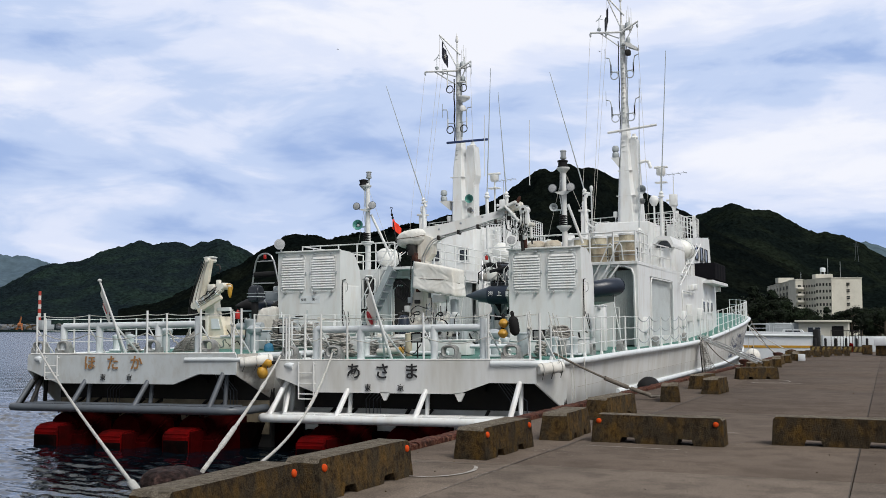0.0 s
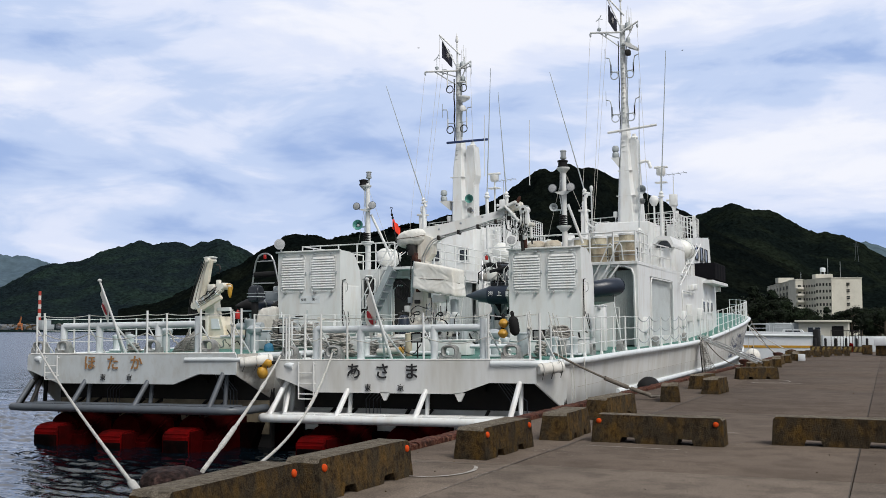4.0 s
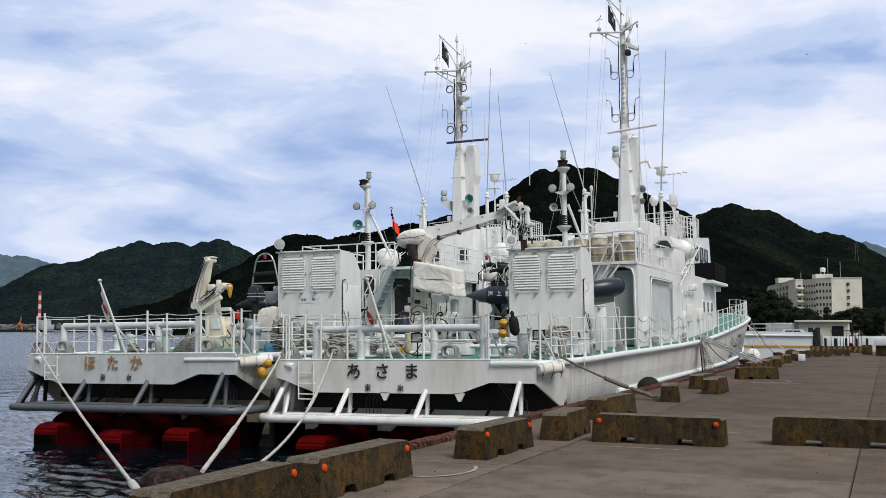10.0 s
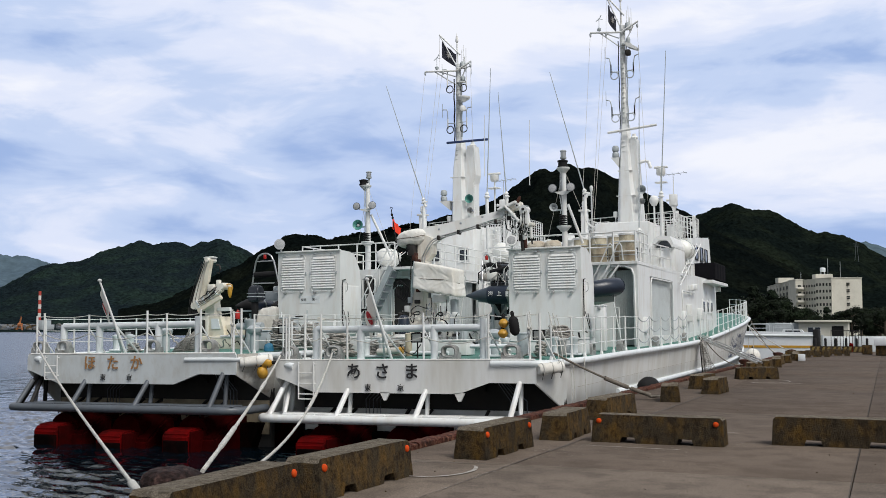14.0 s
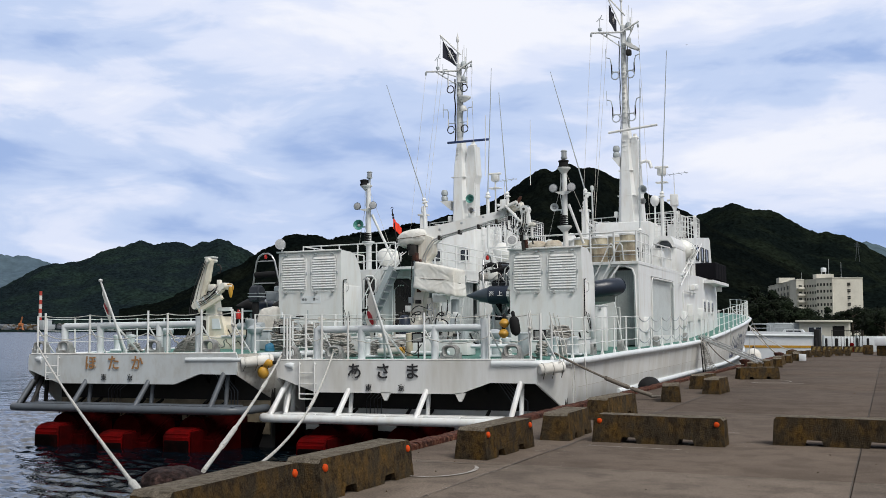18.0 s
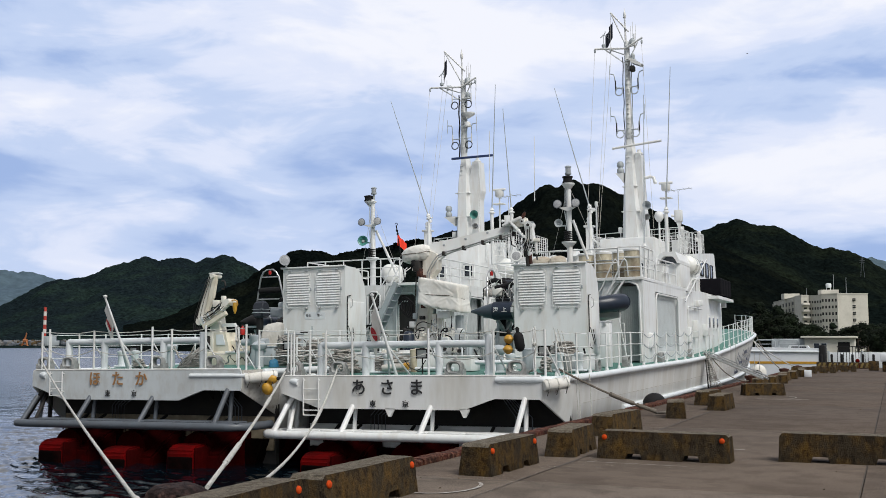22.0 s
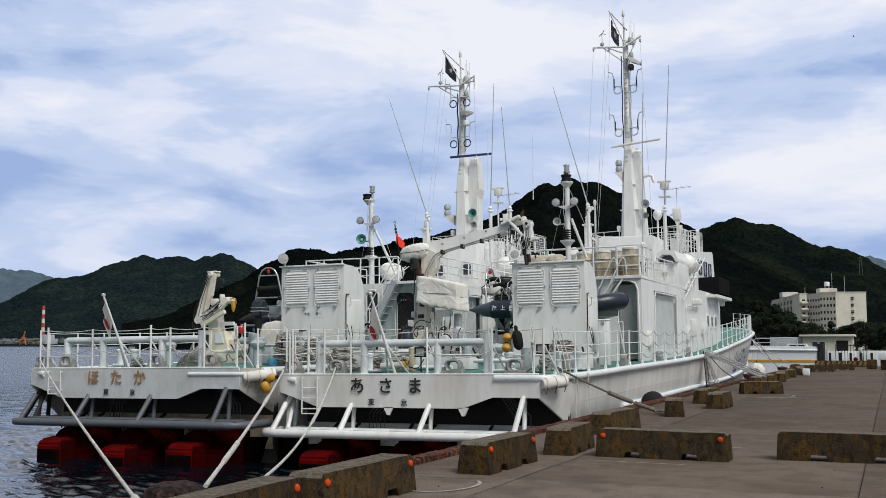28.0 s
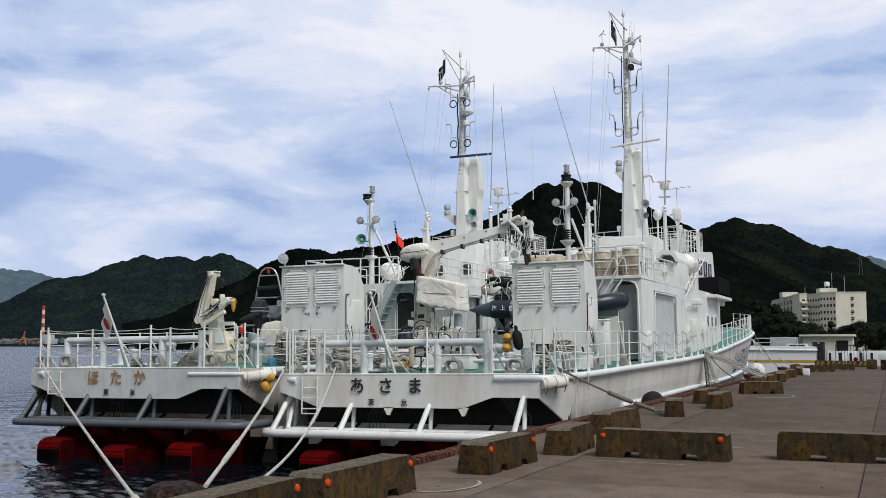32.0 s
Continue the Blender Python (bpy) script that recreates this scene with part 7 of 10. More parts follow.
def locker(ship, x0, x1, y0, y1, z0, z1, label="white painted deck locker", mm="white"):
    cx, cy = (x0 + x1) / 2, (y0 + y1) / 2
    root = thing("deck_locker", label, "locker", on(ship, cx, cy, z0), group="deck lockers")
    w, d, h = (x1 - x0) / 2, (y1 - y0) / 2, z1 - z0
    bm = bmn()
    box(bm, -w, w, -d, d, 0, h - 0.04, 0.015)
    part("body", bm, mm, root)
    bm = bmn()
    box(bm, -w - 0.02, w + 0.02, -d - 0.02, d + 0.02, h - 0.04, h, 0.015)
    part("lid", bm, mm, root)
    bm = bmn()
    box(bm, -0.04, 0.04, -d - 0.04, -d, h - 0.14, h - 0.03, 0.01)
    part("latch", bm, "chrome", root)
    return root


def sack_fender(name, m, r, ln, material, label, n=22):
    root = thing(name, label, "fender", m, group="fenders")
    bm = bmn()
    lathe(bm, ((0.03, -ln / 2 - r * 0.5), (r * 0.7, -ln / 2 - r * 0.2), (r, -ln / 2 + r * 0.3), (r * 1.04, 0), (r, ln / 2 - r * 0.3), (r * 0.7, ln / 2 + r * 0.2), (0.03, ln / 2 + r * 0.5)), Matrix.Identity(4), n)
    part("body", bm, material, root)
    bm = bmn()
    lathe(bm, ((0.04, 0), (0.05, 0.08), (0.02, 0.12)), pose(0, 0, ln / 2 + r * 0.45), 8)
    part("eye", bm, "black", root)
    return root


def outfit(ship, is_a):
    deck_rails(ship, (-3.40, -3.32, -2.87, -2.42, -1.69, 0.33, 1.95, 2.94, 3.36) if is_a else (-3.43, -3.17, -1.63, 0.29, 0.91, 1.96, 2.95, 3.39), is_a)
    for x in ((-3.35, -2.10, 0.96, 2.48) if is_a else (-3.40, -2.55, 0.42, 2.15)):
        fairlead(ship, x, 0.25, 0.9, 0, 0.82, "chockgrey")
    for s in (4.3, 7.6, 12.5, 18.0):
        fairlead(ship, 3.22, s, deck_z(s) - 0.02, 90, 0.72, "chockgrey")
    for x, s in ((-1.7, 1.6), (1.6, 1.6), (2.9, 3.0), (-2.9, 3.0)) if is_a else ((-1.7, 1.6), (-2.9, 3.0)):
        bollard_pair(ship, x, s, 0.95)
    # ensign staff with two legs
    bm = bmn()
    top = Vector((-0.94, -0.25, 2.80))
    foot = Vector((-0.64, 0.42, 0.93))
    tube(bm, foot, top, 0.040, 8, 0.028)
    lathe(bm, ((0.05, 0), (0.06, 0.04), (0.0, 0.07)), Matrix.Translation(top), 8)
    st = part("ensign_staff", bm, "white", ship, "raked white ensign staff")
    for dx in (-0.3, 0.25):
        bm = bmn()
        tube(bm, (foot.x + dx, 0.65, 0.93), foot.lerp(top, 0.38), 0.028, 6)
        part("staff_leg", bm, "white", st)
    # low deck boxes, hatch and winch gear round the stern deck
    stair(ship)
    if is_a:
        locker(ship, 2.82, 3.08, 6.3, 6.6, 1.0, 2.28, "tall white locker beside the intake house")
        locker(ship, -0.45, 0.42, 2.6, 3.2, 0.97, 1.37, "low white deck locker with gear on its lid")
        locker(ship, -3.15, -0.70, 2.9, 3.5, 0.97, 1.46, "long low white deck locker")
        locker(ship, 2.22, 3.30, 3.2, 3.9, 0.97, 1.38, "white deck locker with rope piled on its lid")
        locker(ship, 0.75, 1.95, 4.6, 5.3, 0.97, 1.33, "long low white deck locker")
        bin_pot(ship, 2.21, 1.9, 0.96, 0.165, 0.56, "grey", "round grey steel bin on the stern deck")
        bin_pot(ship, 2.99, 2.5, 0.98, 0.11, 0.36, "chockgrey", "small grey steel pot on the stern deck")
        bin_pot(ship, -0.92, 2.0, 0.96, 0.09, 0.58, "drumcream", "tan bin among the ropes")
        rope_pile(ship, 2.62, 3.5, 1.38, 0.38, 0.26, 0.32, 26, 1)
        rope_pile(ship, 2.78, 1.4, 0.96, 0.16, 0.16, 0.36, 18, 2)
        rope_pile(ship, -1.55, 2.0, 0.96, 0.62, 0.34, 0.42, 34, 3)
        rope_pile(ship, -3.0, 2.1, 0.96, 0.42, 0.4, 0.62, 40, 4)
        rope_pile(ship, -2.25, 1.2, 0.96, 0.30, 0.2, 0.16, 12, 5)
        rope_pile(ship, 1.95, 1.4, 0.96, 0.10, 0.1, 0.28, 10, 6, "white")
        bm = bmn()
        tube(bm, (-1.50, 1.4, 1.08), (-0.92, 1.45, 1.12), 0.085, 12)
        roll = part("canvas_roll", bm, "oldcanvas", ship, "rolled brown-grey canvas")
        bm = bmn()
        tube(bm, (-0.92, 1.45, 1.12), (-0.82, 1.46, 1.125), 0.088, 12)
        part("roll_end", bm, "yellow", roll)
    else:
        locker(ship, 1.55, 2.05, 3.1, 3.6, 0.97, 1.5, "grey painted deck locker", "grey")
        locker(ship, 2.25, 2.62, 3.4, 3.8, 0.97, 1.85, "upright grey deck cabinet", "grey")
        rope_pile(ship, 2.95, 2.5, 0.95, 0.42, 0.42, 0.80, 60, 11)
        rope_pile(ship, 3.0, 3.8, 0.97, 0.36, 0.4, 0.70, 34, 12)
        rope_pile(ship, -0.75, 0.9, 0.93, 0.20, 0.2, 0.24, 16, 13)
    # aft searchlight on the intake house
    bm = bmn()
    x = 0.66 if not is_a else 0.52
    y = 6.0
    tube(bm, (x, y, 3.9), (x, y, 4.05), 0.03)
    lathe(bm, ((0.06, -0.1), (0.13, 0.0), (0.16, 0.14), (0.165, 0.2), (0.135, 0.2)), pose(x, y - 0.05, 4.12, 78, 0, 15 if is_a else 24), 18)
    sl = part("searchlight", bm, "white" if is_a else "chrome", ship, "round searchlight on the intake house")
    bm = bmn()
    lathe(bm, ((0.125, 0.202), (0.07, 0.213), (0, 0.216)), pose(x, y - 0.05, 4.12, 78, 0, 15 if is_a else 24), 18)
    part("lens", bm, "lens", sl)
    # square floodlights on stands
    for x, s, z in ((2.69, 1.6, 1.47), (-0.32, 1.2, 1.43)) if is_a else ((3.30, 1.9, 1.50), (-2.2, 2.4, 1.4)):
        bm = bmn()
        w = 0.15
        for u0, u1, v0, v1 in ((-w, w, -0.12, -0.09), (-w, w, 0.09, 0.12), (-w, -w + 0.03, -0.12, 0.12), (w - 0.03, w, -0.12, 0.12)):
            box(bm, x + u0, x + u1, s - 0.04, s + 0.04, z + v0, z + v1, 0.006)
        box(bm, x - w + 0.02, x + w - 0.02, s + 0.0, s + 0.05, z - 0.10, z + 0.10)
        tube(bm, (x, s + 0.03, z - 0.12), (x, s + 0.03, 0.93), 0.018, 6)
        fl = part("floodlight", bm, "black", ship, "square black-framed deck floodlight")
        bm = bmn()
        box(bm, x - w + 0.03, x + w - 0.03, s - 0.015, s + 0.005, z - 0.09, z + 0.09)
        part("lens", bm, "chrome", fl)
    for x, s in (((1.25, 2.4), (0.2, 4.8)) if is_a else ((2.4, 1.9), (-1.2, 2.8))):
        bm = bmn()
        lathe(bm, ((0.12, 0), (0.12, 0.45), (0.19, 0.5), (0.21, 0.6), (0.12, 0.68), (0, 0.7)), pose(x, s, 0.93), 14)
        part("mushroom_vent", bm, "grey", ship)
    # spars and pipes lying along the deck
    for k in range(3 if is_a else 0):
        bm = bmn()
        r = random.Random(k + 50)
        x, s = r.uniform(-2.6, 1.2), r.uniform(1.0, 3.5)
        tube(bm, (x, s, 1.05 + 0.08 * (k % 3)), (x + r.uniform(0.5, 1.4), s + r.uniform(-0.2, 0.2), 1.05 + 0.08 * (k % 3)), r.choice((0.03, 0.05, 0.07)), 8)
        part("deck_pipe", bm, r.choice(("white", "pipe", "chrome")), ship)


outfit(ship_a, True)
outfit(ship_b, False)
crane_a(ship_a)
crane_b(ship_b)
boat(ship_a, (2.90, 8.7), 0, 2.48, 1.15, 4.65, -4.1, 0.65)
boat(ship_b, (-1.75, 12.6), 90, 2.15, 1.62, 4.5, -3.7, 0.1, "black")
for x, s, r, h, cover in ((-0.59, 11.5, 0.26, 0.70, False), (0.07, 11.5, 0.28, 0.74, False), (1.03, 11.5, 0.255, 0.84, True), (1.63, 11.5, 0.265, 0.86, True), (2.05, 12.1, 0.27, 0.92, True), (2.60, 11.45, 0.275, 0.92, True)):
    drum(ship_a, x, s, 3.80, r, h, cover)
for ship in (ship_a, ship_b):
    for sg in (1, -1):
        raft(ship, sg * 2.80, 20.6, 4.28, 0.40, 1.25)
        bm = bmn()
        for dx in (-0.2, 0.2):
            for dy in (-0.3, 0.3):
                tube(bm, (sg * 2.8 + dx, 20.6 + dy, 3.80), (sg * 2.8 + dx, 20.6 + dy, 4.27), 0.035, 6)
        box(bm, sg * 2.8 - 0.35, sg * 2.8 + 0.35, 20.2, 21.0, 4.24, 4.28, 0.01)
        part("raft_stand", bm, "white", ship)
locker(ship_a, 2.36, 2.92, 14.8, 15.8, 3.81, 4.50, "white cabinet on the upper deck")
for x0, z0, x1, z1 in ((2.07, 7.09, 2.43, 13.04), (-1.12, 7.41, -2.55, 12.7), (1.13, 5.63, 1.30, 11.98)):
    whip(ship_a, x0, z0, x1, z1, 20.0)
for x0, z0, x1, z1, st in ((0.15, 6.94, -1.59, 12.09, True), (3.0, 7.0, 3.24, 12.29, True), (3.6, 7.06, 3.3, 11.42, True), (2.9, 7.8, 2.95, 10.35, False), (4.19, 7.6, 4.23, 10.4, False)):
    whip(ship_b, x0, z0, x1, z1, 18.0 if x0 < 3.5 else 18.7 if x0 < 4 else 20.0, st)


def upper_gear(ship):
    """Poles with lamps, small radar and boxes round the mast."""
    for x, s, z0, z1, hd in [g for g in ((2.1, 22.5, 3.85, 7.35, "cab"), (1.5, 23.0, 6.0, 8.65, "radar"), (-1.9, 24.0, 5.0, 8.1, "lamp"), (1.75, 25.0, 5.5, 6.8, "lamp"), (2.2, 27.0, 5.8, 6.8, "lamp"), (2.12, 22.5, 7.3, 8.0, "yagi"), (-1.7, 22.0, 3.85, 7.2, "post"), (1.45, 21.6, 5.3, 7.0, "dome"), (1.9, 24.2, 5.5, 6.7, "lamp")) if ship is ship_a or g[4] not in ("dome", "lamp")]:
        bm = bmn()
        tube(bm, (x, s, z0), (x, s, z1), 0.018 if hd == "yagi" else 0.04, 8)
        pole = part("gear_pole", bm, "white", ship)
        bm = bmn()
        if hd == "cab":
            box(bm, x - 0.16, x + 0.16, s - 0.14, s + 0.14, z1 - 0.45, z1 + 0.05, 0.02)
            lathe(bm, ((0.04, 0), (0.07, 0.1), (0.07, 0.12)), pose(x - 0.16, s - 0.1, z1 - 0.2, 0, -90, 0), 10)
            prism(bm, [(x - 0.1, z1 - 0.45), (x + 0.12, z1 - 0.45), (x + 0.02, z1 - 0.8)], "y", s - 0.1, s + 0.1)
        elif hd == "post":
            box(bm, x - 0.14, x + 0.14, s - 0.14, s + 0.14, 3.9, z1 - 0.35, 0.02)
            box(bm, x - 0.22, x + 0.22, s - 0.2, s + 0.2, z1 - 0.38, z1 - 0.3, 0.01)
            lathe(bm, ((0.10, -0.3), (0.10, -0.2), (0.13, -0.16), (0.10, -0.1), (0.12, 0), (0.07, 0.08)), pose(x, s, z1), 12)
            tube(bm, (x, s, z1 - 0.8), (x + 1.0, s, z1 - 1.6), 0.04, 6)
            tube(bm, (x, s, z1 - 1.9), (x + 1.0, s, z1 - 1.75), 0.03, 6)
        elif hd == "dome":
            lathe(bm, ((0.10, -0.15), (0.19, 0.0), (0.2, 0.12), (0.14, 0.25), (0, 0.3)), pose(x, s, z1), 14)
        elif hd == "radar":
            box(bm, x - 0.30, x + 0.30, s - 0.06, s + 0.06, z1, z1 + 0.10, 0.03)
            part("scanner_bar", bm, "white", pole)
            bm = bmn()
            box(bm, x - 0.25, x + 0.25, s - 0.2, s + 0.2, z1 - 0.65, z1 - 0.6, 0.01)
            part("scanner_shelf", bm, "white", pole)
            bm = bmn()
            lathe(bm, ((0.16, -0.3), (0.2, -0.25), (0.2, -0.02), (0.1, 0)), pose(x, s, z1), 12)
        elif hd == "yagi":
            tube(bm, (x - 0.5, s, z1 + 0.25), (x + 0.6, s, z1 + 0.32), 0.012, 5)
            tube(bm, (x, s, z1), (x, s, z1 + 0.29), 0.014, 5)
            for k in range(5):
                xx = x - 0.46 + k * 0.24
                tube(bm, (xx, s - 0.35, z1 + 0.25 + 0.016 * k), (xx, s + 0.35, z1 + 0.25 + 0.016 * k), 0.009, 4)
        else:
            lathe(bm, ((0.05, -0.08), (0.07, 0), (0.08, 0.03), (0.08, 0.14), (0.05, 0.19), (0, 0.21)), pose(x, s, z1 - 0.05), 12)
            lathe(bm, ((0.03, 0), (0.07, 0.06), (0.10, 0.14), (0.09, 0.15)), pose(x - 0.14, s - 0.05, z1 - 0.3, 70, 0, 20), 12)
            tube(bm, (x, s, z1 - 0.3), (x - 0.14, s - 0.04, z1 - 0.3), 0.02, 6)
        part({"cab": "junction_box", "post": "lamp_post", "dome": "radome", "radar": "radar_scanner", "yagi": "yagi_aerial", "lamp": "signal_lamp"}[hd], bm, "grey" if hd == "yagi" else "white", pole)
    # railing baskets and ladders crowd the flying bridge
    for x0, x1, s, z, h in ((1.5, 2.3, 21.2, 5.25, 0.9), (-1.4, -0.4, 21.0, 5.3, 0.9), (1.4, 2.2, 22.6, 5.6, 1.0), (1.5, 2.3, 26.0, 5.9, 0.9)):
        railing(ship, [(x0, s, z), (x1, s, z), (x1, s + 1.6, z)], h, 4, 0.3, r=0.016)


upper_gear(ship_a)
upper_gear(ship_b)

# stained canvas bundles on the roof of the nearer ship's intake house
M["stainedcanvas"] = mat("brown_stained_canvas", (0.52, 0.48, 0.40), 0.9, grain=0.1, gscale=14, stain=(0.28, 0.20, 0.13), sscale=3.5, samount=0.7, bump=0.1, bscale=30)
for x, w, seed in ((1.08, 0.25, 31), (1.57, 0.23, 32)):
    solid("canvas_bundle", cover_mesh(w, 0.26, 0.13, seed, 0.02, 2.6), "stainedcanvas", "stained cream canvas bundle on the intake house roof", "canvas bundle", on(ship_a, x, 6.5, 4.04))

# fenders between the ships and at the quay
def roll_fender(ship, x, s, z, turn, half=0.24):
    """Short canvas roll lashed at the stern corner."""
    root = thing("fender", "white canvas roll fender lashed at the stern corner", "fender", on(ship, x, s, z, 0, 84, turn), group="fenders")
    bm = bmn()
    lathe(bm, ((0.0, -half), (0.10, -half), (0.125, -half + 0.03), (0.13, 0), (0.125, half - 0.03), (0.10, half), (0.0, half)), Matrix.Identity(4), 18)
    part("roll", bm, "canvas", root)
    for k in (-0.75, 0.0, 0.75):
        bm = bmn()
        zc = half * k
        pipe(bm, [(0.136 * math.cos(a * math.pi / 6), 0.136 * math.sin(a * math.pi / 6), zc + 0.01 * (a % 2)) for a in range(14)], 0.012, 5)
        part("lashing", bm, "rope", root)
        bm = bmn()
        tube(bm, (0.08, -0.1, zc), (0.22, -0.14, zc - 0.08), 0.010, 5)
        part("spike", bm, "dark", root)
    return root


sack_fender("fender", on(ship_a, -3.86, -0.05, 0.86, 0, 90, 0), 0.13, 0.24, "yellow", "scuffed yellow ball fender between the two ships")
sack_fender("fender", on(ship_a, -3.95, -0.08, 0.62, 20, 0, 0), 0.13, 0.20, "yellow", "scuffed yellow ball fender between the two ships")
roll_fender(ship_b, 3.52, 0.30, 0.72, 38, 0.40)
roll_fender(ship_a, 3.42, 0.16, 0.73, 42, 0.30)
sack_fender("fender", on(ship_a, 2.33, 0.14, 1.74), 0.115, 0.10, "yellow", "orange-yellow net float hung on the stern rail")
sack_fender("fender", on(ship_a, 2.31, 0.14, 1.51), 0.115, 0.10, "yellow", "orange-yellow net float hung on the stern rail")
sack_fender("fender", on(ship_a, 2.58, 0.14, 1.68, 8, -6, 0), 0.11, 0.34, "black", "black sausage fender hung on the stern rail")
for s, z in ((8.3, -0.10), (34.6, 0.0)):
    sack_fender("quay_fender", on(ship_a, half_beam(s) + 0.24, s, z, 90, 0, 0), 0.30, 0.55, "black", "black rubber fender ball between hull and quay")
sack_fender("quay_fender", on(ship_a, 3.3, 38.5, 0.0, 0, 0, 0), 0.42, 0.7, "canvas", "white canvas-covered fender ball at the bow")
# dark slanted bars of the hull number on the bow, laid on the plating
plating = next(o for o in ship_a.children if o.name.startswith("hull") and o.data and len(o.data.polygons) > 100)
plate_tree = BVHTree.FromPolygons([v.co for v in plating.data.vertices], [tuple(p.vertices) for p in plating.data.polygons])


def on_plate(s, f):
    """A place on the starboard plating, f of the way from knuckle to deck."""
    cz = chine(s)[1]
    z = cz + (deck_z(s) - 0.15 - cz) * f
    hit = plate_tree.ray_cast(Vector((9, s, z)), Vector((-1, 0, 0)))[0]
    return Vector((hit.x + 0.015, s, z))


M["markblue"] = mat("worn_slate_blue_marking", (0.055, 0.075, 0.14), 0.6, grain=0.4, gscale=8, stain=(0.25, 0.28, 0.36), sscale=2.5, samount=0.6)
rm = random.Random(19)
for k in range(13):
    s0 = 28.2 + k * 0.72
    for dy, fa, fb, wd in ((0.0, 0.12 + rm.uniform(0, 0.1), rm.uniform(0.62, 0.86), 0.17), (rm.uniform(0.1, 0.3), *rm.choice(((0.66, 0.76), (0.40, 0.48), (0.14, 0.22))), 0.42)):
        bm = bmn()
        rows = []
        for i in range(6):
            f = fa + (fb - fa) * i / 5
            rows.append([bm.verts.new(on_plate(s0 + dy + 1.1 * f + e, f)) for e in (0, wd)])
        for a, b in zip(rows, rows[1:]):
            bm.faces.new((a[0], a[1], b[1], b[0]))
        part("hull_mark", bm, "markblue", ship_a)


# weld seams and plate joints along the starboard plating
M["seam"] = mat("grimy_weld_seam", (0.40, 0.37, 0.32), 0.7, grain=0.3, gscale=8)
def seam(pts):
    bm = bmn()
    pipe(bm, pts, 0.004, 4)
    part("weld_seam", bm, "seam", ship_a)


for f in (0.44,):
    seam([on_plate(s, f) - Vector((0.014, 0, 0)) for s in [2.0 + 0.9 * k for k in range(38)]])
# ropes and lashings hung over the stern rails
for ship, xs in ((ship_a, (2.95,)), (ship_b, (2.95,))):
    for k, x in enumerate(xs):
        r = random.Random(400 + k)
        for j in range(2):
            bm = bmn()
            x0 = x + 0.03 * (j - 1)
            lo = r.uniform(0.35, 0.8)
            pipe(bm, [(x0, 0.13, 1.0), (x0 - 0.02, 0.09, 1.95), (x0, 0.11, 2.0), (x0 + 0.03, 0.08, 1.93), (x0 + r.uniform(-0.06, 0.10), 0.07, 1.95 - lo * 0.6), (x0 + r.uniform(-0.06, 0.08), 0.09, 1.95 - lo)], 0.010, 6)
            part("hung_rope", bm, r.choice(("rope", "rope", "white")), ship)
        bm = bmn()
        bmesh.ops.create_icosphere(bm, subdivisions=2, radius=0.045, matrix=Matrix.Translation((x, 0.09, 1.62 + 0.05 * (k % 3))))
        part("knot", bm, "rope", ship)
# black cable loops hung on the side of the intake house
for ship, x in ((ship_a, 2.60), (ship_b, 2.80)):
    for k in range(1):
        bm = bmn()
        pipe(bm, [(x, 6.1 + 0.30 * k, 2.1), (x + 0.06, 6.14 + 0.30 * k, 1.8 - 0.05 * (k % 2)), (x + 0.08, 6.24 + 0.30 * k, 1.62), (x + 0.06, 6.34 + 0.30 * k, 1.75), (x, 6.38 + 0.30 * k, 2.05)], 0.011, 6)
        part("cable_loop", bm, "black", ship)


def tangle(ship, seed, n, x0, x1, s0, s1, z0, z1):
    """Hoses, valves and small boxes crowded round a crane's foot."""
    r = random.Random(seed)
    crane = next(o for o in ship.children if o.name.split(".")[0] == "crane")
    for k in range(n):
        x, s, z = r.uniform(x0, x1), r.uniform(s0, s1), r.uniform(z0, z1)
        kind = r.random()
        bm = bmn()
        if kind < 0.5:
            pts = [Vector((x, s, z))]
            a = r.uniform(0, 6.28)
            bend = r.uniform(-0.4, 0.4)
            for i in range(16):
                bend += r.uniform(-0.22, 0.22)
                a += bend
                pts.append(pts[-1] + Vector((0.05 * math.cos(a), r.uniform(-0.015, 0.015), 0.045 * math.sin(a) - 0.018)))
            for p in pts:
                p.z = max(1.0, p.z)
            pipe(bm, pts, r.choice((0.010, 0.014, 0.018)), 6)
            part("hose", bm, r.choice(("black", "black", "dark", "oldrope", "grey")), crane)
        elif kind < 0.75:
            tube(bm, (x, s, 0.98), (x + r.uniform(-0.05, 0.05), s, z), r.choice((0.012, 0.016, 0.024)), 8)
            part("stand_pipe", bm, r.choice(("grey", "pipe", "columncream", "rust")), crane)
        else:
            w, h = r.uniform(0.06, 0.16), r.uniform(0.07, 0.2)
            box(bm, x - w / 2, x + w / 2, s - 0.06, s + 0.06, z - h / 2, z + h / 2, 0.012)
            tube(bm, (x, s, z), (x, s + 0.3, z), 0.02, 6)
            part("valve_box", bm, r.choice(("white", "grey", "dark", "columncream")), crane)


tangle(ship_a, 501, 46, -1.9, -0.1, 3.2, 3.7, 1.3, 2.35)
tangle(ship_a, 502, 22, -3.0, -1.8, 3.6, 4.6, 1.1, 2.2)
tangle(ship_b, 504, 26, 1.2, 2.6, 4.2, 5.6, 1.1, 2.1)


# ---- small deck clutter ----
M["bluetarp"] = mat("faded_blue_tarpaulin", (0.02, 0.14, 0.24), 0.6, grain=0.2, gscale=15, bump=1.0, bscale=9)


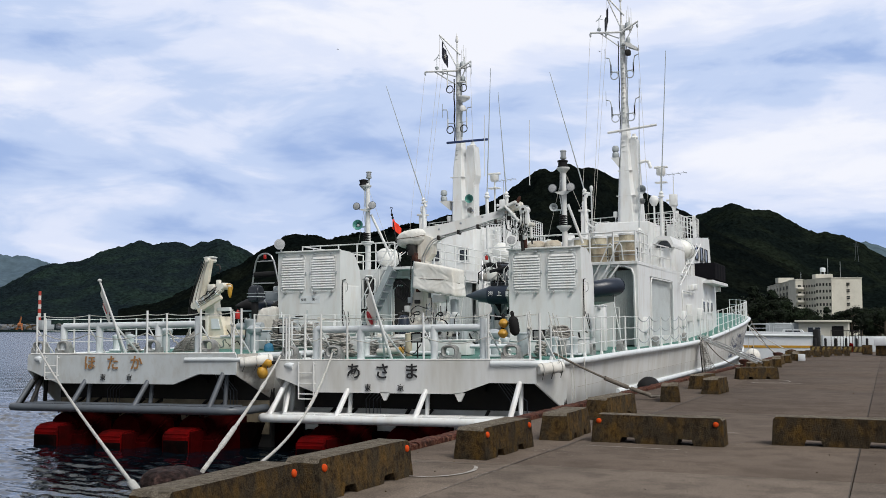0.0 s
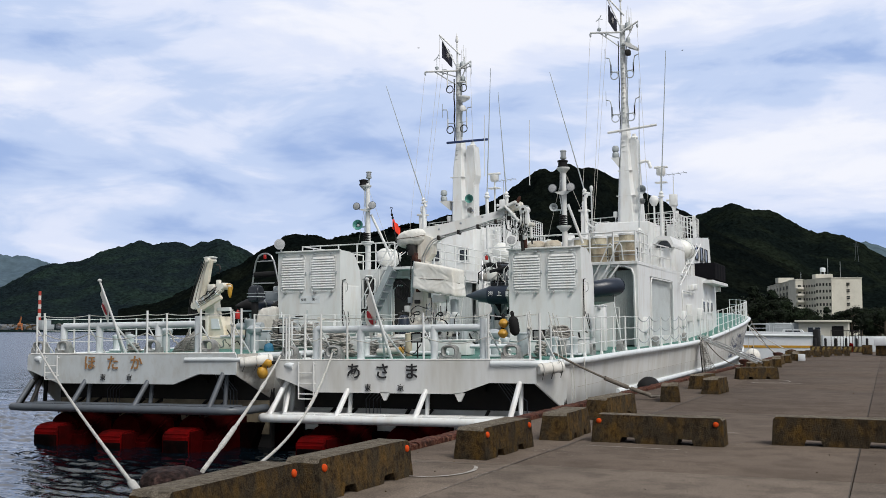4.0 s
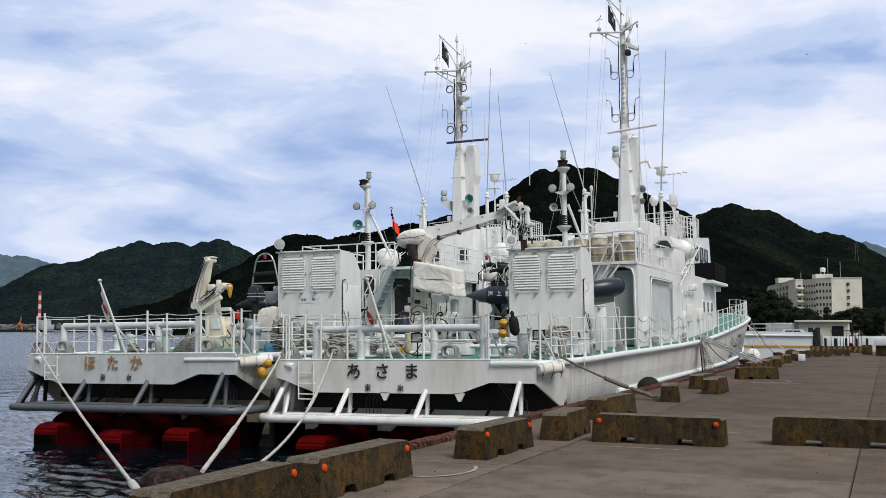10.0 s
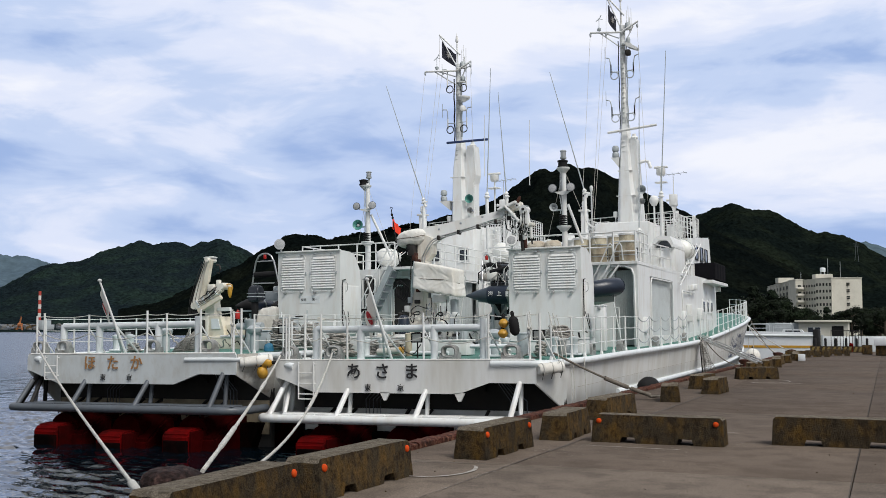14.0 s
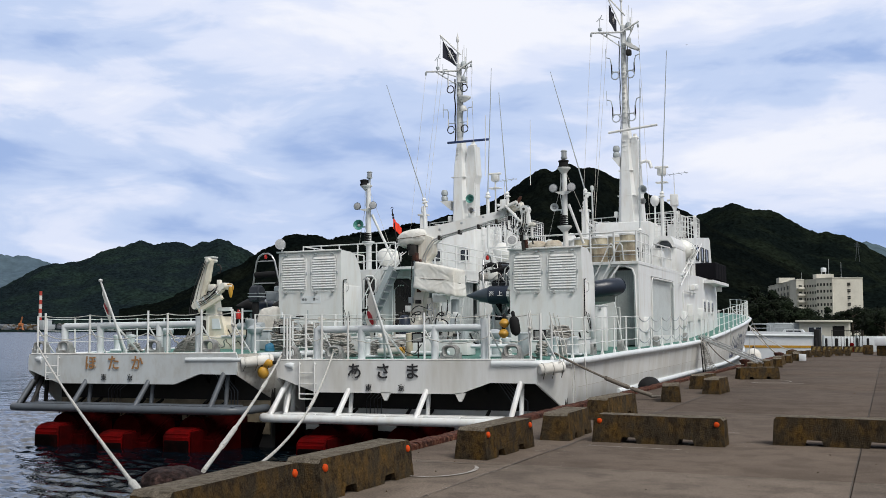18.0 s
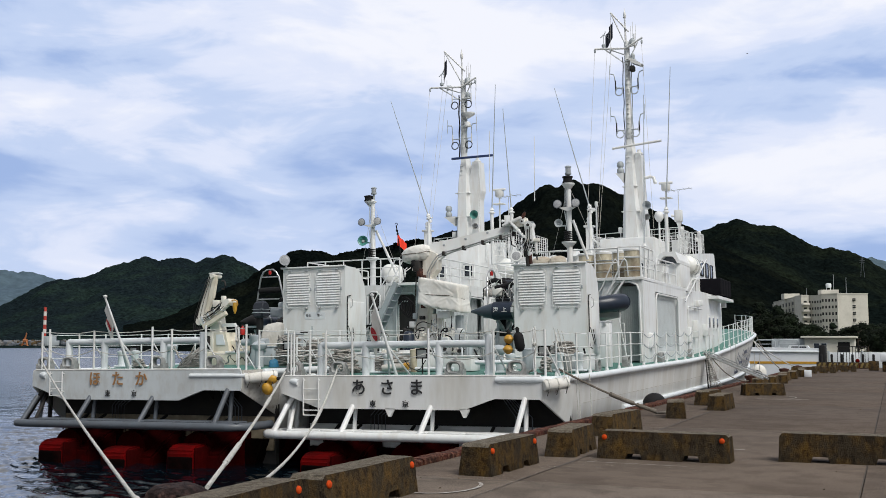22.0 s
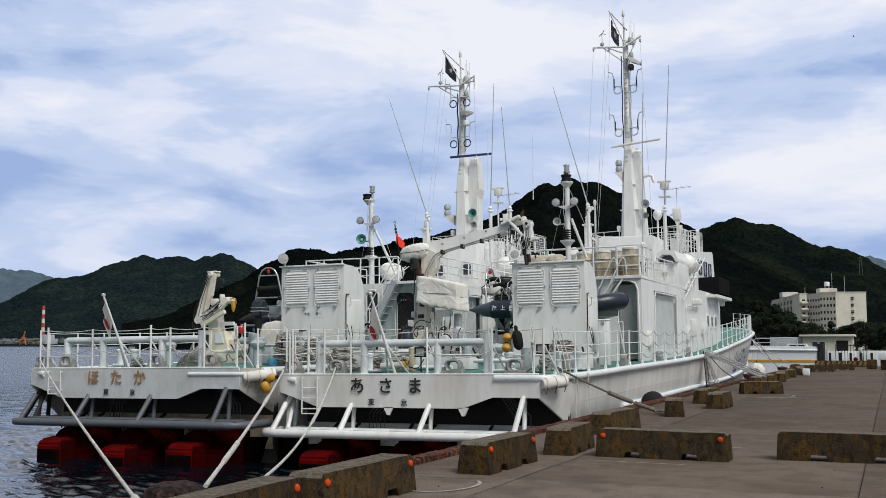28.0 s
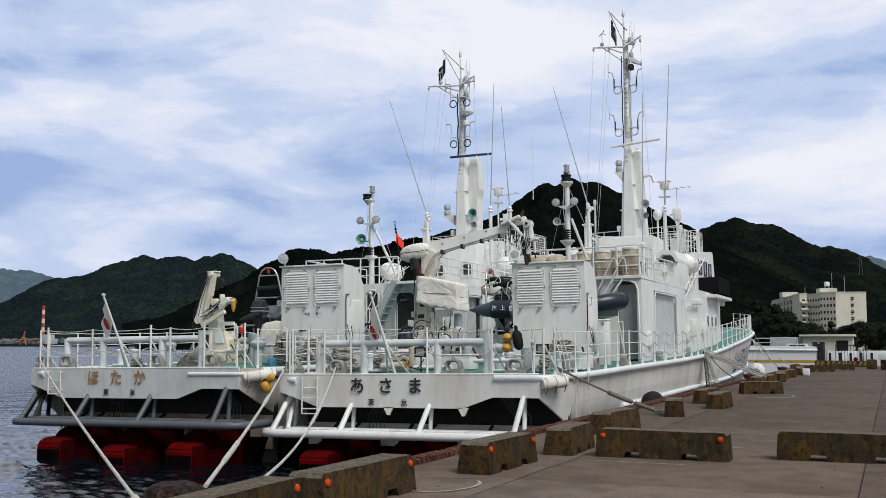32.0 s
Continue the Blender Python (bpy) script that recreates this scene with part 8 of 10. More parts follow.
def heap(ship, x, s, z, sx, sy, sz, material, label, category, seed, taper=0.0):
    """A crumpled cloth or net heap."""
    bm = bmn()
    bmesh.ops.create_icosphere(bm, subdivisions=4, radius=1)
    for v in bm.verts:
        n = 1 + 0.22 * noise.noise(v.co * 1.6 + Vector((seed, 0, 0))) + 0.10 * abs(noise.noise(v.co * 3.2 + Vector((seed, 1, 0))))
        k = 1 - taper * max(0.0, v.co.z)
        v.co = Vector((v.co.x * sx * n * k + taper * 0.3 * max(0.0, v.co.z), v.co.y * sy * n * k, max(-0.2, v.co.z) * sz * n))
    lo = min(v.co.z for v in bm.verts)
    for v in bm.verts:
        v.co.z -= lo
    return solid("pile", bm, material, label, category, on(ship, x, s, z))


heap(ship_b, 2.98, 1.7, 0.93, 0.12, 0.16, 0.17, "bluetarp", "crumpled blue tarpaulin on the stern deck", "tarpaulin", 3)

bm = bmn()
rn = random.Random(44)
for k in range(58):
    a, f = rn.uniform(0, 6.28), math.sqrt(rn.random())
    top = Vector((0.34 + rn.uniform(-0.05, 0.05), rn.uniform(-0.04, 0.04), 0.50 + rn.uniform(-0.03, 0.05)))
    foot = Vector((-0.02 + 0.34 * f * math.cos(a), 0.24 * f * math.sin(a), 0.02))
    side = Vector((rn.uniform(-0.10, 0.06), rn.uniform(-0.06, 0.06), rn.uniform(0.0, 0.06)))
    pipe(bm, [top.lerp(foot, u) + side * math.sin(3.14 * u) + Vector((0.02 * math.sin(7 * u + k), 0.0, 0.0)) for u in [i / 7 for i in range(8)]], rn.choice((0.008, 0.012, 0.016)), 5)
for k in range(16):
    z, w = 0.04 + 0.028 * k, 0.32 * (1 - k / 20)
    pipe(bm, [(0.02 * k + w * math.cos(i * 0.5) + rn.uniform(-0.02, 0.02), 0.72 * w * math.sin(i * 0.5), z + rn.uniform(-0.02, 0.02)) for i in range(14)], 0.009, 5)
solid("net_bundle", bm, "wornrope", "bundle of grey rope and net leaning on the stern rail", "net", on(ship_b, 0.98, 0.80, 0.93))
solid("winch_cover", cover_mesh(0.30, 0.30, 0.62, 8, 0.10, 5.0), "oldcanvas", "greyed white canvas cover over a deck winch", "cover", on(ship_b, 0.78, 5.0, 1.58, 0, 7, 20))
heap(ship_a, 0.05, 5.6, 0.97, 0.35, 0.3, 0.45, "canvas", "white canvas cover over deck gear", "cover", 9)


def bottle(ship, x, s, z):
    root = thing("fire_extinguisher", "red fire extinguisher on a bracket", "fire extinguisher", on(ship, x, s, z))
    bm = bmn()
    lathe(bm, ((0.07, 0), (0.08, 0.03), (0.08, 0.22), (0.03, 0.27), (0.03, 0.31)), Matrix.Identity(4), 14)
    part("cylinder", bm, "extred", root)
    bm = bmn()
    box(bm, -0.05, 0.07, -0.02, 0.02, 0.31, 0.34, 0.005)
    part("valve", bm, "black", root)
    bm = bmn()
    tube(bm, (0, 0.05, -(z - 0.95)), (0, 0.05, 0.3), 0.02, 6)
    part("bracket", bm, "white", root)


bottle(ship_b, -1.62, 7.0, 1.9)


def tyre(ship, x, s, z):
    """Reel of black hose seen edge on."""
    bm = bmn()
    for k in range(5):
        pts = [(0.26 * math.cos(a * math.pi / 8), 0.03 * k, 0.26 * math.sin(a * math.pi / 8) + 0.29) for a in range(18)]
        pipe(bm, pts, 0.026, 6)
    for dz in (-0.05, 0.17):
        box(bm, -0.2, 0.2, dz - 0.02, dz + 0.02, 0, 0.06)
    return solid("hose_reel", bm, "black", "coiled black hose standing on deck", "hose", on(ship, x, s, z))


tyre(ship_a, -2.2, 12.6, 2.2)
tyre(ship_b, 2.55, 7.9, 1.6)
tyre(ship_b, -0.2, 12.9, 1.7)

# loose cables draped over rails and decks
for ship, n, seed in ((ship_a, 6, 21), (ship_b, 9, 31)):
    r = random.Random(seed)
    for k in range(n):
        x, s = r.uniform(-3.2 if seed == 21 else 0.4, 3.1), r.uniform(0.3, 5.2)
        z = 0.97 + r.choice((0.0, 0.0, 0.3, 0.55))
        ln = r.uniform(0.6, 1.8)
        pts = []
        a = r.uniform(0, 6.28)
        for i in range(9):
            a += r.uniform(-0.7, 0.7)
            pts.append((x, s, z + 0.05 * math.sin(i * 1.3 + k)))
            x = max(-3.3, min(3.3, x + ln / 8 * math.cos(a)))
            s = max(0.3, s + ln / 8 * math.sin(a) * 0.5)
        if z > 1:
            pts = [(p[0], p[1], z - 4 * (z - 1.0) * (1 - i / 8) * (i / 8) * r.uniform(0.6, 0.95)) for i, p in enumerate(pts)]
        bm = bmn()
        pipe(bm, pts, r.choice((0.012, 0.018, 0.025)), 6)
        part("cable", bm, r.choice(("black", "wornrope", "wornrope", "oldrope", "grey")), ship)
# name board bars, pipes, valves and dark panels for shaded openings on aft walls
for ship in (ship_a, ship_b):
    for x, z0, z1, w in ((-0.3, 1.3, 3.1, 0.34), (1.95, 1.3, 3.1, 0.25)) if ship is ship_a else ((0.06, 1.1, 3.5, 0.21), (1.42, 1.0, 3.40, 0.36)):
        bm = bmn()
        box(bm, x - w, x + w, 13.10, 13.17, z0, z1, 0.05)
        part("doorway", bm, "dark", ship, "dark panel for the shade inside the open deckhouse doorway")
        bm = bmn()
        pipe(bm, [(x - w - 0.05, 13.08, z0), (x - w - 0.05, 13.08, z1 - 0.1), (x - w + 0.1, 13.08, z1 + 0.05), (x + w - 0.1, 13.08, z1 + 0.05), (x + w + 0.05, 13.08, z1 - 0.1), (x + w + 0.05, 13.08, z0)], 0.035, 8)
        part("door_frame", bm, "white", ship)
    for k in range(6):
        bm = bmn()
        x = -2.1 + k * 0.8
        pipe(bm, [(x, 13.1, 1.0), (x, 13.08, 2.4 + 0.15 * k), (x + 0.15, 13.08, 2.55 + 0.15 * k), (x + 0.5, 13.1, 2.55 + 0.15 * k)], 0.025, 6)
        part("wall_pipe", bm, "grey" if k % 2 else "white", ship)
    # fire hose boxes and small cabinets along the starboard screen
    for s, z, h in ((11.9, 1.5, 0.5), (18.9, 1.7, 0.6), (20.5, 1.9, 0.7), (23.0, 2.0, 0.5)):
        bm = bmn()
        box(bm, 2.9, 3.12, s - 0.22, s + 0.22, z, z + h, 0.03)
        part("wall_cabinet", bm, "white", ship)
    bm = bmn()
    pipe(bm, [(3.02, 18.8, 1.2), (3.02, 18.8, 3.0), (3.02, 18.95, 3.1), (3.0, 22.0, 3.1)], 0.03, 6)
    part("wall_pipe", bm, "white", ship)


# ---- things on the quay ----
def barrier_mesh(length, w=0.225, h=0.395):
    """Low concrete wheel stop: tapered block with two drain notches."""
    l = length / 2
    n0, n1, nh = 0.30 * l, 0.56 * l, 0.085
    side = [(-l, 0), (-n1, 0), (-n1 + 0.03, nh), (-n0 - 0.03, nh), (-n0, 0), (n0, 0), (n0 + 0.03, nh), (n1 - 0.03, nh), (n1, 0), (l, 0), (l - 0.02, h - 0.04), (l - 0.06, h), (-l + 0.06, h), (-l + 0.02, h - 0.04)]
    bm = bmn()
    prism(bm, side, "x", -w, w)
    bmesh.ops.triangulate(bm, faces=[f for f in bm.faces if len(f.verts) > 4])
    bmesh.ops.subdivide_edges(bm, edges=[e for e in bm.edges if e.calc_length() > 0.25], cuts=3, use_grid_fill=True)
    for v in bm.verts:
        t = v.co.z / h
        v.co.x *= 1 - 0.20 * t
        k = 0.010 * noise.noise(v.co * 5) + 0.006 * noise.noise(v.co * 17)
        v.co += Vector((k, k * 0.7, k if v.co.z > 0.02 else 0))
    return bm


def barrier(x, y, rz, length=1.75, reflect=(1, 1)):
    root = thing("wheel_stop", "mossy weathered concrete wheel stop block on the quay", "wheel stop", pose(x, y, 0.0, 0, 0, rz), group="concrete wheel stops")
    ob = part("block", barrier_mesh(length), "mossconc", root, smooth=False)
    # paler tops: wear, and light from above put into their colour
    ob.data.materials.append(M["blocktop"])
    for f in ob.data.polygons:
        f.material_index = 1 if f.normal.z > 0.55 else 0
    for k, yy in enumerate((-length / 2 + 0.11, length / 2 - 0.11)):
        if reflect[k]:
            for sg in (1, -1):
                bm = bmn()
                lathe(bm, ((0.038, 0), (0.038, 0.015), (0.028, 0.026), (0, 0.028)), pose(sg * 0.190, yy, 0.305, 0, sg * 84, 0), 14)
                part("reflector", bm, "orange", root)
    return root


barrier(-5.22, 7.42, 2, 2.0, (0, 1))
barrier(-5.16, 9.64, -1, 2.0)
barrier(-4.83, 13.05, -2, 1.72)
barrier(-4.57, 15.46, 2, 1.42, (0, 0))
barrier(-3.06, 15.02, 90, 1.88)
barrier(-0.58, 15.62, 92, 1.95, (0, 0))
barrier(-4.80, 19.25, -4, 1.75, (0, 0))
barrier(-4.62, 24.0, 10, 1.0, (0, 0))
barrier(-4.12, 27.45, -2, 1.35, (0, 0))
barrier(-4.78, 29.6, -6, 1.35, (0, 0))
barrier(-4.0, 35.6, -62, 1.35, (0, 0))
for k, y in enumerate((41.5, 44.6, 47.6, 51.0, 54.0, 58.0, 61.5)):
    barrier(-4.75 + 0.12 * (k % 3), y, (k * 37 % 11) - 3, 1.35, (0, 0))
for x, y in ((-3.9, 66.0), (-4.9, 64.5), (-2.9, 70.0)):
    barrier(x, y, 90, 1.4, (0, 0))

# mooring bollard with its lines
bm = bmn()
lathe(bm, ((0.30, 0), (0.29, 0.05), (0.23, 0.10), (0.22, 0.16), (0.27, 0.22), (0.285, 0.28), (0.26, 0.34), (0.20, 0.385), (0.10, 0.405), (0.0, 0.41)), Matrix.Identity(4), 26)
bmesh.ops.subdivide_edges(bm, edges=bm.edges[:], cuts=2, use_grid_fill=True)
for v in bm.verts:
    v.co *= 1 + 0.04 * noise.noise(v.co * 7) + 0.022 * abs(noise.noise(v.co * 19)) + 0.012 * noise.noise(v.co * 43)
solid("mooring_bollard", bm, mat("rusty_bollard_iron", (0.020, 0.011, 0.010), 0.85, 0.0, grain=0.8, gscale=30, stain=(0.115, 0.066, 0.056), sscale=9, samount=0.8, bump=3.0, bscale=24, spec=0.25, dirt=(0.010, 0.006, 0.006), dscale=12, damount=0.7), "rusty iron mooring bollard at the quay edge", "bollard", pose(-5.84, 7.58, 0))
for y in (44.5, 58.5, 67.0):
    bm = bmn()
    lathe(bm, ((0.30, 0), (0.22, 0.08), (0.19, 0.2), (0.27, 0.32), (0.27, 0.38), (0.0, 0.44)), Matrix.Identity(4), 18)
    solid("mooring_bollard", bm, "rust", "rusty iron mooring bollard at the quay edge", "bollard", pose(-5.45, y, 0))


def line(pts, r, material, label, knots=()):
    """A mooring line; knots are thicker served stretches from u to v."""
    root = thing("mooring_line", label, "rope", group="mooring lines")
    bm = bmn()
    pipe(bm, pts, r, 10)
    part("rope", bm, material, root)
    n = len(pts) - 1
    for u, v, rr in knots:
        bm = bmn()
        seg = []
        for i in range(7):
            f = (u + (v - u) * i / 6) * n
            k = min(int(f), n - 1)
            seg.append(Vector(pts[k]).lerp(Vector(pts[k + 1]), f - k))
        pipe(bm, seg, rr, 10)
        part("serving", bm, material if rr < 0.07 else "oldrope", root)
    return root


def ship_pt(ship, x, s, z):
    return on(ship, x, s, z).translation


line(sag(ship_pt(ship_b, -3.40, 0.1, 1.16), (-5.84, 7.24, 0.14), 0.10, 14), 0.021, "rope", "thick pale mooring line from ship to bollard", ((0.95, 1.0, 0.04),))
line(sag(ship_pt(ship_a, -3.50, 0.02, 1.02), (-5.63, 7.72, 0.37), 0.08, 14), 0.022, "rope", "thick pale mooring line from ship to bollard", ((0.40, 0.48, 0.034), (0.80, 0.90, 0.031)))
line(sag(ship_pt(ship_a, -2.08, 0.1, 1.08), (-5.55, 7.90, 0.22), 0.49, 18), 0.020, "rope", "pale mooring line with a spliced chafing sleeve", ((0.30, 0.42, 0.032),))
bm = bmn()
for k in range(3):
    pts = [(0.27 * math.cos(a * math.pi / 8), 0.27 * math.sin(a * math.pi / 8), 0.13 + k * 0.055 + 0.01 * math.sin(a)) for a in range(18)]
    pipe(bm, pts, 0.022, 8)
solid("rope_turns", bm, "rope", "turns of pale rope round the bollard", "rope", pose(-5.84, 7.58, -0.04))
line(sag(ship_pt(ship_a, 3.45, 0.3, 1.06), (-5.15, 24.3, 0.10), 0.06, 12), 0.024, "oldrope", "weathered brown mooring line with a chafing sleeve", ((0.52, 0.76, 0.052), (0.80, 1.0, 0.05)))
line(sag((-5.15, 24.3, 0.06), (-4.95, 24.9, 0.05), 0.0, 3), 0.03, "oldrope", "loose rope end on the quay")
for (s, z, q, r, mm) in ((47.0, 2.9, (-5.45, 58.5, 0.3), 0.03, "rope"), (48.5, 3.0, (-5.45, 67.0, 0.3), 0.028, "rope"), (42.0, 2.5, (-5.45, 58.5, 0.25), 0.02, "oldrope"), (20.0, 1.2, (-5.45, 44.5, 0.2), 0.02, "oldrope")):
    line(sag(ship_pt(ship_a, half_beam(s), s, z), q, 0.35, 12), r, mm, "mooring line from the bow to the quay")
# thin lines hanging over the starboard quarter
for s, z1 in ((0.75, -0.3), (0.95, -0.3), (1.9, -0.2)):
    a = ship_pt(ship_a, 3.70, s, 0.9)
    line([a, a + Vector((0.02, 0.02, -0.5)), Vector((a.x + 0.05, a.y, z1))], 0.008 if s < 1.5 else 0.011, "rope", "rope hanging over the ship's side")
for s in (0.15, 0.45, 0.75):
    a = ship_pt(ship_a, 3.3, s + 0.3, 2.0 - 0.1 * s)
    line([a, ship_pt(ship_a, 3.52, s + 0.2, 1.2), ship_pt(ship_a, 3.62, s, 0.85)], 0.011, "rope", "white lashing of the stern fender")

# gangway from the deck to the quay, with its net
gang = thing("gangway", "narrow weathered aluminium gangway from ship to quay", "gangway")
a, b = Vector((-6.72, 41.1, 1.32)), Vector((-4.05, 36.9, 0.50))
d = (b - a).normalized()
sd = d.cross(Vector((0, 0, 1))).normalized() * 0.09
for sg in (1, -1):
    bm = bmn()
    tube(bm, a + sd * sg, b + sd * sg, 0.04, 8)
    tube(bm, a + sd * sg + Vector((0, 0, 0.09)), b + sd * sg + Vector((0, 0, 0.09)), 0.025, 6)
    part("side_beam", bm, "chrome", gang)
    for u in (0.12, 0.5, 0.88):
        bm = bmn()
        p = a.lerp(b, u) + sd * sg
        tube(bm, p, p + Vector((0, 0, 0.8)), 0.010, 6)
        part("hand_post", bm, "chrome", gang)
for k in range(12):
    bm = bmn()
    p = a.lerp(b, (k + 0.5) / 12)
    tube(bm, p + sd, p - sd, 0.03, 6)
    part("tread", bm, "grey", gang)
net = thing("safety_net", "knotted rope safety net hung under the gangway", "net")
P = []
for j in range(17):
    u = j / 16
    row = []
    for i in range(13):
        v = i / 12
        row.append(Vector((-6.58 + 0.10 * u + (0.16 + 0.46 * u) * (v - 0.15) + 0.03 * noise.noise((u * 5, v * 5, 1)), 40.5 - 0.5 * v + 0.25 * noise.noise((u * 4, v * 4, 7)), 1.30 - 1.28 * u - 0.16 * math.sin(math.pi * v) * (1 - u) + 0.05 * noise.noise((u * 6, v * 6, 3)))))
    P.append(row)
bm = bmn()
for row in P:
    pipe(bm, row, 0.008, 4)
for c in zip(*P):
    pipe(bm, list(c), 0.008, 4)
part("mesh", bm, "wornrope", net)
for dx, dy in ((-0.02, 0.0), (0.05, 0.12)):
    bm = bmn()
    pipe(bm, sag((-6.66 + dx, 40.7 + dy, 1.34), (-6.50 + dx, 40.4 + dy, 0.02), 0.03, 8), 0.022, 6)
    part("fall_line", bm, "black", net)

# paint marks, cracks and patches on the apron
M["markpaint"] = mat("worn_white_marking", (0.34, 0.32, 0.29), 0.9, grain=0.7, gscale=40, stain=(0.15, 0.12, 0.10), sscale=7, samount=1.0)


def flat_strip(name, pts, w, z, material, label, cat):
    bm = bmn()
    prev = None
    for i, p in enumerate(pts):
        q0, q1 = Vector((*pts[max(i - 1, 0)], 0)), Vector((*pts[min(i + 1, len(pts) - 1)], 0))
        d = (q1 - q0).normalized()
        s = Vector((-d.y, d.x, 0)) * w * (0.7 + 0.5 * noise.noise((i * 0.9, 3.3, 0)))
        c = Vector((*p, 0))
        cur = [bm.verts.new(c + s + Vector((0, 0, z))), bm.verts.new(c - s + Vector((0, 0, z)))]
        if prev:
            bm.faces.new((prev[0], prev[1], cur[1], cur[0]))
        prev = cur
    return solid(name, bm, material, label, cat, kind="structure", smooth=False)


flat_strip("paint_ring", [(-4.85 + 0.42 * math.cos(a), 11.15 + 0.62 * math.sin(a)) for a in [-2.2 + 0.16 * k for k in range(20)]], 0.030, 0.008, "markpaint", "worn white painted arc on the quay", "marking")
flat_strip("paint_ring", [(-3.6 + 0.75 * math.cos(a), 34.2 + 1.1 * math.sin(a)) for a in [-2.0 + 0.2 * k for k in range(22)]], 0.03, 0.008, "markpaint", "worn white painted arc on the quay", "marking")
for k, (x0, y0, x1, y1, w, mm) in enumerate(((-4.20, 9.0, -4.22, 13.5, 0.010, "joint"), (-4.2, 13.5, -4.21, 30, 0.025, "joint"), (-5.9, 11.6, -4.3, 11.9, 0.015, "joint"), (-5.9, 15.1, -4.4, 15.4, 0.012, "joint"), (-4.0, 14.3, -2.6, 14.25, 0.018, "markpaint"), (-0.39, 5, -0.39, 60, 0.007, "joint"), (-3.9, 33, -2.4, 33.2, 0.06, "markpaint"), (-3.8, 16.6, -2.2, 16.9, 0.03, "markpaint"))):
    n = 22
    flat_strip("crack", [(x0 + (x1 - x0) * i / n + 0.03 * noise.noise((i * 0.8, k, 0)), y0 + (y1 - y0) * i / n + 0.03 * noise.noise((i * 0.8, k, 9))) for i in range(n + 1)], w, 0.006, mm, "crack or scuff line in the quay concrete", "crack")
bm = bmn()
r = random.Random(4)
for k in range(500):
    x, y = r.uniform(-5.8, 3), r.uniform(6, 40)
    s = 0.003 + 0.013 * r.random() ** 3
    bmesh.ops.create_cone(bm, cap_ends=True, segments=4, radius1=s, radius2=s * 0.4, depth=s, matrix=pose(x, y, s / 2, r.uniform(-30, 30), r.uniform(-30, 30), r.uniform(0, 90)))
solid("grit", bm, "mossconc", "loose grit and small stones on the quay", "grit", kind="stuff", smooth=False)

# pale flaked crumbs of worn surface, thickest beside the blocks and along the broken joint
bm = bmn()
for cx, cy, sx, sy, n in ((-4.3, 13.6, 0.55, 0.9, 420), (-3.4, 14.0, 0.8, 0.22, 120), (-4.25, 17.0, 0.10, 3.0, 300), (-4.22, 11.0, 0.05, 1.2, 160), (-2.0, 15.2, 0.35, 0.3, 60), (-1.5, 12.0, 3.5, 3.5, 60), (-3.6, 33.5, 0.9, 1.2, 160)):
    for k in range(n):
        x, y = r.gauss(cx, sx), r.gauss(cy, sy)
        if x < -5.85 or y < 6:
            continue
        s, a = 0.003 + 0.009 * r.random() ** 4, r.uniform(0, 6.3)
        vs = [bm.verts.new((x + s * r.uniform(0.5, 1.3) * math.cos(a + j * 1.57), y + s * r.uniform(0.8, 2.0) * math.sin(a + j * 1.57), 0.0072)) for j in range(4)]
        bm.faces.new(vs)
solid("surface_flakes", bm, "markpaint", "pale worn flakes and crumbs on the quay concrete", "flakes", kind="stuff", smooth=False)

# ---- far end of the quay ----
M["hazard"] = mat("faded_yellow_paint", (0.20, 0.145, 0.045), 0.9, grain=0.4, gscale=12, stain=(0.08, 0.065, 0.04), sscale=3, samount=0.9)
M["whitewall"] = mat("white_coated_metal", (0.72, 0.75, 0.78), 0.5, grain=0.04, gscale=5, stain=(0.5, 0.52, 0.55), sscale=0.6, samount=0.4)
for k in range(5):
    root = thing("hazard_block", "faded yellow and black striped concrete block", "block", pose(-4.85 + k * 0.72, 80.0, 0), group="striped end blocks")
    bm = bmn()
    box(bm, -0.34, 0.34, -0.2, 0.2, 0, 0.44, 0.03)
    part("block", bm, "mossconc", root)
    for j in range(2):
        bm = bmn()
        prism(bm, [(-0.3 + j * 0.32, 0.05), (-0.14 + j * 0.32, 0.05), (0.0 + j * 0.32, 0.40), (-0.16 + j * 0.32, 0.40)], "y", -0.206, -0.199)
        part("stripe", bm, "hazard", root)
for x, y, w in ((-1.25, 74.0, 0.62), (-0.35, 71.0, 0.72), (0.7, 71.0, 0.7)):
    bm = bmn()
    box(bm, -w / 2, w / 2, -0.35, 0.35, 0, 0.62, 0.05)
    solid("concrete_block", bm, "mossconc", "dark concrete block at the end of the quay", "block", pose(x, y, 0), group="concrete blocks")
bm = bmn()
box(bm, -1.1, 1.1, -0.4, 0.4, 0, 0.5, 0.03)
solid("white_crate", bm, "whitewall", "long white plastic crate on a block", "crate", pose(0.3, 70.9, 0.63))
bm = bmn()
box(bm, -0.17, 0.17, -0.17, 0.17, 0, 0.36, 0.02)
solid("white_tub", bm, "whitewall", "small white tub beside the quay edge", "tub", pose(-4.15, 57.2, 0))
for k in range(9):
    bm = bmn()
    x = -5.0 + k * 0.72
    lathe(bm, ((0.09, 0), (0.09, 0.95), (0.05, 1.0)), Matrix.Identity(4), 10)
    solid("end_post", bm, "black", "black steel post at the end of the quay", "post", pose(x, 82.6, 0), group="end posts")
gate = thing("fence_panel", "black steel bar fence panel", "fence", pose(-3.85, 82.0, 0))
for z in (0.15, 1.55):
    bm = bmn()
    tube(bm, (0, 0, z), (2.1, 0, z), 0.03, 6)
    part("rail", bm, "black", gate)
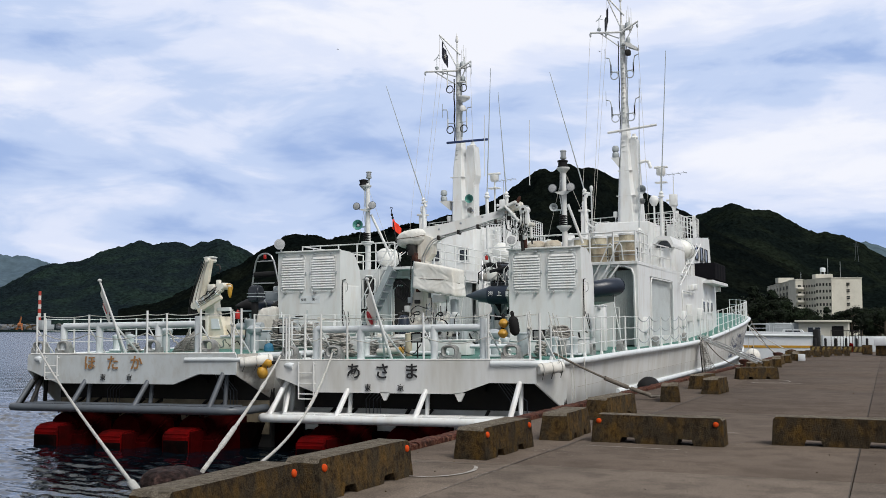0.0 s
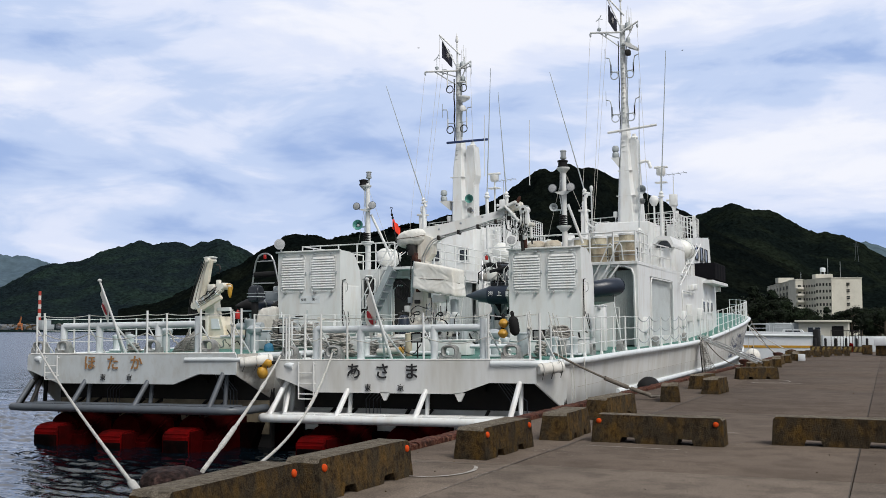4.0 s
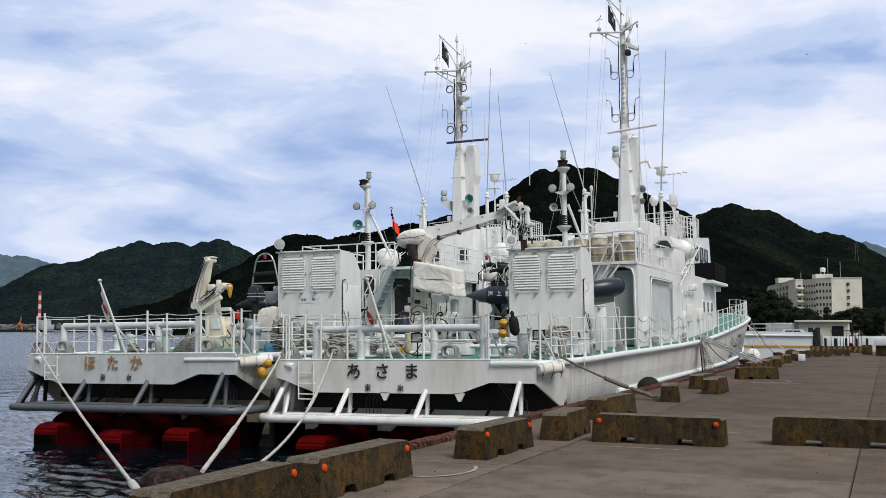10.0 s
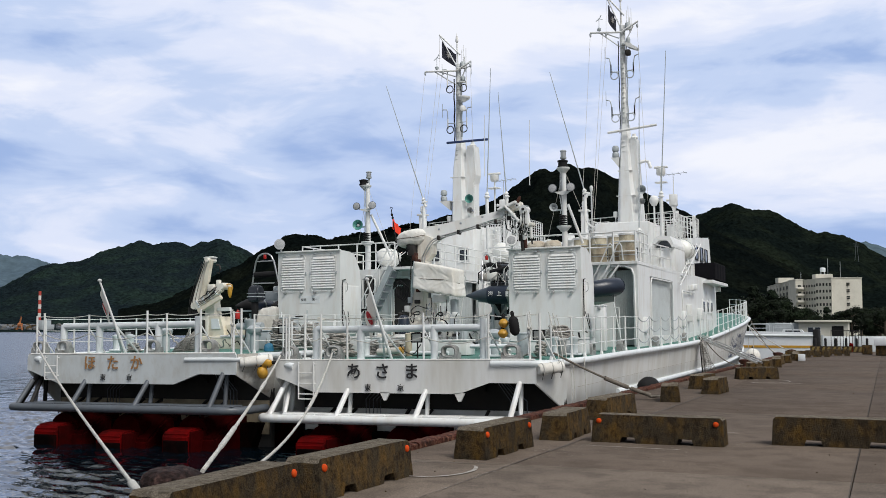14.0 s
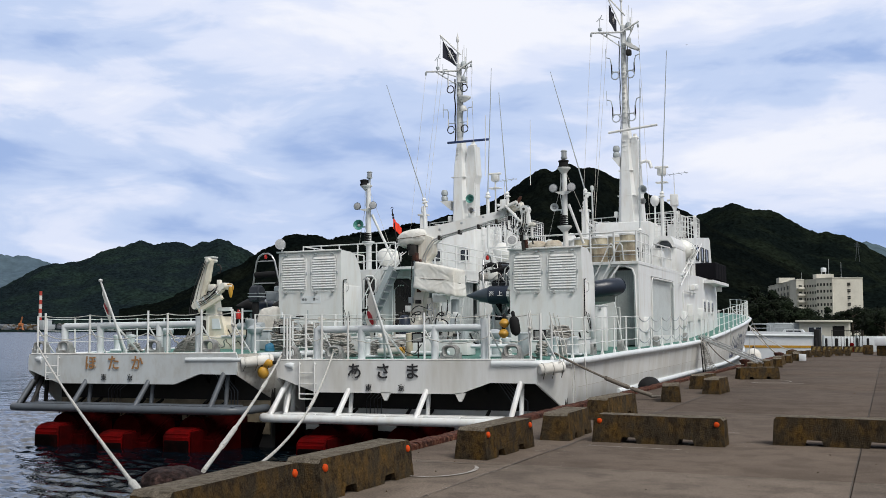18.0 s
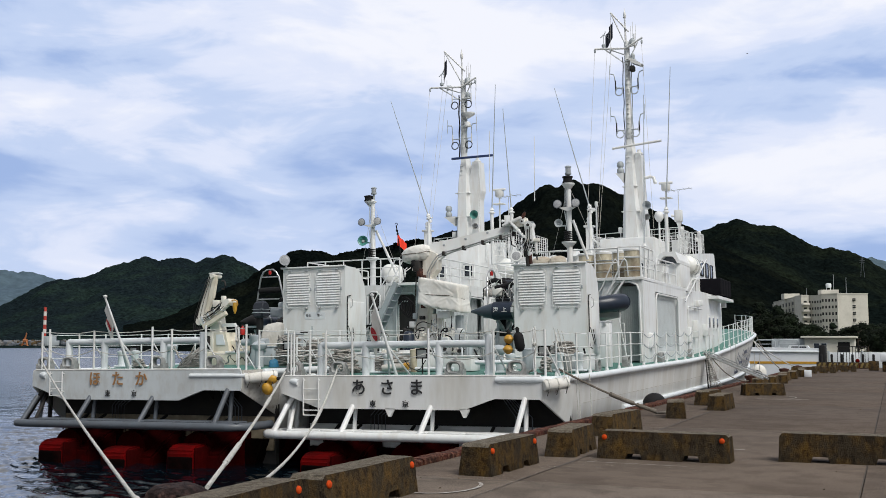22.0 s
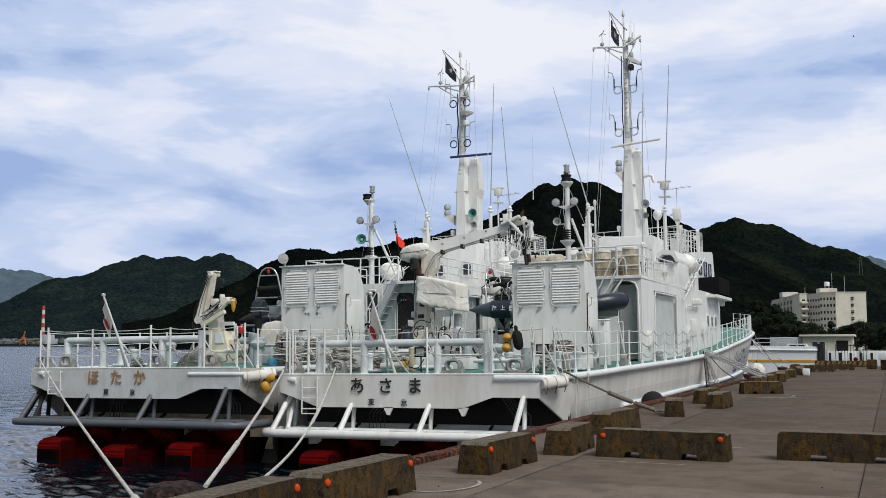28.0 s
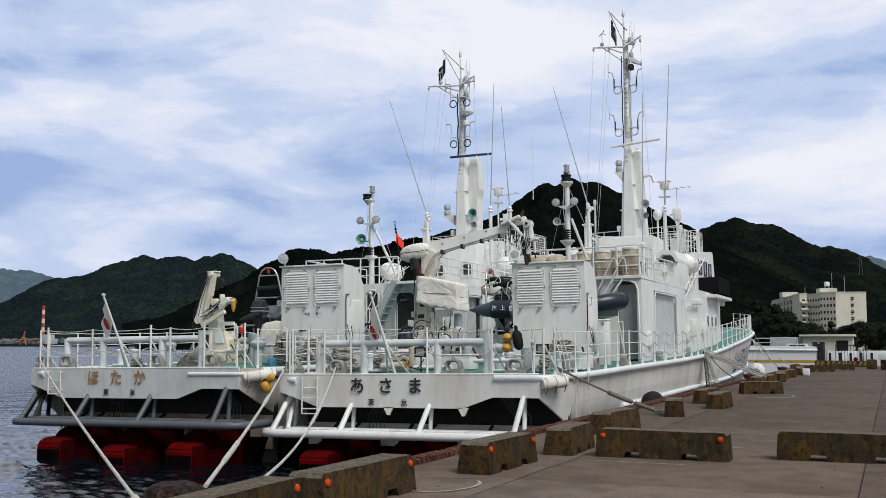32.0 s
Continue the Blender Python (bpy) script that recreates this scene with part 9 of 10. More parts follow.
for k in range(11):
    bm = bmn()
    tube(bm, (k * 0.21, 0, 0), (k * 0.21, 0, 1.6), 0.022, 6)
    part("bar", bm, "black", gate)
bm = bmn()
lathe(bm, ((0.16, 0), (0.12, 0.05), (0.12, 0.45), (0.17, 0.5), (0.13, 0.62), (0.0, 0.7)), Matrix.Identity(4), 12)
box(bm, -0.35, 0.35, -0.06, 0.06, 0.28, 0.42, 0.02)
solid("hydrant", bm, "red", "red hydrant at the end of the quay", "hydrant", pose(-2.45, 80.8, 0))
# moored white pontoon boat and white flood wall beyond
pont = thing("pontoon_boat", "low white pontoon boat with a yellow band", "boat", pose(-13.0, 93.0, SEA))
bm = bmn()
prism(bm, [(-2.5, 0.0), (7.2, 0.0), (7.3, 2.75), (-2.7, 2.9)], "y", -1.5, 1.8)
part("hull", bm, "whitewall", pont, smooth=False)
bm = bmn()
box(bm, -2.6, 7.26, -1.53, -1.47, 1.45, 1.65)
part("band", bm, "yellow", pont)
bm = bmn()
tube(bm, (-2.6, -1.55, 2.55), (7.3, -1.55, 2.45), 0.09, 8)
part("rubbing_pipe", bm, "pipe", pont)
for k in range(4):
    bm = bmn()
    x = -1.6 + k * 1.9
    pipe(bm, [(x, -1.3, 2.8), (x, -1.3, 3.3), (x + 0.15, -1.3, 3.45), (x + 1.45, -1.3, 3.45), (x + 1.6, -1.3, 3.3), (x + 1.6, -1.3, 2.8)], 0.05, 7)
    tube(bm, (x, -1.3, 3.1), (x + 1.6, -1.3, 3.1), 0.03, 6)
    part("deck_rail", bm, "grey", pont)
bm = bmn()
box(bm, 7.3, 7.75, -1.6, 1.0, 0.5, 3.0, 0.05)
part("rubber_buffer", bm, "black", pont)
wall = thing("flood_wall", "low white panelled wall behind the quay's end", "wall", pose(-5.0, 92.0, -0.25), kind="structure")
for k in range(8):
    bm = bmn()
    box(bm, k * 2.6 + 0.02, k * 2.6 + 2.58, -0.1, 0.1, 0, 1.32 + 0.02 * (k % 2), 0.02)
    part("panel", bm, "whitewall", wall)
for k in range(9):
    bm = bmn()
    box(bm, k * 2.6 - 0.09, k * 2.6 + 0.09, -0.16, 0.14, 0, 1.45, 0.02)
    part("pillar", bm, "grey", wall)


# ---- land behind: house, apartment block, trees, far shore ----
M["render_wall"] = mat("cream_rendered_wall", (0.60, 0.58, 0.51), 0.85, grain=0.05, gscale=1.5, stain=(0.42, 0.40, 0.35), sscale=0.25, samount=0.5)
M["bark"] = mat("grey_brown_bark", (0.07, 0.055, 0.04), 0.95, grain=0.4, gscale=20)
M["leaf"] = mat("dark_green_leaves", (0.0085, 0.0150, 0.0060), 0.9, grain=0.35, gscale=0.9, rnd=0.35, spec=0.2)
M["needle"] = mat("dark_pine_needles", (0.007, 0.014, 0.006), 0.9, grain=0.35, gscale=0.9, rnd=0.3, spec=0.2)
house = thing("harbour_office", "small flat-roofed cream harbour office", "building", pose(-9.9, 130, -0.25))
bm = bmn()
box(bm, 0.2, 5.7, 0, 5, 0, 2.75)
part("wall", bm, "render_wall", house, smooth=False)
bm = bmn()
box(bm, -0.2, 5.95, -0.5, 5.3, 2.76, 3.0, 0.03)
part("roof", bm, "render_wall", house, "flat concrete roof slab")
bm = bmn()
box(bm, -3.6, 0.18, 0.5, 4.5, 0, 2.7, 0.05)
part("annex", bm, "grey", house)
# black panel stands for the unlit inside of the garage
bm = bmn()
box(bm, 3.9, 5.2, -0.03, 0.06, 0.9, 2.3)
part("garage_opening", bm, "black", house)
for x in (2.0, 1.2):
    bm = bmn()
    box(bm, x, x + 0.7, -0.03, 0.05, 1.45, 2.2)
    w = part("window", bm, "white", house)
    bm = bmn()
    box(bm, x + 0.06, x + 0.64, -0.05, 0.04, 1.5, 2.15)
    part("pane", bm, "glass", w)
van = thing("parked_van", "pale blue-grey van parked behind the wall", "van", pose(-10.6, 116, -0.2))
bm = bmn()
prism(bm, [(0, 0.35), (3.2, 0.35), (3.2, 1.1), (2.7, 1.2), (2.2, 1.85), (0.4, 1.9), (0, 1.2)], "y", 0, 1.6)
part("body", bm, "pipe", van, smooth=False)
bm = bmn()
prism(bm, [(0.5, 1.25), (2.4, 1.25), (2.05, 1.75), (0.6, 1.75)], "y", -0.02, 0.02)
part("window", bm, "glass", van)
for x in (0.65, 2.6):
    bm = bmn()
    lathe(bm, ((0.2, -0.1), (0.32, -0.08), (0.32, 0.08), (0.2, 0.1)), pose(x, 0.05, 0.32, 90), 14)
    part("wheel", bm, "black", van)

block = thing("apartment_block", "large cream concrete building with rows of small windows", "building")
ROOF = 24.3


def wing(name, p, q, deep, top, cols, floors, win, pilaster=False, slab=0.0):
    """A wing whose front runs from p to q (sideways place, distance); windows in rows, set into the front."""
    a, b = polar(*p), polar(*q)
    d = (b - a).normalized()
    back = Vector((-d.y, d.x, 0))
    if back.y < 0:
        back = -back
    ln = (b - a).length
    m = Matrix((( d.x, back.x, 0, a.x), (d.y, back.y, 0, a.y), (0, 0, 1, 0), (0, 0, 0, 1)))
    bm = bmn()
    box(bm, 0, ln, 0, deep, -2, top, 0, m)
    w = part(name, bm, "render_wall", block, smooth=False)
    bm = bmn()
    box(bm, -0.15, ln + 0.15, -0.2, deep + 0.1, top, top + 0.35, 0, m)
    part("parapet", bm, "render_wall", w, smooth=False)
    for fl in range(floors):
        z = top - 2.7 - fl * 2.95
        for k in range(cols):
            c = ln * (k + 0.5) / cols
            ww, wh = win
            bm = bmn()
            box(bm, c - ww * ln / cols, c + ww * ln / cols, -0.06, 0.05, z - wh, z + wh, 0, m)
            part("window", bm, "blockglass", w, smooth=False)
            bm = bmn()
            box(bm, c - ww * ln / cols * 1.1, c + ww * ln / cols * 1.1, -0.3, 0.02, z - wh - 0.2, z - wh, 0, m)
            part("sill", bm, "render_wall", w, smooth=False)
        if slab:
            bm = bmn()
            box(bm, 0.1, ln - 0.1, -slab, 0.05, z - 1.75, z - 0.7, 0.3, m)
            part("balcony", bm, "render_wall", w, "cream stair balcony", smooth=False)
    if pilaster:
        for k in range(cols + 1):
            bm = bmn()
            c = ln * k / cols
            box(bm, c - 0.09 * ln / cols, c + 0.09 * ln / cols, -0.35, 0.05, -2, top - 0.6, 0, m)
            part("pilaster", bm, "render_wall", w, smooth=False)
    return w


M["blockglass"] = mat("dim_distant_window", (0.035, 0.037, 0.034), 0.3, grain=0.2, gscale=0.6, rnd=0.5, spec=0.3)
wing("end_wing", (1472, 487), (1525.5, 492), 16, ROOF, 2, 0, (0.1, 0.6))
for fl in range(5):
    c = polar(1500, 489.3, ROOF - 2.6 - fl * 2.95)
    bm = bmn()
    box(bm, -0.85, 0.85, -0.1, 0.3, -0.65, 0.65, 0, Matrix.Translation(c) @ Matrix.Rotation(radians(-20), 4, "Z"))
    w = part("window", bm, "blockglass", block, smooth=False)
    bm = bmn()
    box(bm, -1.0, 1.0, -0.22, 0.1, -0.08, 0.08, 0, Matrix.Translation(c) @ Matrix.Rotation(radians(-20), 4, "Z"))
    part("mullion", bm, "render_wall", w, smooth=False)
wing("tower_wing", (1443, 489.5), (1472, 486.5), 14, ROOF, 5, 7, (0.27, 0.62))
wing("middle_wing", (1421, 497), (1444, 490), 14, ROOF - 0.4, 5, 7, (0.27, 0.55))
wing("stair_wing", (1408, 495), (1421.5, 496), 10, ROOF - 0.2, 1, 7, (0.2, 0.4), False, 2.2)
wing("left_wing", (1359, 573), (1408.5, 496), 2.5, ROOF - 0.1, 9, 7, (0.30, 0.85), True)
for nm, px, dd, w, d, h in (("roof_house", 1389, 534, 7.5, 6, 2.6), ("lift_tower", 1456, 497, 7.6, 6, 2.3)):
    bm = bmn()
    box(bm, -w / 2, w / 2, -d / 2, d / 2, ROOF, ROOF + h, 0.1, Matrix.Translation(polar(px, dd)) @ Matrix.Rotation(radians(18), 4, "Z"))
    part(nm, bm, "render_wall", block, smooth=False)
bm = bmn()
tp = polar(1457, 497)
lathe(bm, ((1.1, 0), (1.2, 0.2), (1.2, 1.6), (0.9, 1.9), (0, 2.0)), Matrix.Translation((tp.x, tp.y, ROOF + 3.4)), 16)
for dx, dy in ((-0.8, -0.8), (0.8, -0.8), (0.8, 0.8), (-0.8, 0.8)):
    tube(bm, (tp.x + dx, tp.y + dy, ROOF + 2.3), (tp.x + dx, tp.y + dy, ROOF + 3.5), 0.1, 6)
part("water_tank", bm, "whitewall", block)
for px, h in ((1466, 9.5), (1488, 8.0), (1418, 3.5)):
    bm = bmn()
    c = polar(px, 500)
    tube(bm, (c.x, c.y, ROOF), (c.x, c.y, ROOF + h), 0.09, 5)
    part("roof_mast", bm, "grey", block)
# lattice pylons on the hillsides
for px, py, d in ((1518, 440, 1120), (948, 362, 800)):
    pyl = thing("power_pylon", "grey lattice power pylon on the wooded hill", "pylon", group="power pylons")
    c = polar(px, d)
    z0, z1 = 1.62 + (584 - py - 14) / FOCAL * d * 0.95, 1.62 + (584 - py + 8) / FOCAL * d * 0.95
    for sx, sy in ((-1, -1), (1, -1), (1, 1), (-1, 1)):
        bm = bmn()
        tube(bm, (c.x + sx * 2.0, c.y + sy * 2.0, z0 - 9), (c.x + sx * 0.3, c.y + sy * 0.3, z1), 0.16, 5)
        part("leg", bm, "guard", pyl)
    for f in (0.62, 0.76, 0.9):
        bm = bmn()
        z = z0 + (z1 - z0) * f
        tube(bm, (c.x - 2.6, c.y, z), (c.x + 2.6, c.y, z), 0.14, 5)
        part("cross_arm", bm, "guard", pyl)


# trees
def crown_mesh(seed, pine):
    r = random.Random(seed)
    bm = bmn()
    clumps = []
    for k in range(34):
        if pine:
            h = r.uniform(0.12, 1.0)
            R = 0.30 * (1.05 - h) + 0.03
            a = r.uniform(0, 6.28)
            q = r.uniform(0.2, 1.0) * R
            clumps.append((Vector((q * math.cos(a), q * math.sin(a), h)), 0.07 + 0.05 * (1 - h)))
        else:
            a = r.uniform(0, 6.28)
            h = r.uniform(0.32, 0.95)
            R = 0.42 * math.sin(math.pi * min(1, max(0.05, (h - 0.22) / 0.82))) ** 0.7
            q = R * math.sqrt(r.uniform(0.1, 1.0))
            clumps.append((Vector((q * math.cos(a), q * math.sin(a), h)), r.uniform(0.08, 0.15)))
    for c, R in clumps:
        for j in range(130):
            d = Vector((r.gauss(0, 1), r.gauss(0, 1), r.gauss(0, 0.8))).normalized() * R * r.uniform(0.55, 1.1)
            p = c + d
            n = (d.normalized() + Vector((r.uniform(-0.6, 0.6), r.uniform(-0.6, 0.6), r.uniform(-0.2, 0.8)))).normalized()
            u = n.cross(Vector((0.2, 0.5, 0.8))).normalized() * r.uniform(0.012, 0.027)
            v = n.cross(u).normalized() * r.uniform(0.012, 0.027)
            bm.faces.new([bm.verts.new(p + x) for x in (u, v * 1.2, -u * 0.9, -v)])
    return mesh_of("crown", bm, "needle" if pine else "leaf")


def trunk_mesh(seed, pine):
    r = random.Random(seed)
    bm = bmn()
    tube(bm, (0, 0, 0), (0.01, 0, 0.45), 0.035, 7, 0.024)
    tube(bm, (0.01, 0, 0.45), (0, 0.01, 0.9), 0.024, 6, 0.006)
    for k in range(8):
        a = k * 2.4 + r.uniform(-0.3, 0.3)
        z = 0.25 + k * 0.07
        ln = 0.30 if not pine else 0.22 * (1.1 - z)
        tube(bm, (0, 0, z), (ln * math.cos(a), ln * math.sin(a), z + (0.16 if not pine else 0.02)), 0.011, 5, 0.003)
    return mesh_of("trunk", bm, "bark")


CROWNS = [(crown_mesh(k, k == 2), trunk_mesh(k, k == 2)) for k in range(4)]


def tree(px, dist, height, kind, z=-0.3):
    root = thing("pine_tree" if kind == 2 else "tree", "tall dark conifer behind the harbour" if kind == 2 else "leafy dark green tree behind the harbour", "tree", None, group="trees behind the harbour")
    p = polar(px, dist)
    root.matrix_basis = Matrix.Translation((p.x, p.y, z)) @ Matrix.Rotation(px * 1.7, 4, "Z")
    for me, nm in zip(CROWNS[kind], ("crown", "trunk")):
        ob = new(nm, me)
        ob.parent = root
        ob.scale = (height * (1.25 if kind != 2 else 1.0), height * (1.25 if kind != 2 else 1.0), height)


for px, dist, h, kind in ((1322, 230, 8, 0), (1334, 200, 9.4, 2), (1345, 205, 8.2, 3), (1355, 180, 6.9, 1), (1366, 190, 8.4, 2), (1370, 210, 8.4, 1), (1382, 200, 7.0, 0), (1390, 215, 6.2, 0), (1310, 260, 7, 3), (1338, 300, 8, 1), (1362, 300, 8.0, 0), (1328, 215, 7.4, 1), (1318, 190, 5.6, 3), (1298, 240, 6, 1), (1350, 240, 7.6, 3),
                          (1412, 210, 5.8, 3), (1424, 240, 6.3, 0), (1434, 230, 5.2, 1), (1446, 260, 4.0, 1), (1462, 250, 6.7, 2), (1478, 270, 4.6, 3), (1402, 240, 5.0, 1),
                          (1492, 230, 5.4, 0), (1506, 210, 5.8, 1), (1522, 240, 6.6, 3), (1538, 220, 6.0, 0), (1552, 200, 5.4, 1), (1572, 230, 6.4, 3), (1590, 230, 6.8, 0), (1530, 300, 7.4, 2), (1556, 280, 7, 3), (1605, 210, 7, 0), (1545, 170, 4.4, 3), (1565, 160, 4.6, 0)):
    tree(px, dist, h, kind)

# far shore: low strip with a fishing town, chimney and dock crane
bm = bmn()
prev = None
for k in range(41):
    px = -500 + k * 32
    cur = [bm.verts.new((*polar(px, 1400 + 30 * noise.noise((k * 0.3, 0, 0))).xy, -1.7)), bm.verts.new((*polar(px, 1420).xy, 1.0 + 2 * abs(noise.noise((k * 0.4, 5, 0))))), bm.verts.new((*polar(px, 1750).xy, 12))]
    if prev:
        for j in range(2):
            bm.faces.new((prev[j], prev[j + 1], cur[j + 1], cur[j]))
    prev = cur
solid("far_shore", bm, "forest", "dark wooded shore across the bay", "shore", kind="structure")
M["townwall"] = mat("weathered_house_wall", (0.13, 0.13, 0.125), 0.85, grain=0.3, gscale=0.2, stain=(0.12, 0.11, 0.10), sscale=0.05)
r = random.Random(8)
for mm, n, lab in (("townwall", 90, "pale far houses along the shore"), ("guard", 60, "grey-roofed far houses along the shore"), ("mossconc", 40, "brown-roofed far houses along the shore")):
    bm = bmn()
    for k in range(n):
        px = r.choice((r.uniform(-120, 70), r.uniform(-120, 330)))
        d = r.uniform(1430, 1520)
        w, dd, h = r.uniform(3, 7), r.uniform(3, 6), r.uniform(2, 4.2)
        z = 1.5 + (d - 1430) * 0.06
        m = Matrix.Translation(polar(px, d, z)) @ Matrix.Rotation(r.uniform(0, 3), 4, "Z")
        box(bm, -w / 2, w / 2, -dd / 2, dd / 2, -2, h * 0.7, 0, m)
        prism_v = [bm.verts.new(m @ Vector(c)) for c in ((-w / 2, -dd / 2, h * 0.7), (w / 2, -dd / 2, h * 0.7), (w / 2, dd / 2, h * 0.7), (-w / 2, dd / 2, h * 0.7), (-w / 2, 0, h), (w / 2, 0, h))]
        for f in ((0, 1, 5, 4), (2, 3, 4, 5), (0, 4, 3), (1, 2, 5)):
            bm.faces.new([prism_v[i] for i in f])
    solid("far_town", bm, mm, lab, "houses", kind="stuff", smooth=False)
M["stackred"] = mat("red_band_paint", (0.42, 0.045, 0.03), 0.7, grain=0.1, gscale=0.4)
M["stackwhite"] = mat("white_band_paint", (0.62, 0.60, 0.57), 0.7, grain=0.1, gscale=0.4)
stack = thing("chimney", "tall red and white banded power station chimney", "chimney", Matrix.Translation(polar(71, 1450, 0)))
for k in range(7):
    bm = bmn()
    lathe(bm, ((2.15 - k * 0.06, 12 + k * 5.7), (2.11 - k * 0.06, 12 + (k + 1) * 5.7)), Matrix.Identity(4), 18)
    part("band", bm, "stackred" if k % 2 == 0 else "stackwhite", stack)
bm = bmn()
lathe(bm, ((2.6, 0), (2.2, 12)), Matrix.Identity(4), 18)
part("base", bm, "stackwhite", stack)
bm = bmn()
box(bm, 4, 13, -8, 8, 0, 14, 0.3)
box(bm, 13, 18, -6, 8, 0, 8, 0.3)
solid("power_hall", bm, "grey", "grey-green power station hall by the chimney", "building", Matrix.Translation(polar(71, 1452, 0)))
M["craneorange"] = mat("faded_orange_crane_paint", (0.36, 0.13, 0.045), 0.7, grain=0.2, gscale=0.5)
dc = thing("dock_crane", "orange dock crane on the far shore", "crane", Matrix.Translation(polar(37, 1425, 0)))
for nm, p, q, rr in (("leg", (-6, 0, 0), (-1, 0, 8), 1.1), ("leg", (5, 0, 0), (2, 0, 8), 1.1), ("tie", (-4.5, 0, 3), (4.2, 0, 3), 0.6), ("machine_house", (-2, 0, 8), (3, 0, 8), 2.4), ("boom", (0, 0, 9), (2.4, 0, 18), 0.9), ("stay", (-2, 0, 9), (2.4, 0, 18), 0.4)):
    bm = bmn()
    tube(bm, p, q, rr, 6)
    part(nm, bm, "craneorange", dc)

# ---- flags and gulls: rigid pieces that move ----
M["flagblue"] = mat("dark_navy_cloth", (0.012, 0.014, 0.028), 0.85, grain=0.2, gscale=20, bump=0.5, bscale=9)
M["flagwhite"] = mat("white_cloth", (0.75, 0.73, 0.70), 0.9, grain=0.08, gscale=20, bump=0.4, bscale=9)


def thin_cloth(m, color):
    """Let daylight through the cloth."""
    nt = m.node_tree
    out = next(n for n in nt.nodes if n.type == "OUTPUT_MATERIAL")
    tr = nt.nodes.new("ShaderNodeBsdfTranslucent")
    tr.inputs["Color"].default_value = (*color, 1)
    mx = nt.nodes.new("ShaderNodeMixShader")
    mx.inputs[0].default_value = 0.5
    nt.links.new(nt.nodes["Principled BSDF"].outputs[0], mx.inputs[1])
    nt.links.new(tr.outputs[0], mx.inputs[2])
    nt.links.new(mx.outputs[0], out.inputs["Surface"])


thin_cloth(M["flagwhite"], (0.85, 0.83, 0.80))
M["flagred"] = mat("red_cloth", (0.55, 0.02, 0.03), 0.85, grain=0.1, gscale=20)
M["flagorange"] = mat("orange_red_cloth", (0.80, 0.045, 0.015), 0.8, grain=0.1, gscale=20)
VIEW = -YAW0        # cloth at rest faces the quay's foot


def flag(name, label, m, length, height, droop, material, badge, strips=4):
    """A flag of hinged strips hung from its hoist; each strip is a keyed part."""
    root = thing(name, label, "flag", m, group="flags")
    parts = []
    w = length / strips
    for k in range(strips):
        bm = bmn()
        n = 5
        for side in (0.004, -0.004):
            rows = []
            for j in range(n + 1):
                u = j / n
                dz = -droop * u / strips
                rows.append([bm.verts.new((u * w, side + 0.03 * math.sin(math.pi * u) * (1 if k % 2 else -1), dz)), bm.verts.new((u * w, side, -height * (1 - 0.05 * (k + u)) + dz))])
            for a, b in zip(rows, rows[1:]):
                bm.faces.new((a[0], a[1], b[1], b[0]))
        s = part("strip", bm, material, root)
        parts.append(s)
        if badge == "star" and k in (1, 2):
            bm = bmn()
            for side in (0.035, -0.035):
                c = bm.verts.new((w if k == 1 else 0, side, -height * 0.46 - droop / strips * (1 if k == 1 else 0)))
                ring = []
                for i in range(9):
                    a = math.pi / 2 + math.pi * i / 8 if k == 1 else -math.pi / 2 + math.pi * i / 8
                    rr = height * (0.29 if i % 2 == 0 else 0.10)
                    ring.append(bm.verts.new((c.co.x + rr * math.cos(a), side, c.co.z + rr * math.sin(a))))
                for p, q in zip(ring, ring[1:]):
                    bm.faces.new((c, p, q))
            part("star", bm, "flagwhite", s, "white compass star half")
        if badge == "disc" and k in (1, 2):
            bm = bmn()
            for side in (0.036, -0.036):
                c = bm.verts.new((w if k == 1 else 0, side, -height * 0.5 - droop / strips * (1 if k == 1 else 0)))
                ring = []
                for i in range(13):
                    a = math.pi / 2 + math.pi * i / 12 if k == 1 else -math.pi / 2 + math.pi * i / 12
                    rr = 0.27 * height
                    ring.append(bm.verts.new((c.co.x + rr * math.cos(a), side, c.co.z + rr * math.sin(a))))
                for p, q in zip(ring, ring[1:]):
                    bm.faces.new((c, p, q))
            part("disc", bm, "flagred", s, "red sun disc half")
    return root, parts, w, droop / strips


def flutter(made, table, phase, wave=28, least=0.2):
    """Key the strips: the opening (part of full spread, minus to the other side) comes from the table of (seconds, opening)."""
    root, parts, w, fall = made
    times = [0.25 * k for k in range(129)]
    rows = [[] for _ in parts]
    for t in times:
        o = smooth_table(t, table)
        o = math.copysign(max(abs(o), least), o)
        a = math.degrees(math.acos(max(-0.98, min(0.98, o))))
        p = Vector((0, 0, 0))
        for k in range(len(parts)):
            ang = a + wave * math.sin(2.3 * t + phase - 1.35 * k) * (0.35 + 0.2 * k) * 0.6
            m = Matrix.Translation(p) @ Matrix.Rotation(radians(ang), 4, "Z")
            rows[k].append((t, m))
            p = m @ Vector((w, 0, -fall))
    for s, rr in zip(parts, rows):
        walk(s, rr)


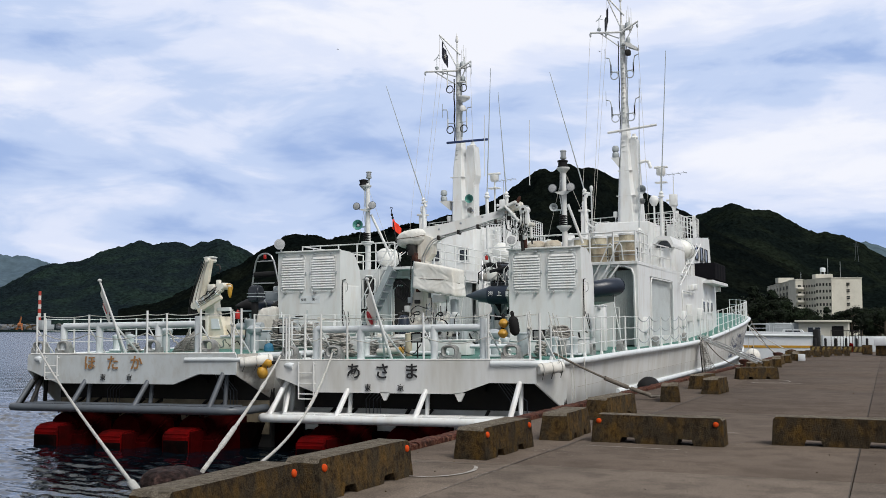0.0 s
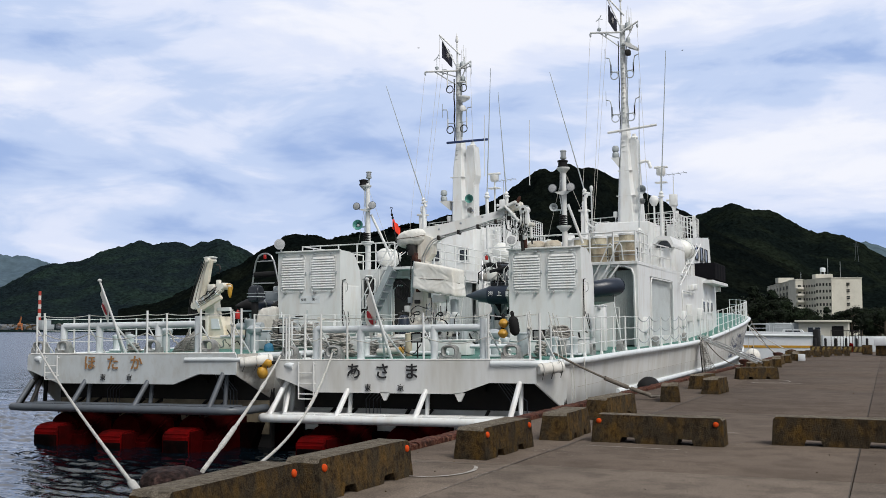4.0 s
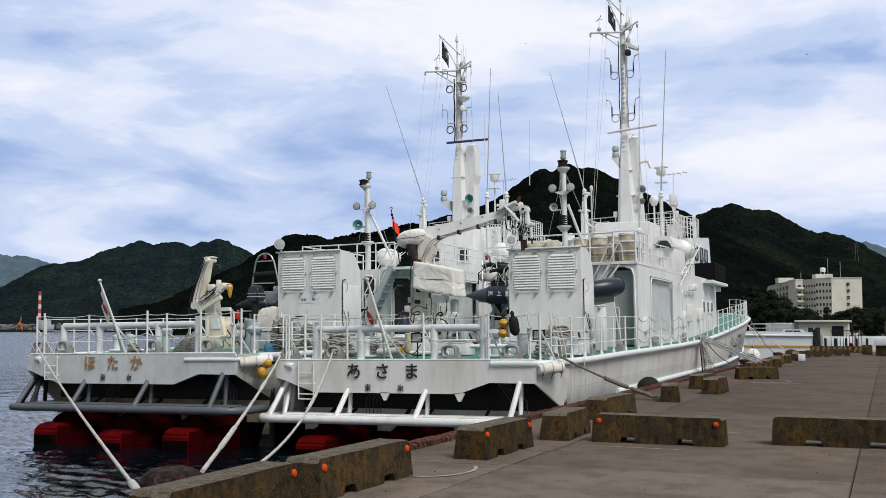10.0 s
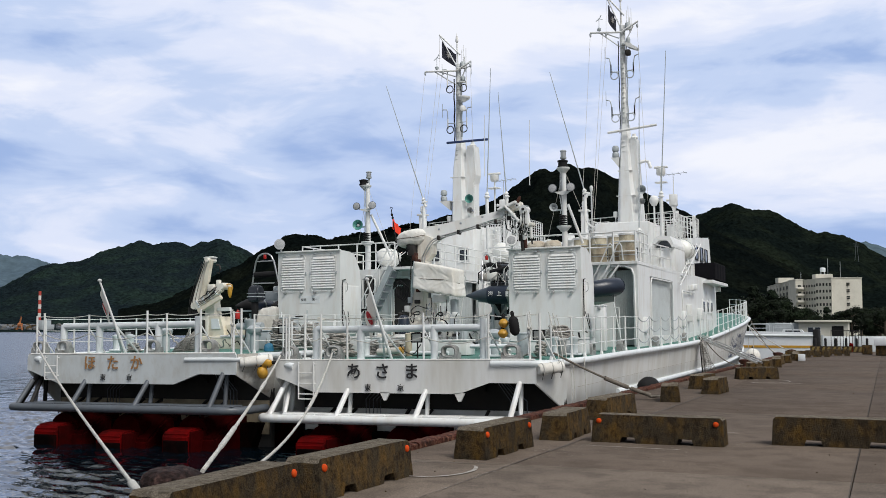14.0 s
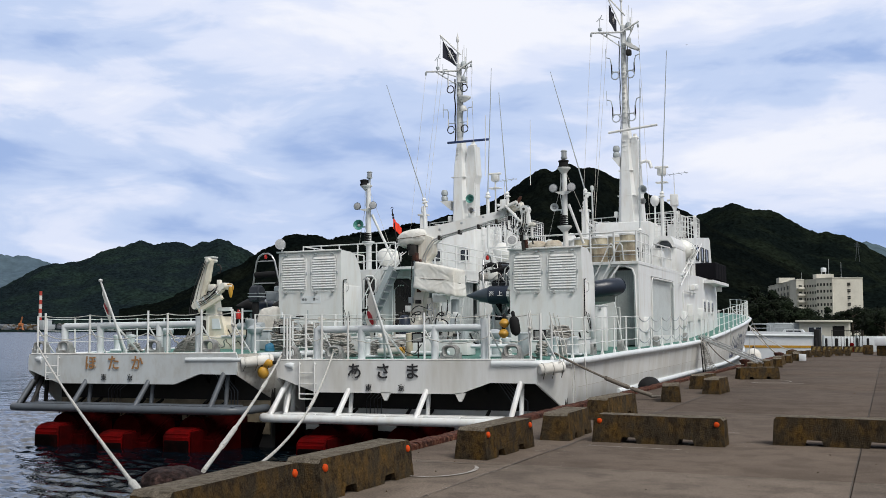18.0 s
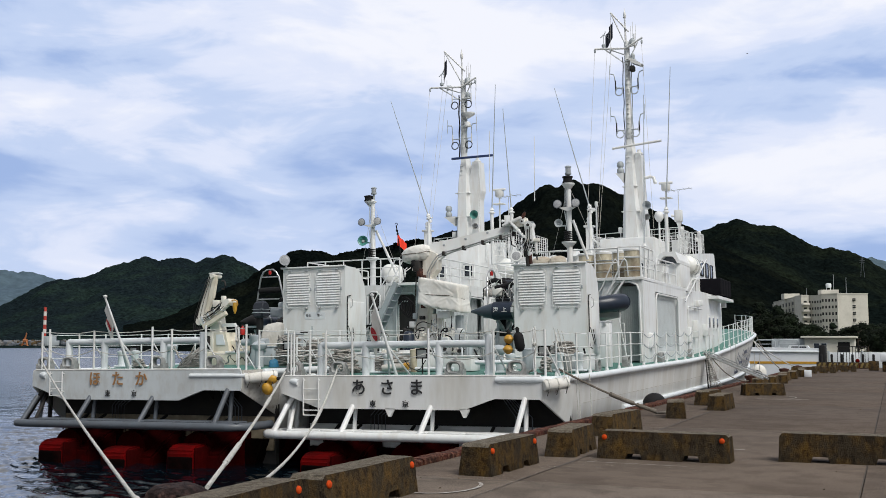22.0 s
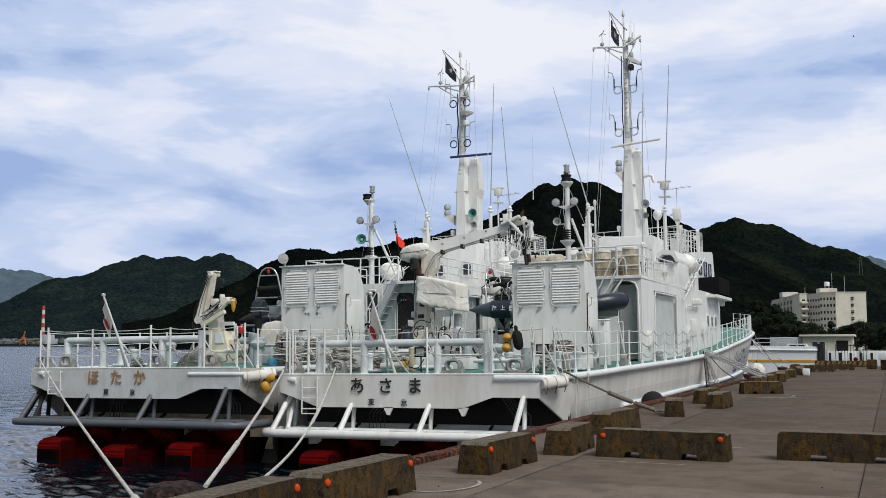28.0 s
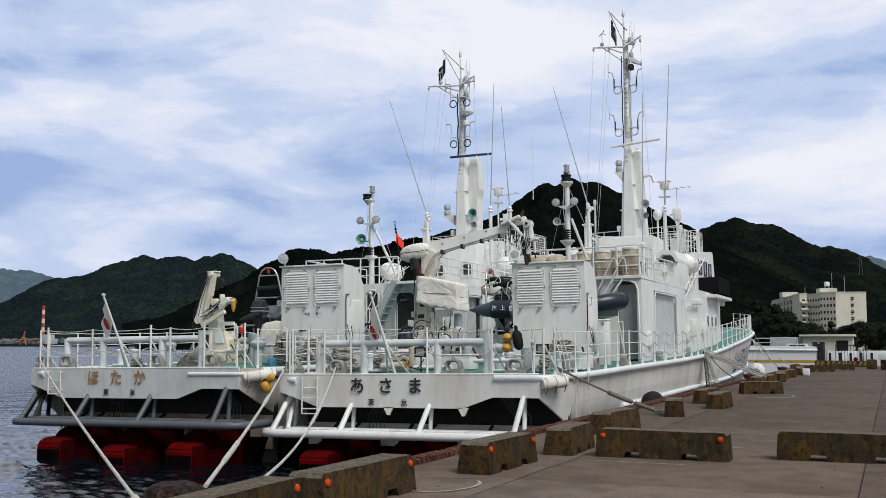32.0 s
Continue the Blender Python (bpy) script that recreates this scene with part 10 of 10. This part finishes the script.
FA = on(ship_a, -0.42, 22.0, 15.95)
flag_a = flag("signal_flag", "dark navy flag with a white star at the masthead", Matrix.Translation(FA.translation) @ Matrix.Rotation(radians(13.5), 4, "Z"), 0.86, 0.76, 0.46, "flagblue", "star")
FB = on(ship_b, -0.64, 22.0, 14.95)
flag_b = flag("signal_flag", "dark navy flag with a white star at the masthead", Matrix.Translation(FB.translation) @ Matrix.Rotation(radians(YAW0), 4, "Z"), 0.86, 0.76, 0.46, "flagblue", "star")
staff_dir = (Vector((-0.94, -0.25, 2.80)) - Vector((-0.64, 0.42, 0.93))).normalized()
across = (Vector((math.cos(radians(42)), math.sin(radians(42)), 0)) - staff_dir * staff_dir.dot(Vector((math.cos(radians(42)), math.sin(radians(42)), 0)))).normalized()
lean = Matrix((across, staff_dir.cross(across), staff_dir)).transposed().to_4x4()
ensign_b = flag("ensign", "white ensign with a red disc on the raked staff", Matrix.Translation(on(ship_b, -0.94, -0.22, 2.72).translation) @ lean, 0.98, 0.64, 0.78, "flagwhite", "disc")
ensign_a = flag("ensign", "furled white ensign with a red disc on the raked staff", Matrix.Translation(on(ship_a, -0.92, -0.22, 2.62).translation) @ lean, 0.95, 0.66, 0.95, "flagwhite", "disc")
red_flag = flag("red_flag", "small red signal flag hanging from a short pole", Matrix.Translation(on(ship_b, 0.64, 13.97, 5.78).translation) @ Matrix.Rotation(radians(YAW0), 4, "Z"), 0.42, 0.40, 0.34, "flagorange", "")
bm = bmn()
tube(bm, (0.94, 14.0, 3.86), (0.575, 14.0, 6.12), 0.022, 6)
lathe(bm, ((0.0, -0.05), (0.045, -0.04), (0.05, 0.0), (0.045, 0.04), (0.0, 0.05)), pose(0.605, 14.0, 5.92), 8)
lathe(bm, ((0.0, -0.05), (0.04, -0.04), (0.045, 0.0), (0.04, 0.04), (0.0, 0.05)), pose(0.63, 14.0, 5.80), 8)
pipe(bm, [(0.575 + 0.05 * math.sin(a * 0.7), 14.0, 6.17 - 0.05 * math.cos(a * 0.7)) for a in range(8)], 0.012, 6)
part("flag_pole", bm, "black", ship_b, "dark pole with a ring at its head")


def gull(label):
    root = thing("gull", label, "bird", group="gulls")
    M.setdefault("gull", mat("grey_white_feathers", (0.25, 0.25, 0.26), 0.8))
    bm = bmn()
    lathe(bm, ((0.01, -0.22), (0.06, -0.14), (0.085, 0.0), (0.06, 0.14), (0.045, 0.2), (0.02, 0.26)), pose(0, 0, 0, 0, 90, 0), 10)
    part("body", bm, "gull", root)
    wings = []
    for sg in (1, -1):
        bm = bmn()
        prism(bm, [(-0.09, 0), (0.09, 0), (0.12, sg * 0.3), (-0.02, sg * 0.68), (-0.06, sg * 0.3)], "z", -0.008, 0.008)
        wings.append(part("wing", bm, "gull", root))
    bm = bmn()
    prism(bm, [(-0.2, -0.03), (-0.34, -0.07), (-0.34, 0.07), (-0.2, 0.03)], "z", -0.006, 0.006)
    part("tail", bm, "gull", root)
    return root, wings


gull_1 = gull("grey gull gliding high over the masts")
gull_2 = gull("grey gull flying over the quay")


def aloft(px, py, d):
    """A place in the air at distance d, by sideways and upward position."""
    a = math.atan((px - 784) / FOCAL)
    p = polar(px, d)
    return Vector((p.x, p.y, 1.62 + (584 - py) / FOCAL * d * math.cos(a)))


def motions():
    walk(sky_dome, [(0, pose(0, 0, 0)), (20, pose(0, 0, 0, 0, 0, -0.35)), (26, pose(0, 0, 0, 0, 0, -1.0)), (32, pose(0, 0, 0, 0, 0, -2.2))])
    walk(water, [(0, pose(0, 0, SEA)), (32, pose(3.2, -4.8, SEA))])
    flutter(flag_a, ((0, -0.15), (1, 0.2), (3, 0.5), (6, 0.3), (8, 0.4), (9, 0.5), (10, 0.4), (13, 0.35), (16, 0.4), (18.5, 0.4), (19, 0.5), (20, 0.5), (20.5, 0.45), (21, -0.35), (21.5, 0.4), (22, -0.4), (22.7, 0.2), (24, -0.15), (25, 0.3), (28, 0.35), (29, 0.2), (29.5, -0.3), (30, 0.3), (30.5, -0.6), (31, 0.25), (32, 0.3)), 0.0, 20)
    flutter(flag_b, ((0, 0.3), (2, 0.35), (3, 0.8), (4.5, 0.5), (6, 0.3), (7, 0.75), (8, 0.5), (9, 0.3), (10, 0.4), (11, 0.7), (12, 0.75), (13, 0.97), (14, 0.75), (17, 0.4), (18, 0.8), (19, 0.8), (20, 0.5), (20.5, 0.4), (21, 0.0), (21.5, 0.75), (22, -0.1), (22.5, 0.6), (23, 0.6), (24, 0.8), (25, 0.5), (28, 0.6), (29, 0.3), (29.5, 0.1), (30, 0.6), (30.5, -0.6), (31, -0.7), (32, -0.35)), 1.1, 20)
    flutter(ensign_b, ((0, -0.17), (14, -0.17), (16.3, -0.18), (17, -0.38), (17.6, -0.15), (18.2, -0.12), (18.6, -0.3), (19, -0.48), (19.5, -0.3), (20, -0.22), (21, -0.22), (23, -0.26), (25, -0.28), (28, -0.25), (29, -0.22), (29.4, -0.45), (29.6, -0.3), (29.8, 0.2), (30, 0.46), (30.5, 0.40), (31, 0.36), (31.25, 0.1), (31.5, -0.42), (32, -0.30)), 0.4, 9, 0.1)
    flutter(ensign_a, ((0, -0.10), (15, -0.11), (22, -0.13), (29, -0.12), (30, 0.10), (31, -0.10), (32, -0.12)), 2.0, 4, 0.1)
    flutter(red_flag, ((0, 0.75), (10, 0.6), (20, 0.8), (32, 0.7)), 0.9, 20)
    for (root, wings), pts, d in ((gull_1, ((0, 595, 80), (1, 622, 84), (3, 700, 78), (8, 874, 76), (10, 933, 70), (12, 1001, 77), (19, 1252, 70), (23, 1350, 53), (28, 1520, 30), (32, 1680, 10)), 250),
                                  (gull_2, ((0, 1066, 84), (6, 1290, 81), (9, 1402, 84), (13, 1558, 112), (16, 1690, 130), (32, 2300, 150)), 250)):
        walk(root, [(t, Matrix.Translation(aloft(x, y, d)) @ Matrix.Rotation(radians(YAW0 - 20), 4, "Z") @ pose(0, 0, 0, 12)) for t, x, y in pts])
        for wing, sg in zip(wings, (1, -1)):
            walk(wing, [(0.4 * k, pose(0, 0, 0, sg * (12 + 22 * math.sin(k * 1.9)))) for k in range(81)])


motions()
